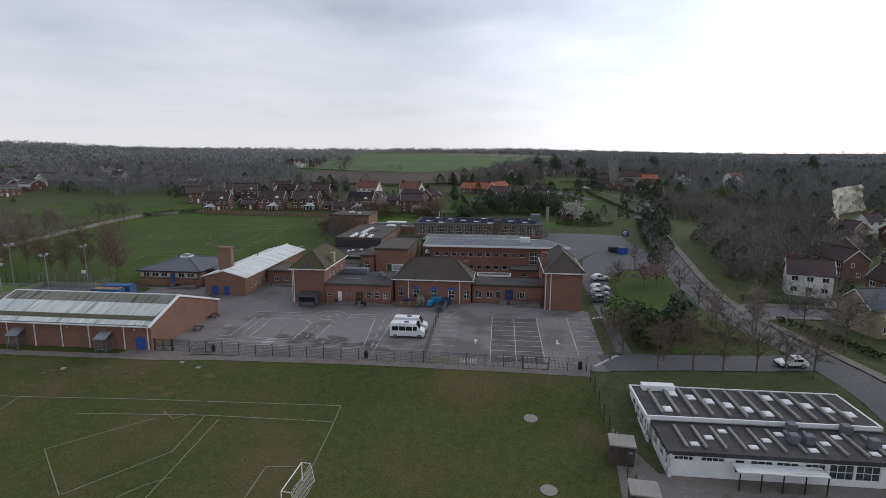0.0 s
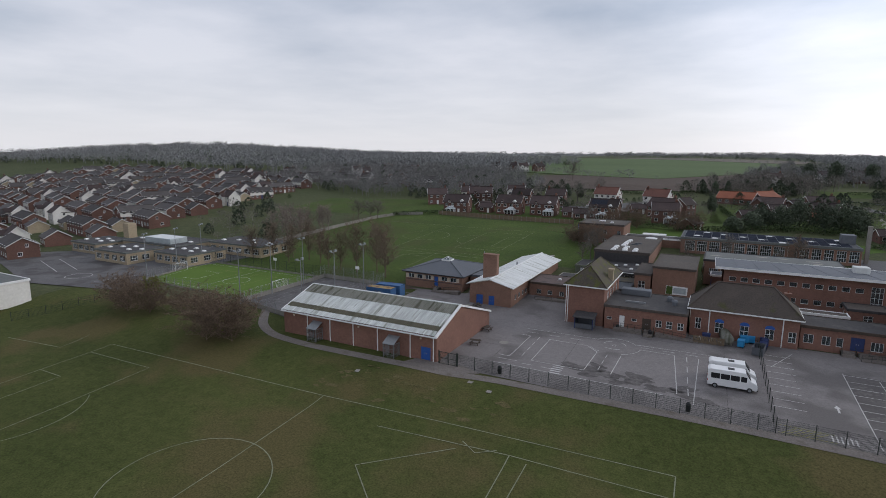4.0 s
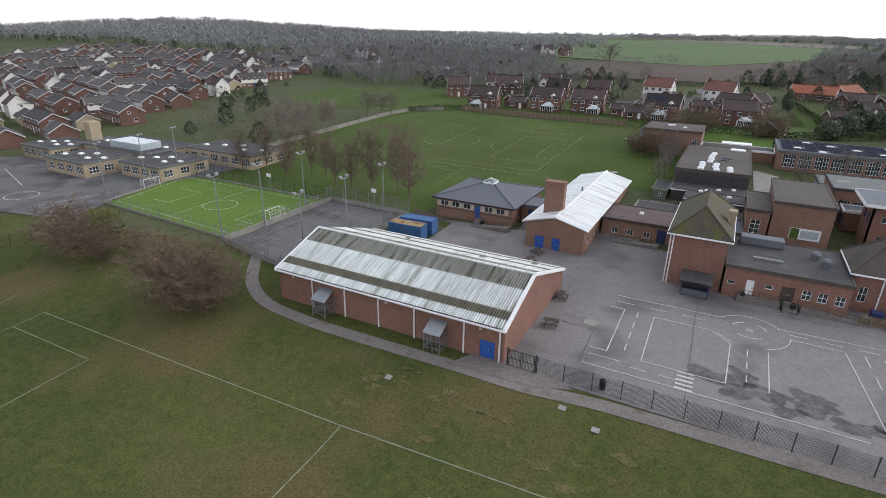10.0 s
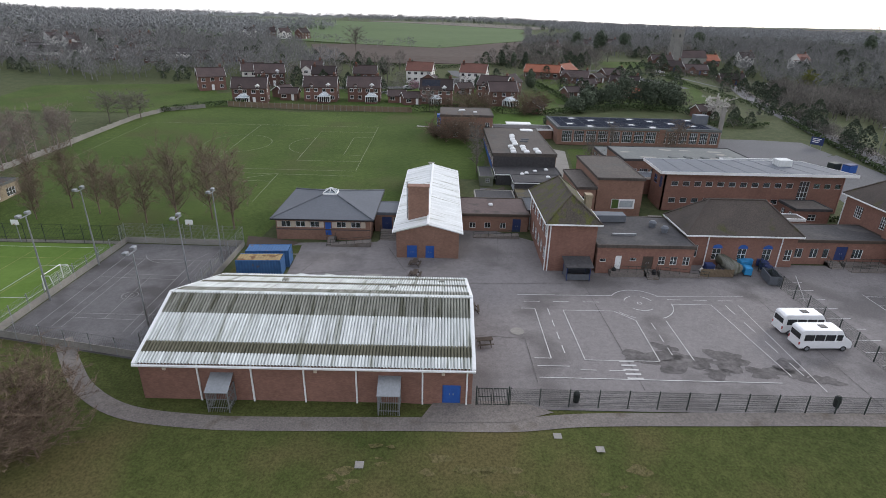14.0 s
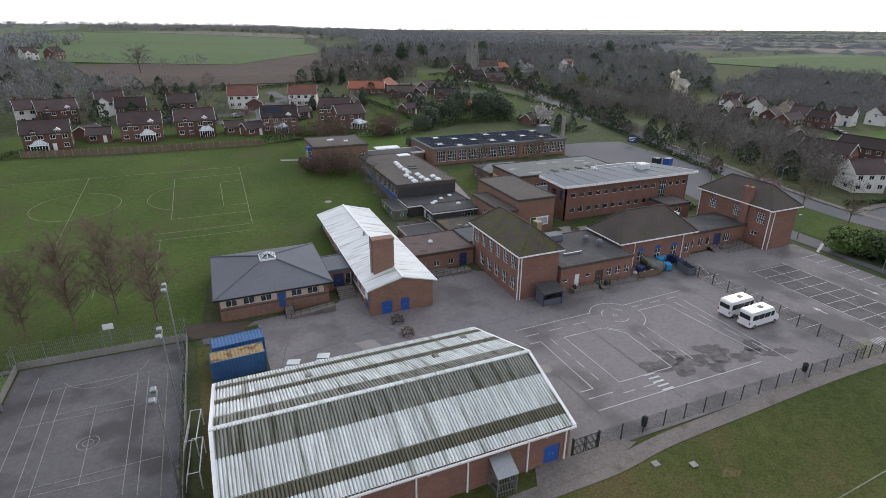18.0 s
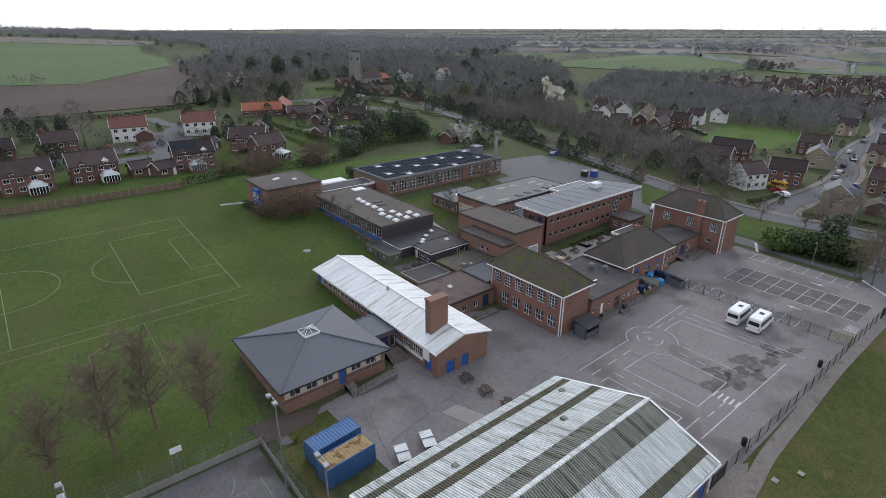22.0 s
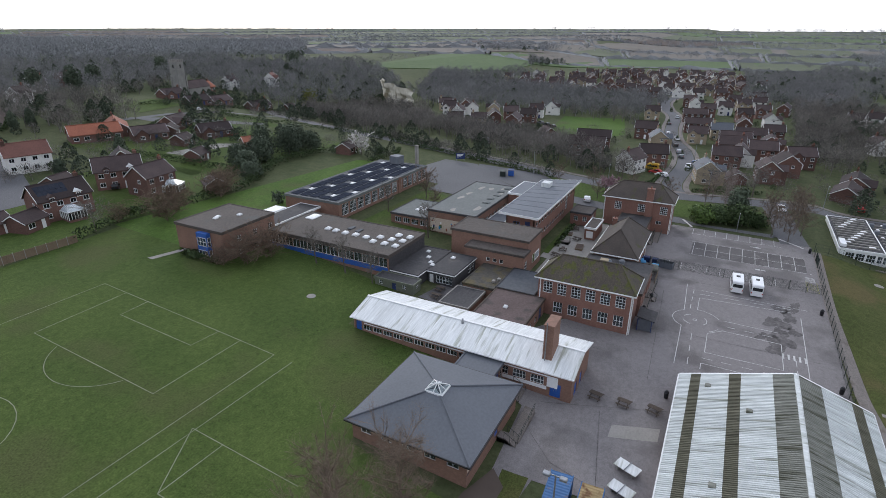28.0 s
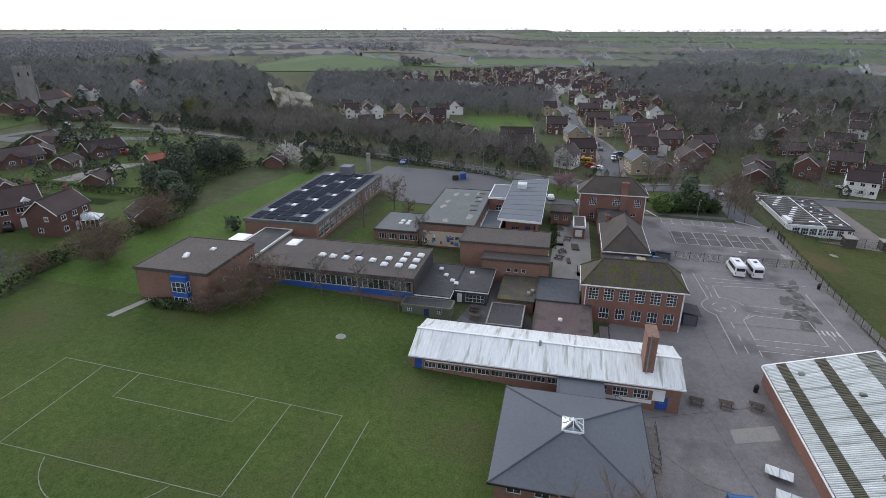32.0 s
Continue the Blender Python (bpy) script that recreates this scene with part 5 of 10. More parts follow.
# ---------------- paths, roads and paint ----------------
def smooth(pts, n=6):
    """A rounded line through the points."""
    out = []
    for i in range(len(pts) - 1):
        p = [np.array(pts[min(max(i + k, 0), len(pts) - 1)], float) for k in (-1, 0, 1, 2)]
        for j in range(n):
            t = j / n
            q = 0.5 * (2 * p[1] + (p[2] - p[0]) * t + (2 * p[0] - 5 * p[1] + 4 * p[2] - p[3]) * t * t + (3 * p[1] - p[0] - 3 * p[2] + p[3]) * t ** 3)
            out.append((float(q[0]), float(q[1])))
    return out + [pts[-1]]


def road(name, pts, width, lift, material, label, category="road"):
    verts, faces = [], []
    ribbon(verts, faces, pts, width, lift, 2.0)
    return tagged(raw(name, verts, faces, material), label, category, "", "structure")


road("path", smooth([(-97, 86), (-93, 81.2), (-89.2, 77.4), (-84.0, 74.6), (-77, 73.6), (-70, 73.5), (-57, 73.8), (-49, 73.9), (-42, 74.7), (-30, 75.1), (-13, 75.5), (16.2, 75.1)]), 1.7, 0.10, PATHMAT, "narrow worn tarmac path round the field", "path")
drape("apron", [(-57.5, 74), (-49, 74.2), (-45, 75.6), (-48, 77), (-56, 77)], PATHMAT, 0.12, "worn earth and tarmac apron at the gate", "path")
main_road = smooth([(92, 318), (82, 296), (70, 262), (60, 220), (54, 185), (49.5, 150), (47, 125), (47.8, 108), (50.4, 92), (53, 76), (55, 60), (58, 30), (62, -20), (66, -60)])
road("road", main_road, 6.6, 0.10, ASPHALT, "main road past the school, grey asphalt")
road("pavement", [(x + 4.6, y) for x, y in main_road], 1.8, 0.16, PATHMAT, "narrow roadside pavement", "pavement")
estate_road = smooth([(50, 108), (62, 111), (95, 110), (122, 113), (147, 120), (178, 124), (220, 127), (255, 136), (300, 140), (360, 128)])
road("road_estate", estate_road, 6.0, 0.12, ASPHALT, "estate street of grey asphalt")
for s in (-4.2, 4.2):
    road("pavement_estate", [(x, y + s) for x, y in estate_road[1:]], 1.8, 0.16, PATHMAT, "estate street pavement", "pavement")
road("road_lane", [(80, 292), (60, 308), (36, 320), (14, 322)], 3.4, 0.12, ASPHALT, "narrow village lane")
road("road_cul_de_sac", [(-52, 312), (-50, 300), (-44, 290), (-46, 278), (-58, 268), (-75, 262), (-100, 258)], 5.0, 0.12, ASPHALT, "curved grey cul-de-sac")
road("access_road", [(18.5, 79.2), (30, 80.6), (42, 81.5), (51, 83)], 6.0, 0.11, ASPHALT, "access road into the school")
drape("drive", [(20.2, 76), (27, 83.5), (21.5, 83.5), (22.3, 100), (22.6, 130), (26, 150), (36, 168), (45, 172), (46, 150), (40, 142), (29, 135), (27, 105), (24, 101), (24, 84)], ASPHALT, 0.09, "school drive and forecourt of grey tarmac", "drive")
drape("forecourt", [(9, 160), (24, 148), (36, 167), (44, 172), (43, 184), (30, 186), (16, 186), (15.5, 172), (9, 172)], ASPHALT, 0.12, "grey tarmac forecourt by the science block", "drive")
drape("courtyard", [(-30, 119.5), (11, 119.5), (11, 129), (-18, 129), (-18, 127.4), (-30, 127.4)], CONCRETE, 0.07, "paved courtyard between the blocks", "courtyard")
drape("courtyard_north", [(-48, 128.8), (-31, 134), (-31, 138.4), (-48, 142)], COURT, 0.08, "dark tarmac yard between low buildings", "courtyard")
drape("court_path", [(-29.8, 149.5), (-27.6, 149.5), (-25, 170), (-29, 173.2), (-30.2, 173.2)], CONCRETE, 0.10, "pale concrete courtyard path", "path")
drape("lawn", [(-26, 156), (-19.4, 156), (-19.4, 166), (-6.6, 166), (-6.6, 157), (6, 157), (8, 172), (-24, 172.6)], GRASS_N, 0.06, "small courtyard lawn", "lawn")
drape("lawn_north", [(-38, 192.8), (-29, 190.4), (16, 190.6), (27, 200), (24, 208), (-22, 213), (-42, 216), (-56, 217), (-56, 193)], GRASS_B, 0.07, "bright green lawn behind the school", "lawn")
drape("verge", [(29.5, 136), (38, 142), (44, 150), (44.5, 118), (44.5, 86), (28.5, 84.5), (28, 104)], GRASS_N, 0.06, "roadside grass verge with trees", "verge")
drape("verge_south", [(19, 75.5), (52, 79), (55, 55), (60, 10), (18, 10)], ROUGH, 0.05, "rough grass round the classrooms", "verge")
drape("patio", [(15, 46), (56, 46), (53, 55.5), (20.4, 55.4), (17, 64)], PATHMAT, 0.09, "dark tarmac yard beside the classrooms", "yard")
drape("estate_green", [(133, 158), (146, 141), (196, 151), (189, 183), (136, 177)], GRASS_B, 0.1, "green open space in the estate", "green")
drape("field_west", [(-205, 204), (-143, 204), (-128, 218), (-150, 262), (-212, 248)], GRASS_N, 0.1, "green playing field beyond the fence", "playing field")
drape("churchyard", [(30, 330), (56, 334), (54, 356), (28, 354)], GRASS_N, 0.15, "rough grassy churchyard", "churchyard")
drape("earth_patch", [(-84.5, 84), (-83.4, 84), (-83.4, 113), (-77.6, 113.5), (-77.4, 110.4), (-85.4, 110.4)], GRASS, 0.09, "strip of grass beside the court", "verge")
drape("bare_earth", [(-86, 112.6), (-80, 112.4), (-78, 114.4), (-83, 116), (-87, 116.5)], PLOUGH, 0.12, "bare trodden earth by the pavilion", "earth")

# distant fields
FAR = dict(step=40.0)
drape("field_wheat", [(-330, 520), (-60, 430), (10, 520), (30, 620), (32, 720), (60, 860), (-117, 1076), (-255, 1159), (-420, 1000)], CROP, 0.6, "broad green winter wheat field", "field", **FAR)
drape("field_far", [(66, 866), (120, 1000), (-60, 1250), (-250, 1180), (-115, 1084)], STUBBLE, 0.6, "far pale stubble field", "field", **FAR)
drape("field_ploughed", [(-120, 330), (-20, 335), (-2, 372), (30, 520), (5, 545), (-60, 480), (-150, 440)], PLOUGH, 0.35, "brown ploughed field", "field", **FAR)
drape("field_hill", [(-480, 900), (-330, 760), (-300, 1500), (-520, 1800)], MEADOW, 0.6, "pale green hill field", "field", **FAR)
drape("field_east", [(275, 400), (520, 440), (640, 392), (830, 200), (900, 30), (740, 20), (680, 62), (560, 330), (455, 322)], CROP, 0.6, "long green field beyond the estate", "field", **FAR)
drape("field_stubble", [(520, 460), (830, 330), (1100, 300), (1300, 560), (760, 700)], STUBBLE, 0.9, "pale stubble field", "field", **FAR)
drape("field_valley", [(900, -200), (1300, -220), (1500, -700), (1000, -620)], CROP, 0.9, "valley pasture", "field", **FAR)
drape("field_valley", [(1000, 100), (1500, 200), (1900, -100), (1200, -100)], MEADOW, 0.9, "valley pasture", "field", **FAR)
drape("field_far", [(800, 800), (1500, 700), (2000, 1300), (1100, 1500)], MEADOW, 1.1, "far pale field", "field", **FAR)
drape("field_far", [(1500, 350), (2300, 300), (2500, 700), (1700, 650)], STUBBLE, 1.1, "far pale stubble field", "field", **FAR)
drape("field_far", [(2000, -300), (2900, -200), (3000, 150), (2100, 100)], CROP, 1.1, "far green field", "field", **FAR)
drape("field_far", [(200, 1250), (560, 1190), (705, 850), (880, 1020), (610, 1390), (240, 1470)], STUBBLE, 1.1, "far pale stubble field", "field", **FAR)
drape("field_far", [(255, 1590), (690, 1490), (970, 1100), (1330, 1390), (890, 1790), (300, 1890)], MEADOW, 1.1, "far pale field", "field", **FAR)
drape("field_quarry", [(190, 262), (260, 330), (330, 350), (300, 300), (230, 250)], ROUGH, 1.0, "rough quarry floor", "ground", step=20.0)

# grass bank, path and planters on the terrace behind the hall
drape("terrace_bank", [(-15.5, 129.2), (12, 129.2), (12, 127.9), (-15.5, 127.9)], GRASS_N, 0.16, "grass strip with low shrubs beside the classrooms", "lawn")
for x, y, w, d in ((-8.2, 122.9, 3.2, 1.6), (-1.4, 126.8, 1.8, 0.9), (6.6, 127.2, 2.0, 0.8), (-16.6, 124.2, 2.6, 0.7)):
    t = thing("planter", (x, y, gz(x, y)), "raised timber planter filled with dark soil", "planter", "terrace planters", turn=6)
    part("frame", boxed(-w / 2, -d / 2, -0.1, w / 2, d / 2, 0.45, bevel=0.02), WOOD, t)
    part("soil", boxed(-w / 2 + 0.1, -d / 2 + 0.1, 0.3, w / 2 - 0.1, d / 2 - 0.1, 0.47), PLOUGH, t)
drape("side_path", [(-63.5, 193.6), (-56.2, 191.6), (-56.2, 192.8), (-63.5, 195.0)], CONCRETE, 0.12, "short pale concrete path to the side door", "path")
# playground markings
dash = lambda x0, y0, x1, y1, n: [[(x0 + (x1 - x0) * i / n, y0 + (y1 - y0) * i / n), (x0 + (x1 - x0) * (i + 0.55) / n, y0 + (y1 - y0) * (i + 0.55) / n)] for i in range(n)]
marks = [[(-45.6, 98.6), (-33.2, 98.8)], arc(-30.0, 96.9, 3.6, 150, 30), [(-26.8, 98.9), (-15.4, 99.4)],
         [(-45.5, 95.0), (-43.8, 95.0)], [(-43.8, 95.0), (-43.7, 84.2)], [(-45.5, 84.2), (-43.7, 84.2)], [(-40.3, 94.7), (-40.1, 84.0)],
         [(-40.3, 94.7), (-34.0, 94.7), (-31.9, 92.5), (-32.1, 84.0)], arc(-30.0, 96.9, 4.1, 215, 245), [(-28.2, 92.5), (-28.3, 84.3)], arc(-30.0, 96.9, 4.1, 295, 360),
         [(-26.0, 96.8), (-20.8, 96.8), (-19.3, 81.8)], [(-17.3, 96.8), (-17.2, 79.3)], [(-45.5, 80.8), (-20.9, 80.6)], [(-40.1, 84.0), (-32.1, 84.0)],
         arc(-30.0, 96.9, 1.9, 20, 70), arc(-30.0, 96.9, 1.9, 110, 160), arc(-30.0, 96.9, 1.9, 230, 310), arc(-30.0, 96.9, 0.3, 0, 360, 12), [(-45.4, 82.8), (-42, 82.8)]]
marks += dash(-45, 96.8, -33.5, 97, 3) + dash(-42.2, 95, -42, 84, 4) + dash(-30.2, 92, -30.3, 84, 3) + dash(-19, 96.8, -17.8, 80, 4) + dash(-26, 98, -16, 98, 3) + dash(-41, 82.2, -35, 82.2, 2)
lines("playground_marking", marks, 0.11, 0.10, CHALK, "worn white playground court lines")
lines("tarmac_seam", [[(-52, 101.5), (-20, 103.2)], [(-47.2, 109), (-46.4, 118)], [(-36, 103), (-35.4, 79)], [(-64, 113.5), (-58, 98), (-56.6, 97.4)], [(-75, 103.5), (-62, 106)], [(-14, 110), (-13.2, 77)], [(-76.6, 99.5), (-74, 109), (-70, 113)], [(-52, 88.5), (-46, 88), (-45.8, 80)], [(11, 104), (11.4, 77)]], 0.07, 0.09, PUDDLE, "dark seams in the patched tarmac")
lines("hopscotch_marking", [[(-36.5, 80.9 + 0.75 * i), (-34.9, 80.9 + 0.75 * i)] for i in range(5)], 0.28, 0.10, CHALK, "painted white rungs on the playground")
bays = [[(1.5, 100.6), (1.5, 77.2)], [(5.6, 99.6), (5.5, 78)], [(9.9, 100.6), (9.9, 78)], [(15.7, 101.5), (15.4, 82)], [(-4.2, 106.2), (-7.6, 98.5)]]
bays += [[(1.5, 100 - 2.5 * i), (9.9, 100 - 2.5 * i)] for i in range(9)] + [[(15.6, 101 - 2.5 * i), (19.6, 101 - 2.5 * i)] for i in range(8)] + [[(-8.2, 104 - 2.5 * i), (-4.6, 104 - 2.5 * i)] for i in range(9)]
drape("parking_bays", [(1.5, 78), (9.9, 78), (9.9, 100.4), (1.5, 100.4)], BAYS, 0.075, "oil-stained dark tarmac in the parking bays", "car park")
lines("bay_marking", bays, 0.10, 0.10, CHALK, "white parking bay lines")
lines("hatch_marking", [[(-7.8 + 0.6 * i, 76.8), (-6.2 + 0.6 * i, 78.4)] for i in range(6)] + [[(-8.2, 76.7), (-2.6, 76.7)], [(-8.2, 78.6), (-2.6, 78.6)]], 0.10, 0.10, YLINE, "yellow hatched keep-clear marking")
lines("slow_marking", [[(-2.9 + 0.45 * i, 76.9), (-2.9 + 0.45 * i, 78.6)] for i in range(6)], 0.18, 0.10, CHALK, "white block of worn road lettering")
for ax, ay, s in ((-1.1, 86.5, 1), (12.6, 87.4, -1)):
    v = [(ax - 0.12, ay - 1.1 * s), (ax + 0.12, ay - 1.1 * s), (ax + 0.12, ay + 0.2 * s), (ax + 0.4, ay + 0.2 * s), (ax, ay + 1.2 * s), (ax - 0.4, ay + 0.2 * s), (ax - 0.12, ay + 0.2 * s)]
    tagged(raw("arrow_marking", [(x, y, gz(x, y) + 0.1) for x, y in v], [tuple(range(7)) if s > 0 else tuple(range(6, -1, -1))], CHALK), "white painted direction arrow", "marking", "", "structure")
for (zx, zy, dx, dy) in ((21.0, 101.8, 0.75, 0.35), (17.6, 78.2, 0.55, 0.62)):
    lines("zebra_marking", [[(zx + dx * i - 0.9 * dy, zy + dy * i + 0.9 * dx - 1.0), (zx + dx * i + 0.9 * dy, zy + dy * i - 0.9 * dx + 1.0)] for i in range(7)], 0.45, 0.13, CHALK, "white zebra crossing bars")
random.seed(4)
for cx, cy, rx, ry in ((-33.0, 84.8, 2.4, 1.5), (-29.6, 83.8, 2.6, 1.7), (-24.6, 84.4, 2.4, 1.6), (-21.4, 82.4, 1.9, 1.2), (-18.6, 83.2, 1.7, 1.5), (-16.4, 81.2, 1.6, 0.9), (-26.8, 82.0, 1.6, 0.8), (-30.6, 86.6, 1.2, 0.9), (5, 86, 2.6, 1.6), (6, 80.5, 3, 1.2), (3.6, 94, 1.8, 3)):
    ph = [random.uniform(0, 6.28) for _ in range(4)]
    poly = []
    for i in range(36):
        a = 2 * math.pi * i / 36
        r = 1 + 0.28 * math.sin(2 * a + ph[0]) + 0.2 * math.sin(3 * a + ph[1]) + 0.16 * math.sin(5 * a + ph[2]) + 0.10 * math.sin(9 * a + ph[3])
        poly.append((cx + rx * r * math.cos(a), cy + ry * r * math.sin(a)))
    drape("puddle_stain", poly, PUDDLE, 0.085, "damp dark stain on the tarmac", "stain")
drape("patch_stain", [(-66.5, 104), (-64, 104), (-62, 98.4), (-64.6, 98.4)], CONCRETE, 0.075, "pale repaired paving patch", "stain")
for px, py in ((-45.2, 72.7), (-41.8, 71.3), (-62.1, 69.4), (-57.6, 88.6), (-46.7, 89.5), (-58.3, 157.9)):
    drape("manhole", [(px + 0.36 * c, py + 0.32 * s) for c, s in ((-1, -1), (1, -1), (1, 1), (-1, 1))] if py < 80 else arc(px, py, 0.8, 0, 345, 23), CONCRETE, 0.11, "concrete drain cover in the ground", "manhole")
for px, py in ((7.0, 64.6), (8.2, 51.3)):
    drape("sand_pit", arc(px, py, 0.9, 0, 345, 23), CONCRETE, 0.11, "round worn spot in the grass", "spot")
random.seed(8)
for k in range(34):
    px, py, r = random.uniform(-66, -38), random.uniform(63, 71.5), random.uniform(0.15, 0.6)
    ph = random.uniform(0, 6)
    drape("worn_patch", [(px + 1.7 * r * (1 + 0.3 * math.sin(3 * a + ph)) * math.cos(a), py + 0.8 * r * (1 + 0.3 * math.sin(2 * a + ph)) * math.sin(a)) for a in np.linspace(0, 6.1, 16)], WORN, 0.075, "worn bare earth in the grass", "earth")

# pitch lines
near = [[(-18.0, 64.7), (-62.7, 62.4), (-108.9, 61.2)], [(-18.0, 64.7), (-17.6, 53.1), (-16.4, 5)], [(-108.9, 61.2), (-109.4, 30), (-109.8, 5)], [(-62.7, 62.4), (-62.3, 5)], arc(-63.3, 41.2, 8.6, 0, 360, 40),
        [(-18.2, 61.2), (-34.8, 60.8), (-51.8, 59.4)], [(-32.7, 60.2), (-32.2, 20)], [(-40.9, 59.4), (-49.4, 51.7), (-41.4, 44.6), (-34.5, 53.0), (-34.9, 60.8)], [(-17.5, 52.1), (-22.65, 51.6), (-22.4, 30)], arc(-27.8, 41, 8.6, 118, 242, 20),
        [(-109.0, 57.6), (-93.9, 57.9), (-93.4, 24)], [(-109, 50), (-103.5, 50), (-103.5, 31)], arc(-98.5, 41, 9.1, -55, 55, 20), [(-40.8, 61.0), (-38.6, 59.6), (-36.5, 61.0)], [(-117, 62), (-116, 56.5), (-130, 55)]]
lines("pitch_marking", near, 0.12, 0.09, CHALKG, "faded white football pitch lines")
farp = [[(-74.4, 191.4), (-74.8, 150.8), (-140, 151.4), (-140, 192), (-74.4, 191.4)], [(-74.6, 185.2), (-89.4, 184.9), (-89.4, 157.7), (-74.8, 157.7)], [(-74.4, 179.5), (-79.5, 179.3), (-79.5, 162.8), (-74.7, 162.4)], arc(-86.0, 171.0, 8.4, 116, 244, 18),
        [(-107.6, 151.1), (-108.0, 191.6)], arc(-107.6, 171.5, 8.2, 0, 360, 32), [(-91.0, 148.3), (-99.3, 143.4), (-99.3, 128.9)], [(-91.0, 148.3), (-91.2, 131.6)], [(-99.3, 143.4), (-91.15, 143.1)], [(-74.8, 147.4), (-120, 148.6)]]
lines("pitch_marking", farp, 0.11, 0.09, CHALKG, "faded white football pitch lines")
courtl = [[(-102.2, 110.5), (-101.9, 88.5)], [(-100.3, 107.3), (-90.5, 107.2), (-90.2, 87.2)], [(-100.3, 107.3), (-100.0, 88.6)], [(-99.0, 107.2), (-98.8, 88.4)], [(-91.7, 107.2), (-91.4, 87.7)], [(-99.0, 102.3), (-91.7, 102.1)], [(-101.9, 101.3), (-91.6, 100.9)],
          [(-95.3, 102.2), (-95.1, 90.4)], [(-98.8, 90.6), (-91.5, 90.3)], [(-99.9, 91.6), (-88.5, 91.5)], arc(-95.2, 96.2, 0.48, 0, 360, 14), arc(-95.2, 96.2, 0.98, 0, 360, 20), arc(-95.3, 110.6, 4.6, 206, 352, 20)]
lines("court_marking", courtl, 0.07, 0.10, CHALKW, "worn white court lines")
lines("court_marking", [[(-88.5, 108), (-88.3, 86.3)]], 0.08, 0.10, CHALKG, "faded yellow court line")
astl = [[(-145, 111), (-107, 111), (-107, 89.6), (-140.4, 91.4), (-145, 111)], [(-125, 111), (-124, 90.4)], arc(-121.5, 100, 3.2, 0, 360, 24), [(-107, 104.5), (-112, 104.5), (-112, 95), (-107, 95)], [(-138, 104), (-132, 104), (-131.6, 96), (-136.2, 96)]]
lines("turf_marking", astl, 0.10, 0.11, CHALK, "white pitch lines on the artificial turf")
lines("turf_marking", [[(-138 + 5.3 * i, 110.2), (-135.5 + 4.8 * i, 90)] for i in range(1, 6)] + [[(-137, 107), (-107, 107)], [(-136.4, 93), (-107, 91.6)]], 0.08, 0.115, YLINE, "yellow pitch lines on the artificial turf")


# ---------------- fences ----------------
def mesh_fence(pts, height, spacing, label, post_mat=None, wire_mat=None, wires=14, rails=5, name="fence", board=0.0):
    """Posts and welded-mesh panels along a line on the ground; board: height of solid boards at the foot."""
    fence = thing(name, (0, 0, 0), label, "fence")
    post_mat, wire_mat = post_mat or DARKSTEEL, wire_mat or DARKSTEEL
    pm = SHARED.setdefault(("post", height, post_mat.name), None)
    if pm is None:
        ob = finish("t", boxed(-0.04, -0.04, 0, 0.04, 0.04, height + 0.1), post_mat)
        pm = SHARED[("post", height, post_mat.name)] = ob.data
        bpy.data.objects.remove(ob)
    for (x0, y0), (x1, y1) in zip(pts, pts[1:]):
        d = math.hypot(x1 - x0, y1 - y0)
        n = max(1, round(d / spacing))
        ux, uy = (x1 - x0) / d, (y1 - y0) / d
        for i in range(n + 1):
            px, py = x0 + (x1 - x0) * i / n, y0 + (y1 - y0) * i / n
            p = new("post", pm)
            p.parent = fence
            p.matrix_basis = pose(px, py, gz(px, py))
            if i == n:
                continue
            qx, qy = x0 + (x1 - x0) * (i + 1) / n, y0 + (y1 - y0) * (i + 1) / n
            za, zb = gz(px, py), gz(qx, qy)
            v, f = [], []

            def stick(a, b, w, vert):
                k = len(v)
                ox, oy, oz = (ux * w, uy * w, 0) if vert else (0, 0, w)
                v.extend([(a[0] - ox, a[1] - oy, a[2] - oz), (a[0] + ox, a[1] + oy, a[2] + oz), (b[0] + ox, b[1] + oy, b[2] + oz), (b[0] - ox, b[1] - oy, b[2] - oz)])
                f.append((k, k + 1, k + 2, k + 3))
            for j in range(1, wires):
                t = j / wires
                cx, cy, cz = px + (qx - px) * t, py + (qy - py) * t, za + (zb - za) * t
                stick((cx, cy, cz + 0.05), (cx, cy, cz + height), 0.010, True)
            for j in range(rails):
                h = 0.06 + (height - 0.08) * j / (rails - 1)
                stick((px, py, za + h), (qx, qy, zb + h), 0.012, False)
            tagged(raw("panel", v, f, wire_mat, fence), kind="stuff")
            if board:
                nx_f, ny_f = -uy * 0.03, ux * 0.03
                w = [(px - nx_f, py - ny_f, za), (qx - nx_f, qy - ny_f, zb), (qx + nx_f, qy + ny_f, zb), (px + nx_f, py + ny_f, za)]
                w += [(a, b, c + board) for a, b, c in w]
                raw("kick_board", w, [(0, 1, 5, 4), (1, 2, 6, 5), (2, 3, 7, 6), (3, 0, 4, 7), (4, 5, 6, 7)], CONCRETE, fence)
    return fence


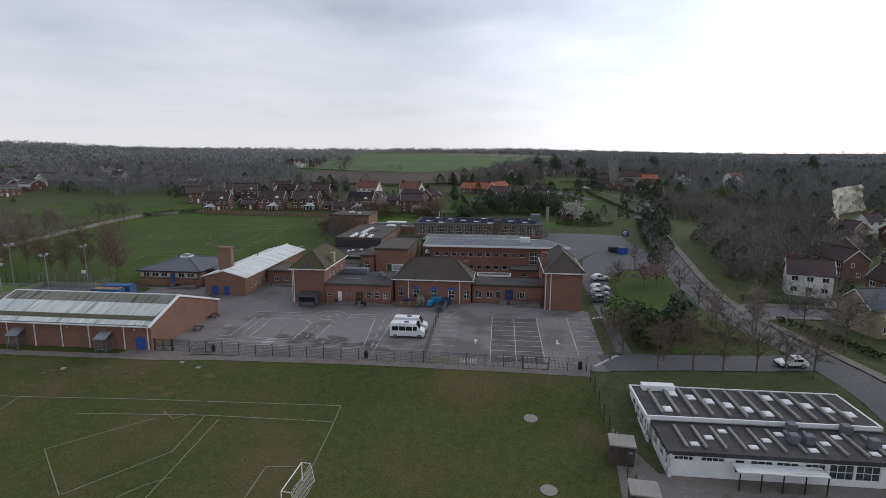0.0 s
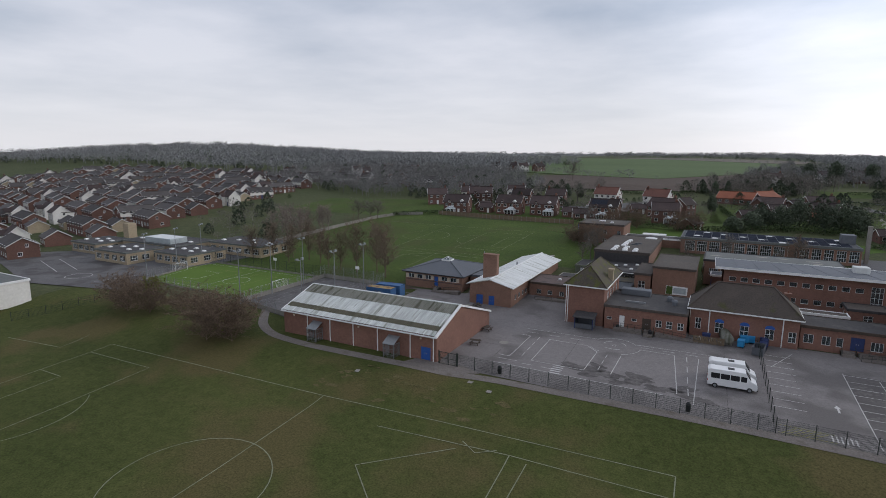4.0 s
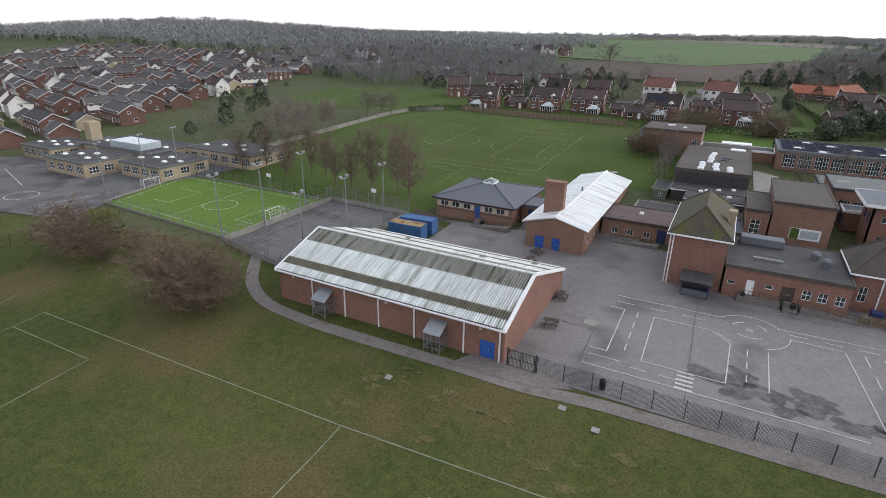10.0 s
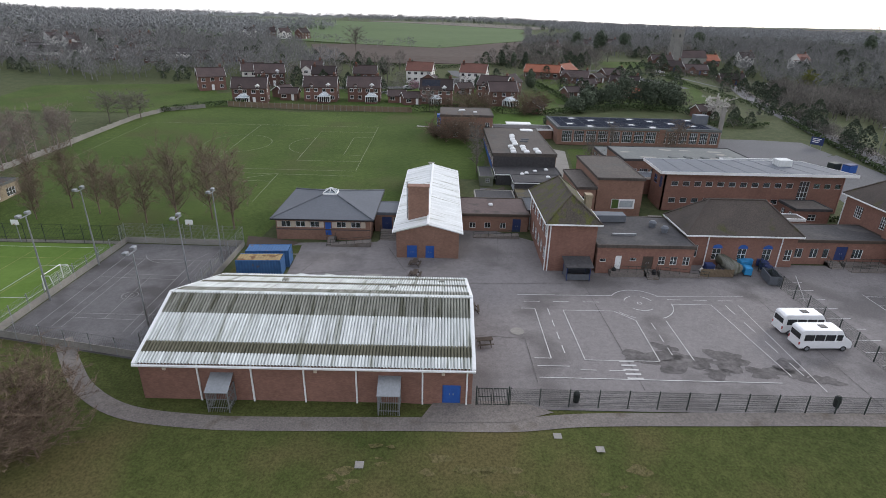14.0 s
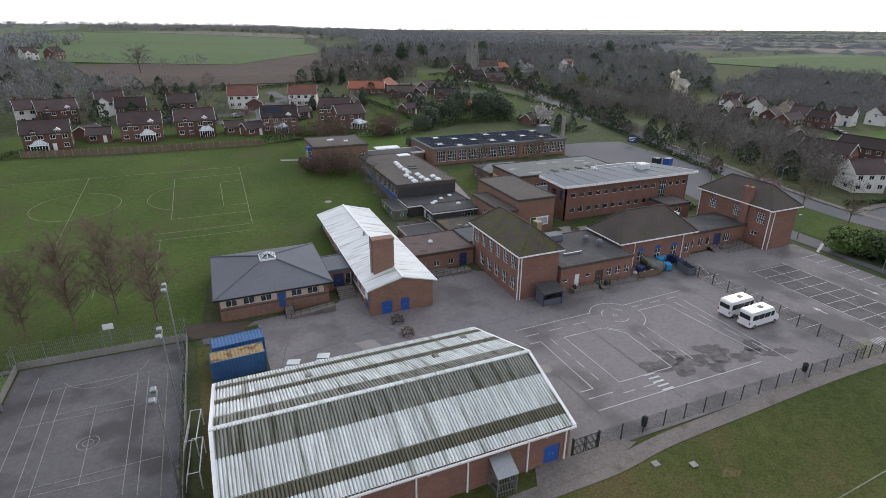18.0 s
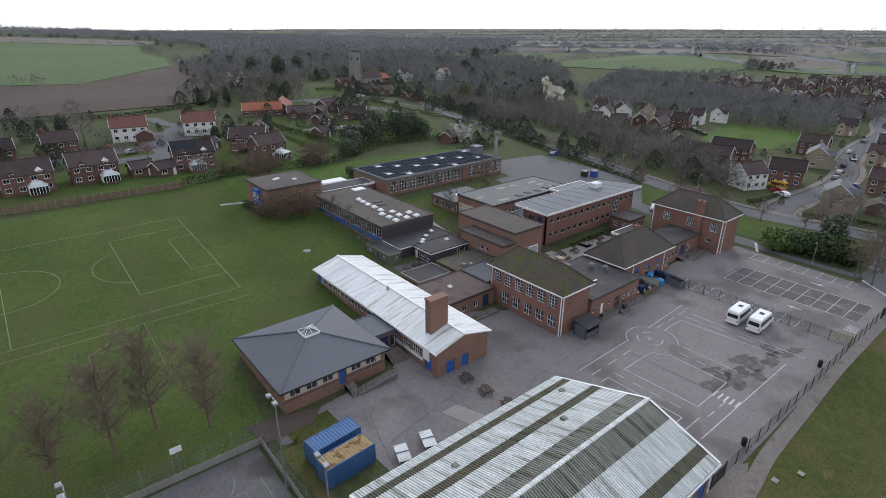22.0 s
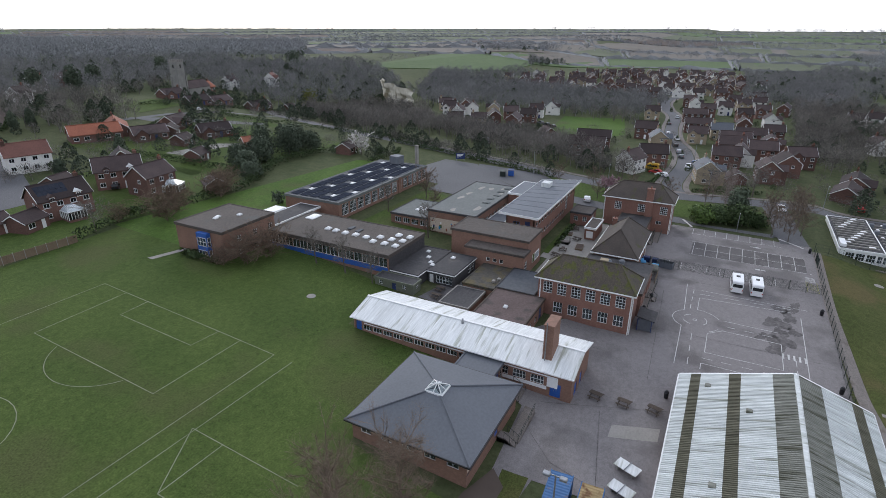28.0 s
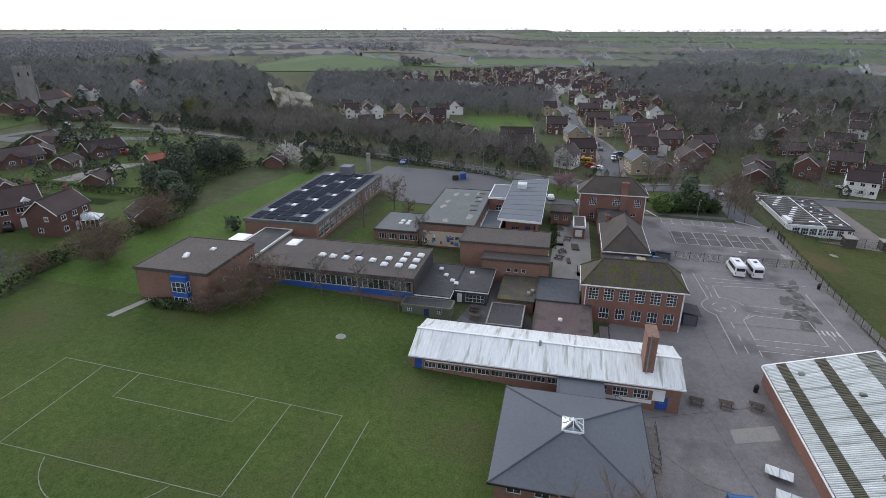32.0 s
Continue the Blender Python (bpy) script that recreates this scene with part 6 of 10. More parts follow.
mesh_fence([(-49.0, 76.5), (6.3, 75.9)], 2.0, 2.75, "dark green weldmesh fence along the playground", wires=30, rails=9)
mesh_fence([(10.2, 75.9), (15.6, 75.7)], 2.0, 2.75, "dark green weldmesh fence beside the gate")
mesh_fence([(-8.5, 76.2), (-9.0, 107.5)], 2.0, 2.75, "dark green weldmesh fence between playground and car park", wires=30, rails=9)
mesh_fence([(15.6, 75.7), (17.2, 46), (17.6, 20)], 2.4, 2.75, "tall wire fence along the field edge")
mesh_fence([(-86.4, 82.6), (-86.4, 113.0), (-104.9, 113.4), (-104.9, 112)], 3.2, 3.0, "tall court fence with grey boards", STEEL, STEEL, 16, 7, board=0.95)
mesh_fence([(-104.9, 112), (-104.9, 86.4), (-86.4, 82.6)], 2.2, 3.0, "court fence with pale kick boards", STEEL, STEEL, 14, 5, board=0.95)
mesh_fence([(-105.2, 112.9), (-147.2, 112.9)], 3.0, 3.0, "green fence behind the turf pitch", DARKSTEEL, DARKSTEEL, 14, 5, board=0.4)
mesh_fence([(-147.4, 112.9), (-142, 89.6), (-105.2, 87.6)], 2.2, 3.0, "grey fence round the turf pitch", STEEL, STEEL, 12, 5, board=0.4)
mesh_fence([(-140, 60), (-131, 74.5), (-128, 84)], 1.8, 2.75, "dark railings by the footpath")

for gx0, gx1, gy0 in ((-52.1, -49.2, 76.5), (6.4, 10.1, 75.8)):
    g = thing("metal_gate", ((gx0 + gx1) / 2, gy0, gz((gx0 + gx1) / 2, gy0)), "pair of dark green steel gates, closed", "gate")
    w = gx1 - gx0
    for s in (0, 1):
        bm = bmesh.new()
        a, b = -w / 2 + s * w / 2 + 0.05, -w / 2 + (s + 1) * w / 2 - 0.05
        box(bm, a, -0.03, 0.1, a + 0.07, 0.03, 2.0); box(bm, b - 0.07, -0.03, 0.1, b, 0.03, 2.0)
        for z in (0.1, 1.0, 1.94):
            box(bm, a + 0.07, -0.025, z, b - 0.07, 0.025, z + 0.06)
        lf = part("gate_leaf", bm, DARKSTEEL, g)
        for i in range(1, 9):
            x = a + (b - a) * i / 9
            part("bar", boxed(x - 0.015, -0.015, 0.16, x + 0.015, 0.015, 1.94), DARKSTEEL, lf)
    for x in (-w / 2 - 0.06, w / 2 + 0.06):
        part("post", boxed(x - 0.06, -0.06, 0, x + 0.06, 0.06, 2.2), DARKSTEEL, g)

# low concrete wall along the west edge of the north field
cw = thing("panel_fence", (0, 0, 0), "pale concrete panel fence along the field", "fence")
pts = strip_points([(-150, 134), (-147.5, 160), (-146, 196), (-143, 207), (-133, 214)], step=2.6)
for (x0, y0), (x1, y1) in zip(pts, pts[1:]):
    z = min(gz(x0, y0), gz(x1, y1))
    a = math.degrees(math.atan2(y1 - y0, x1 - x0))
    p = finish("panel", boxed(0.06, -0.04, 0, math.hypot(x1 - x0, y1 - y0) - 0.06, 0.04, 1.3), CONCRETE, cw)
    p.matrix_basis = pose(x0, y0, z, 0, 0, a)
    p = finish("post", boxed(-0.07, -0.07, 0, 0.07, 0.07, 1.45), CONCRETE, cw)
    p.matrix_basis = pose(x0, y0, z)


# ---------------- floodlights, goals, boards ----------------
def floodlight(x, y, h, aim):
    t = thing("floodlight", (x, y, gz(x, y)), "tall galvanised floodlight column with two lamps", "floodlight", "floodlights round the pitches", turn=aim)
    part("base_plate", boxed(-0.25, -0.25, 0, 0.25, 0.25, 0.06), STEEL, t)
    part("column", rod(bmesh.new(), (0, 0, 0.05), (0, 0, h), 0.13, 0.07, 8), STEEL, t)
    arm = part("crossarm", boxed(-0.9, -0.05, h - 0.1, 0.9, 0.05, h), STEEL, t)
    for s in (-0.75, 0.75):
        bm = boxed(s - 0.32, 0.02, h - 0.02, s + 0.32, 0.5, h + 0.3, bevel=0.06)
        part("lamp_head", bm, STEEL, arm)
    return t


for x, y, a in ((-86.75, 105.3, 90), (-86.7, 95.0, 90), (-86.6, 84.9, 90), (-104.3, 105.0, 90), (-104.2, 94.6, 90), (-104.2, 85.6, 90), (-147, 110.5, -60), (-143, 91, -60), (-145, 101, -60)):
    floodlight(x, y, 11.2, a)


def goal(x, y, turn, w=3.6, h=2.0):
    t = thing("goal", (x, y, gz(x, y) + 0.08), "white football goal frame", "goal", turn=turn)
    part("post", rod(bmesh.new(), (-w / 2, 0, 0), (-w / 2, 0, h), 0.06), WHITE, t)
    part("post", rod(bmesh.new(), (w / 2, 0, 0), (w / 2, 0, h), 0.06), WHITE, t)
    part("crossbar", rod(bmesh.new(), (-w / 2, 0, h), (w / 2, 0, h), 0.06), WHITE, t)
    for s in (-w / 2, w / 2):
        part("stay", rod(rod(bmesh.new(), (s, 0, h), (s, 1.0, h), 0.035), (s, 1.0, h), (s, 1.4, 0), 0.035), WHITE, t)
    bm = bmesh.new()
    for i in range(int(w / 0.25) + 1):
        rod(bm, (-w / 2 + 0.25 * i, 1.4, 0), (-w / 2 + 0.25 * i, 1.0, h), 0.012, n=3)
    for j in range(9):
        rod(bm, (-w / 2, 1.4 - 0.05 * j, h * j / 8), (w / 2, 1.4 - 0.05 * j, h * j / 8), 0.012, n=3)
    part("net", bm, WHITE, t)


goal(-106.6, 99, -90, 3.6)
goal(-144, 101.5, 90, 3.6)
goal(-17.9, 47.3, -92, 5.0, 2.2)
goal(-84.9, 92.4, 84, 4.6, 2.0)
goal(-84.7, 88.0, 86, 4.6, 2.0)
for x, y, a in ((-95, 114.2, 180), (-121, 112.8, 180)):
    t = thing("basketball_hoop", (x, y, gz(x, y)), "white basketball backboard on a post", "basketball hoop", turn=a)
    part("pole", rod(bmesh.new(), (0, 0, 0), (0, 0, 3.6), 0.08), STEEL, t)
    part("backboard", boxed(-0.6, 0.1, 2.9, 0.6, 0.16, 3.7, bevel=0.02), WHITE, t)
    part("ring", rod(bmesh.new(), (0, 0.17, 3.05), (0, 0.6, 3.05), 0.04), TILE_R, t)


# ---------------- yard furniture ----------------
def container(x, y, turn, side, top):
    t = thing("shipping_container", (x, y, gz(x, y) + 0.1), "blue corrugated shipping container", "container", "containers", turn=turn)
    L_, W_, H_ = 6.06, 2.44, 2.59
    for s in (-1, 1):
        v, f, n = [], [], 60
        for i in range(n + 1):
            xx = -L_ / 2 + 0.1 + (L_ - 0.2) * i / n
            d = 0.035 if i % 4 in (0, 1) else 0.0
            yy = s * (W_ / 2 - 0.04 + d)
            v += [(xx, yy, 0.15), (xx, yy, H_ - 0.1)]
            if i:
                f.append((2 * i - 2, 2 * i, 2 * i + 1, 2 * i - 1))
        raw("side_panel", v, f, side, t)
    v, f, n = [], [], 60
    for i in range(n + 1):
        xx = -L_ / 2 + 0.1 + (L_ - 0.2) * i / n
        d = 0.03 if i % 4 in (0, 1) else 0.0
        v += [(xx, -W_ / 2 + 0.05, H_ - 0.05 + d), (xx, W_ / 2 - 0.05, H_ - 0.05 + d)]
        if i:
            f.append((2 * i - 2, 2 * i, 2 * i + 1, 2 * i - 1))
    raw("roof_panel", v, f, top, t)
    for s in (-1, 1):
        part("door" if s < 0 else "end_panel", boxed(s * (L_ / 2 - 0.05) - 0.04, -W_ / 2 + 0.1, 0.15, s * (L_ / 2 - 0.05) + 0.04, W_ / 2 - 0.1, H_ - 0.1, bevel=0.01), side, t)
        for yy in (-W_ / 2, W_ / 2 - 0.12):
            part("corner_post", boxed(s * L_ / 2 - (0.12 if s > 0 else 0), yy, 0, s * L_ / 2 + (0 if s > 0 else 0.12), yy + 0.12, H_), side, t)
    for yy in (-W_ / 2, W_ / 2 - 0.1):
        for zz in (0, H_ - 0.12):
            part("side_rail", boxed(-L_ / 2 + 0.12, yy, zz, L_ / 2 - 0.12, yy + 0.1, zz + 0.12), side, t)
    for yy in (-0.6, -0.2, 0.2, 0.6):
        part("lock_rod", rod(bmesh.new(), (-L_ / 2 - 0.03, yy, 0.2), (-L_ / 2 - 0.03, yy, H_ - 0.15), 0.025), STEEL, t)


container(-80.6, 103.2, 3, CBLUE, RUST)
container(-80.4, 106.5, 4, CBLUE, CBLUE)


def table_tennis(x, y, turn):
    t = thing("table_tennis_table", (x, y, gz(x, y) + 0.06), "pale concrete outdoor table tennis table", "table", "table tennis tables", turn=turn)
    part("tabletop", boxed(-1.37, -0.76, 0.68, 1.37, 0.76, 0.76, bevel=0.02), WHITEROOF, t)
    part("net", boxed(-0.02, -0.8, 0.76, 0.02, 0.8, 0.92), STEEL, t)
    for s in (-0.9, 0.9):
        part("leg", boxed(s - 0.12, -0.5, 0, s + 0.12, 0.5, 0.68, bevel=0.02), CONCRETE, t)


table_tennis(-74.8, 100.8, 70)
table_tennis(-71.2, 100.8, 70)


def picnic(x, y, turn):
    t = thing("picnic_table", (x, y, gz(x, y) + 0.06), "dark wooden picnic table with attached benches", "picnic table", "picnic tables", turn=turn)
    for i in range(5):
        part("table_board", boxed(-0.9, -0.36 + 0.15 * i, 0.72, 0.9, -0.23 + 0.15 * i, 0.76), DARKWOOD, t)
    for s in (-1, 1):
        part("bench_board", boxed(-0.9, s * 0.72 - 0.13, 0.42, 0.9, s * 0.72 + 0.13, 0.46), DARKWOOD, t)
        part("leg", rod(rod(bmesh.new(), (s * 0.6, -0.75, 0), (s * 0.6, -0.25, 0.72), 0.05, n=4), (s * 0.6, 0.75, 0), (s * 0.6, 0.25, 0.72), 0.05, n=4), DARKWOOD, t)
        part("crossbar", boxed(s * 0.6 - 0.04, -0.8, 0.36, s * 0.6 + 0.04, 0.8, 0.42), DARKWOOD, t)


for x, y, a in ((-59.5, 107.1, 80), (-59.3, 103.4, 80), (-58.9, 99.6, 75), (-51.7, 94.0, 90), (-50.7, 86.6, 10), (-43.6, 139.8, 80), (-46.4, 139.2, 85), (11.6, 127.2, 20), (2.4, 126.6, 15), (-4.0, 124.6, 75), (-12.1, 125.6, 10), (-15.8, 126.2, 70), (7.4, 125.4, 0)):
    picnic(x, y, a)


def litter_bin(x, y):
    t = thing("litter_bin", (x, y, gz(x, y) + 0.06), "black round litter bin with a domed hood", "bin", "litter bins")
    part("body", rod(bmesh.new(), (0, 0, 0), (0, 0, 0.85), 0.27, 0.32, 12), BLACK, t)
    part("hood", rod(bmesh.new(), (0, 0, 0.95), (0, 0, 1.2), 0.33, 0.14, 12), BLACK, t)
    for a in (0, 2.1, 4.2):
        part("strut", rod(bmesh.new(), (0.28 * math.cos(a), 0.28 * math.sin(a), 0.84), (0.28 * math.cos(a), 0.28 * math.sin(a), 0.97), 0.03, n=4), BLACK, t)


for x, y in ((-42.6, 77.2), (-17.7, 77.3), (-25.4, 104.8), (14.8, 76.6), (-55.0, 98.6), (-31.0, 105.3)):
    litter_bin(x, y)

# shelter by the west block
t = thing("shelter", (-36.6, 104.2, gz(-36.6, 104.2) + 0.06), "small blue-grey timber shelter with felt roof", "shelter")
for sx in (-1.6, 1.6):
    for sy in (-1.1, 1.1):
        part("post", boxed(sx - 0.06, sy - 0.06, 0, sx + 0.06, sy + 0.06, 2.2), NAVY, t)
part("side_panel", boxed(-1.6, -1.08, 0.1, 1.6, -1.02, 1.0), SLATE, t)
part("side_panel", boxed(-1.63, -1.0, 0.1, -1.57, 1.0, 2.1), SLATE, t)
part("side_panel", boxed(1.57, -1.0, 0.1, 1.63, 1.0, 2.1), SLATE, t)
part("back_panel", boxed(-1.5, 1.05, 0.1, 1.5, 1.12, 2.1), SLATE, t)
v = [(-1.95, -1.6, 2.15), (1.95, -1.6, 2.15), (1.95, 1.35, 2.6), (-1.95, 1.35, 2.6)]
v += [(a, b, c + 0.1) for a, b, c in v]
raw("roof", v, [(3, 2, 1, 0), (4, 5, 6, 7), (0, 1, 5, 4), (1, 2, 6, 5), (2, 3, 7, 6), (3, 0, 4, 7)], FELT, t)


# steps, ramps and rails
def steps(x, y, turn, width, n, label="concrete steps with metal handrails"):
    t = thing("steps", (x, y, gz(x, y)), label, "steps", turn=turn)
    for i in range(n):
        part("step", boxed(-width / 2, 0.3 * i, 0, width / 2, 0.3 * n + 0.9, 0.17 * (i + 1), bevel=0.01), PATHMAT, t)
    for s in (-width / 2, width / 2):
        r = part("handrail", rod(bmesh.new(), (s, 0, 0.95), (s, 0.3 * n, 0.95 + 0.17 * n), 0.03), DARKSTEEL, t)
        for i in range(3):
            part("baluster", rod(bmesh.new(), (s, 0.3 * n * i / 2, 0.0), (s, 0.3 * n * i / 2, 0.95 + 0.17 * n * i / 2), 0.025), DARKSTEEL, r)
    return t


def ramp(x0, x1, y, z0, z1, depth=1.4):
    t = thing("ramp", (x0, y, gz(x0, y)), "long access ramp with dark metal railings", "ramp")
    L_ = x1 - x0
    v = [(0, 0, 0), (L_, 0, 0), (L_, depth, 0), (0, depth, 0), (0, 0, z0), (L_, 0, z1), (L_, depth, z1), (0, depth, z0)]
    raw("slab", v, [(3, 2, 1, 0), (4, 5, 6, 7), (0, 1, 5, 4), (1, 2, 6, 5), (2, 3, 7, 6), (3, 0, 4, 7)], PATHMAT, t)
    n = max(2, int(abs(L_) / 1.2))
    for h in (0.5, 0.95):
        part("handrail", rod(bmesh.new(), (0, 0.06, z0 + h), (L_, 0.06, z1 + h), 0.03), DARKSTEEL, t)
    for i in range(n + 1):
        part("baluster", rod(bmesh.new(), (L_ * i / n, 0.06, 0), (L_ * i / n, 0.06, z0 + (z1 - z0) * i / n + 0.95), 0.025), DARKSTEEL, t)


steps(-25.7, 103.9, 0, 1.6, 5)
ramp(-24.6, -17.6, 104.7, 0.75, 0.1)
ramp(-31.6, -26.8, 104.7, 0.75, 0.75)
steps(3.6, 108.8, 0, 1.8, 4)
ramp(5.0, 11.2, 109.3, 0.6, 0.6)
ramp(5.0, 11.2, 107.7, 0.1, 0.6)
steps(-64.3, 116.0, 0, 2.6, 6, "broad concrete steps between pavilion and dining hall")
ramp(-73.0, -66.8, 113.3, 0.3, 0.9)
steps(-73.1, 113.4, 0, 1.2, 5, "small concrete door steps at the pavilion")
ramp(-50.5, -43, 117.6, 0.2, 0.6)
steps(-20.5, 121.5, 90, 2.0, 6)
steps(-6, 126.5, 90, 2.0, 4)

# bin store beside the main hall
def wheelie(x, y, a, m, label):
    t = thing("wheelie_bin", (x, y, gz(x, y) + 0.06), label, "bin", "wheeled bins", turn=a)
    part("body", boxed(-0.62, -0.5, 0.18, 0.62, 0.5, 1.15, bevel=0.06), m, t)
    part("lid", boxed(-0.66, -0.54, 1.15, 0.66, 0.54, 1.32, bevel=0.08), m, t)
    for sx in (-0.5, 0.5):
        part("wheel", rod(bmesh.new(), (sx - 0.04, -0.4, 0.1), (sx + 0.04, -0.4, 0.1), 0.1, n=10), BLACK, t)


TURQ = shade("turquoise_plastic", (0.02, 0.20, 0.42), (0.03, 0.25, 0.50), 0.5, 0.4, 3.0, 0.02)
for x, y, a in ((-10.9, 108.6, 10), (-11.4, 106.2, 80), (-9.9, 109.2, 0)):
    wheelie(x, y, a, TURQ, "turquoise blue wheeled waste bin with lid")
for x, y, a in ((-8.2, 106.5, 85), (-7.9, 108.2, 80), (-8.0, 109.6, 85), (-16.6, 107.0, 0)):
    wheelie(x, y, a, NAVY, "dark blue wheeled waste bin")
t = thing("skip", (-8.9, 104.4, gz(-8.9, 104.4) + 0.06), "dark steel waste skip, open at the top", "skip", turn=80)
bm = bmesh.new()
for a, b, c, d in ((-1.6, -0.8, 1.6, -0.72), (-1.6, 0.72, 1.6, 0.8), (-1.6, -0.72, -1.52, 0.72), (1.52, -0.72, 1.6, 0.72)):
    box(bm, a, b, 0.1, c, d, 1.3)
box(bm, -1.6, -0.8, 0.05, 1.6, 0.8, 0.1)
part("body", bm, SLATE, t)
t = thing("storage_tank", (-13.6, 107.4, gz(-13.6, 107.4) + 0.06), "pale lichened cylindrical storage tank on cradles", "tank", turn=100)
bm = rod(bmesh.new(), (-1.9, 0, 1.15), (1.9, 0, 1.15), 0.85, n=18)
rod(bm, (1.9, 0, 1.15), (2.1, 0, 1.15), 0.85, 0.5, 18); rod(bm, (-2.1, 0, 1.15), (-1.9, 0, 1.15), 0.5, 0.85, 18)
part("drum", bm, ASB_GREY, t)
for s in (-1.2, 1.2):
    part("cradle", boxed(s - 0.15, -0.7, 0, s + 0.15, 0.7, 0.5), CONCRETE, t)
bf = thing("timber_screen", (-16.2, 105.2, gz(-16, 105) + 0.06), "low weathered timber screen round the bins", "fence")
for i in range(24):
    part("board", boxed(-2.4 + 0.2 * i, -0.03, 0.05, -2.23 + 0.2 * i, 0.03, 1.2 + 0.04 * (i % 3)), WOOD, bf)
random.seed(2)
for i in range(7):
    x, y = -17.6 + 0.55 * i, 106.6 + random.uniform(-0.4, 0.4)
    t = thing("waste_sack", (x, y, gz(x, y) + 0.06), "tied waste sack lying against the wall", "sack", "waste sacks", turn=random.uniform(0, 180))
    bm = bmesh.new()
    bmesh.ops.create_icosphere(bm, subdivisions=2, radius=0.38)
    for q in bm.verts:
        q.co *= 1 + 0.22 * noise.noise(q.co * 4 + Vector((i, 0, 0)))
        q.co.z = q.co.z * 0.75 + 0.26
    part("bag", bm, (RENDER, BLACK, NAVY)[i % 3], t)
    part("knot", rod(bmesh.new(), (0, 0, 0.5), (0.03, 0, 0.64), 0.05, 0.09, 6), (RENDER, BLACK, NAVY)[i % 3], t)


# ---------------- vehicles ----------------
def vehicle(kind, L_, W_, H_, hood, paint):
    """A parked vehicle from its outline: bodyshell, glasshouse windows, wheels with rims, lamps."""
    t = new(kind)
    van = hood < 1.2
    r = 0.34
    prof = [(-L_ / 2, 0.35), (-L_ / 2, H_ * (0.93 if van else 0.62)), (-L_ / 2 + 0.25, H_ if van else H_ * 0.68)]
    if van:
        prof += [(L_ / 2 - hood - 0.75, H_), (L_ / 2 - hood - 0.1, H_ * 0.62), (L_ / 2 - 0.15, H_ * 0.48), (L_ / 2, H_ * 0.36), (L_ / 2, 0.35)]
    else:
        prof += [(-L_ / 2 + 0.6, H_ * 0.95), (-L_ / 2 + 1.1, H_), (L_ / 2 - hood - 1.0, H_), (L_ / 2 - hood, H_ * 0.64), (L_ / 2 - 0.2, H_ * 0.54), (L_ / 2, H_ * 0.42), (L_ / 2, 0.35)]
    bm = bmesh.new()
    sides = []
    for s in (-1, 1):
        ring = []
        for x, z in prof:
            tuck = 0.10 if z > H_ * 0.7 else 0.0
            ring.append(bm.verts.new((x, s * (W_ / 2 - tuck), z)))
        sides.append(ring)
    n = len(prof)
    for i in range(n):
        bm.faces.new((sides[0][i], sides[0][(i + 1) % n], sides[1][(i + 1) % n], sides[1][i]))
    bm.faces.new(sides[0][::-1]); bm.faces.new(sides[1])
    bmesh.ops.recalc_face_normals(bm, faces=bm.faces[:])
    bmesh.ops.bevel(bm, geom=bm.edges[:], offset=0.05, segments=2, affect="EDGES")
    body = part("body", bm, paint, t)
    glassy = DARKGLASS
    if van:
        wins = [(-L_ / 2 + 0.4 + i * (L_ - hood - 1.7) / 3, -L_ / 2 + 0.3 + (i + 1) * (L_ - hood - 1.7) / 3) for i in range(3)] + [(L_ / 2 - hood - 1.25, L_ / 2 - hood - 0.55)]
        z0, z1 = H_ * 0.52, H_ * 0.80
    else:
        wins = [(-L_ / 2 + 1.0, -L_ / 2 + 1.9), (-L_ / 2 + 2.0, L_ / 2 - hood - 0.75)]
        z0, z1 = H_ * 0.66, H_ * 0.92
    for s in (-1, 1):
        for a, b in wins:
            part("side_window", boxed(a, s * (W_ / 2 - 0.05) - 0.06, z0, b, s * (W_ / 2 - 0.05) + 0.062, z1, bevel=0.02), glassy, t)
        for wx in (-L_ / 2 + 0.95, L_ / 2 - 0.9):
            tyre = part("tyre", rod(bmesh.new(), (wx, s * (W_ / 2 - 0.2), r), (wx, s * (W_ / 2 + 0.02), r), r, n=16), BLACK, t)
            part("rim", rod(bmesh.new(), (wx, s * (W_ / 2 + 0.0), r), (wx, s * (W_ / 2 + 0.035), r), r * 0.62, n=12), STEEL, tyre)
        part("headlight", boxed(L_ / 2 - 0.12, s * (W_ / 2 - 0.32) - 0.15, H_ * 0.36 - 0.08, L_ / 2 + 0.02, s * (W_ / 2 - 0.32) + 0.15, H_ * 0.36 + 0.08, bevel=0.02), GLASS, t)
        part("tail_light", boxed(-L_ / 2 - 0.02, s * (W_ / 2 - 0.15) - 0.08, 0.8, -L_ / 2 + 0.05, s * (W_ / 2 - 0.15) + 0.08, 1.15, bevel=0.01), REDLAMP, t)
    xa, za, xb, zb = (L_ / 2 - hood - 0.72, H_ * 0.965, L_ / 2 - hood - 0.12, H_ * 0.65) if van else (L_ / 2 - hood - 0.93, H_ * 0.97, L_ / 2 - hood - 0.08, H_ * 0.68)
    w = W_ / 2 - 0.22
    v = [(xa, -w, za), (xa, w, za), (xb, w + 0.08, zb), (xb, -w - 0.08, zb)]
    v += [(a + 0.05, b, c + 0.05) for a, b, c in v]
    raw("windscreen", v, [(3, 2, 1, 0), (4, 5, 6, 7), (0, 1, 5, 4), (1, 2, 6, 5), (2, 3, 7, 6), (3, 0, 4, 7)], glassy, t)
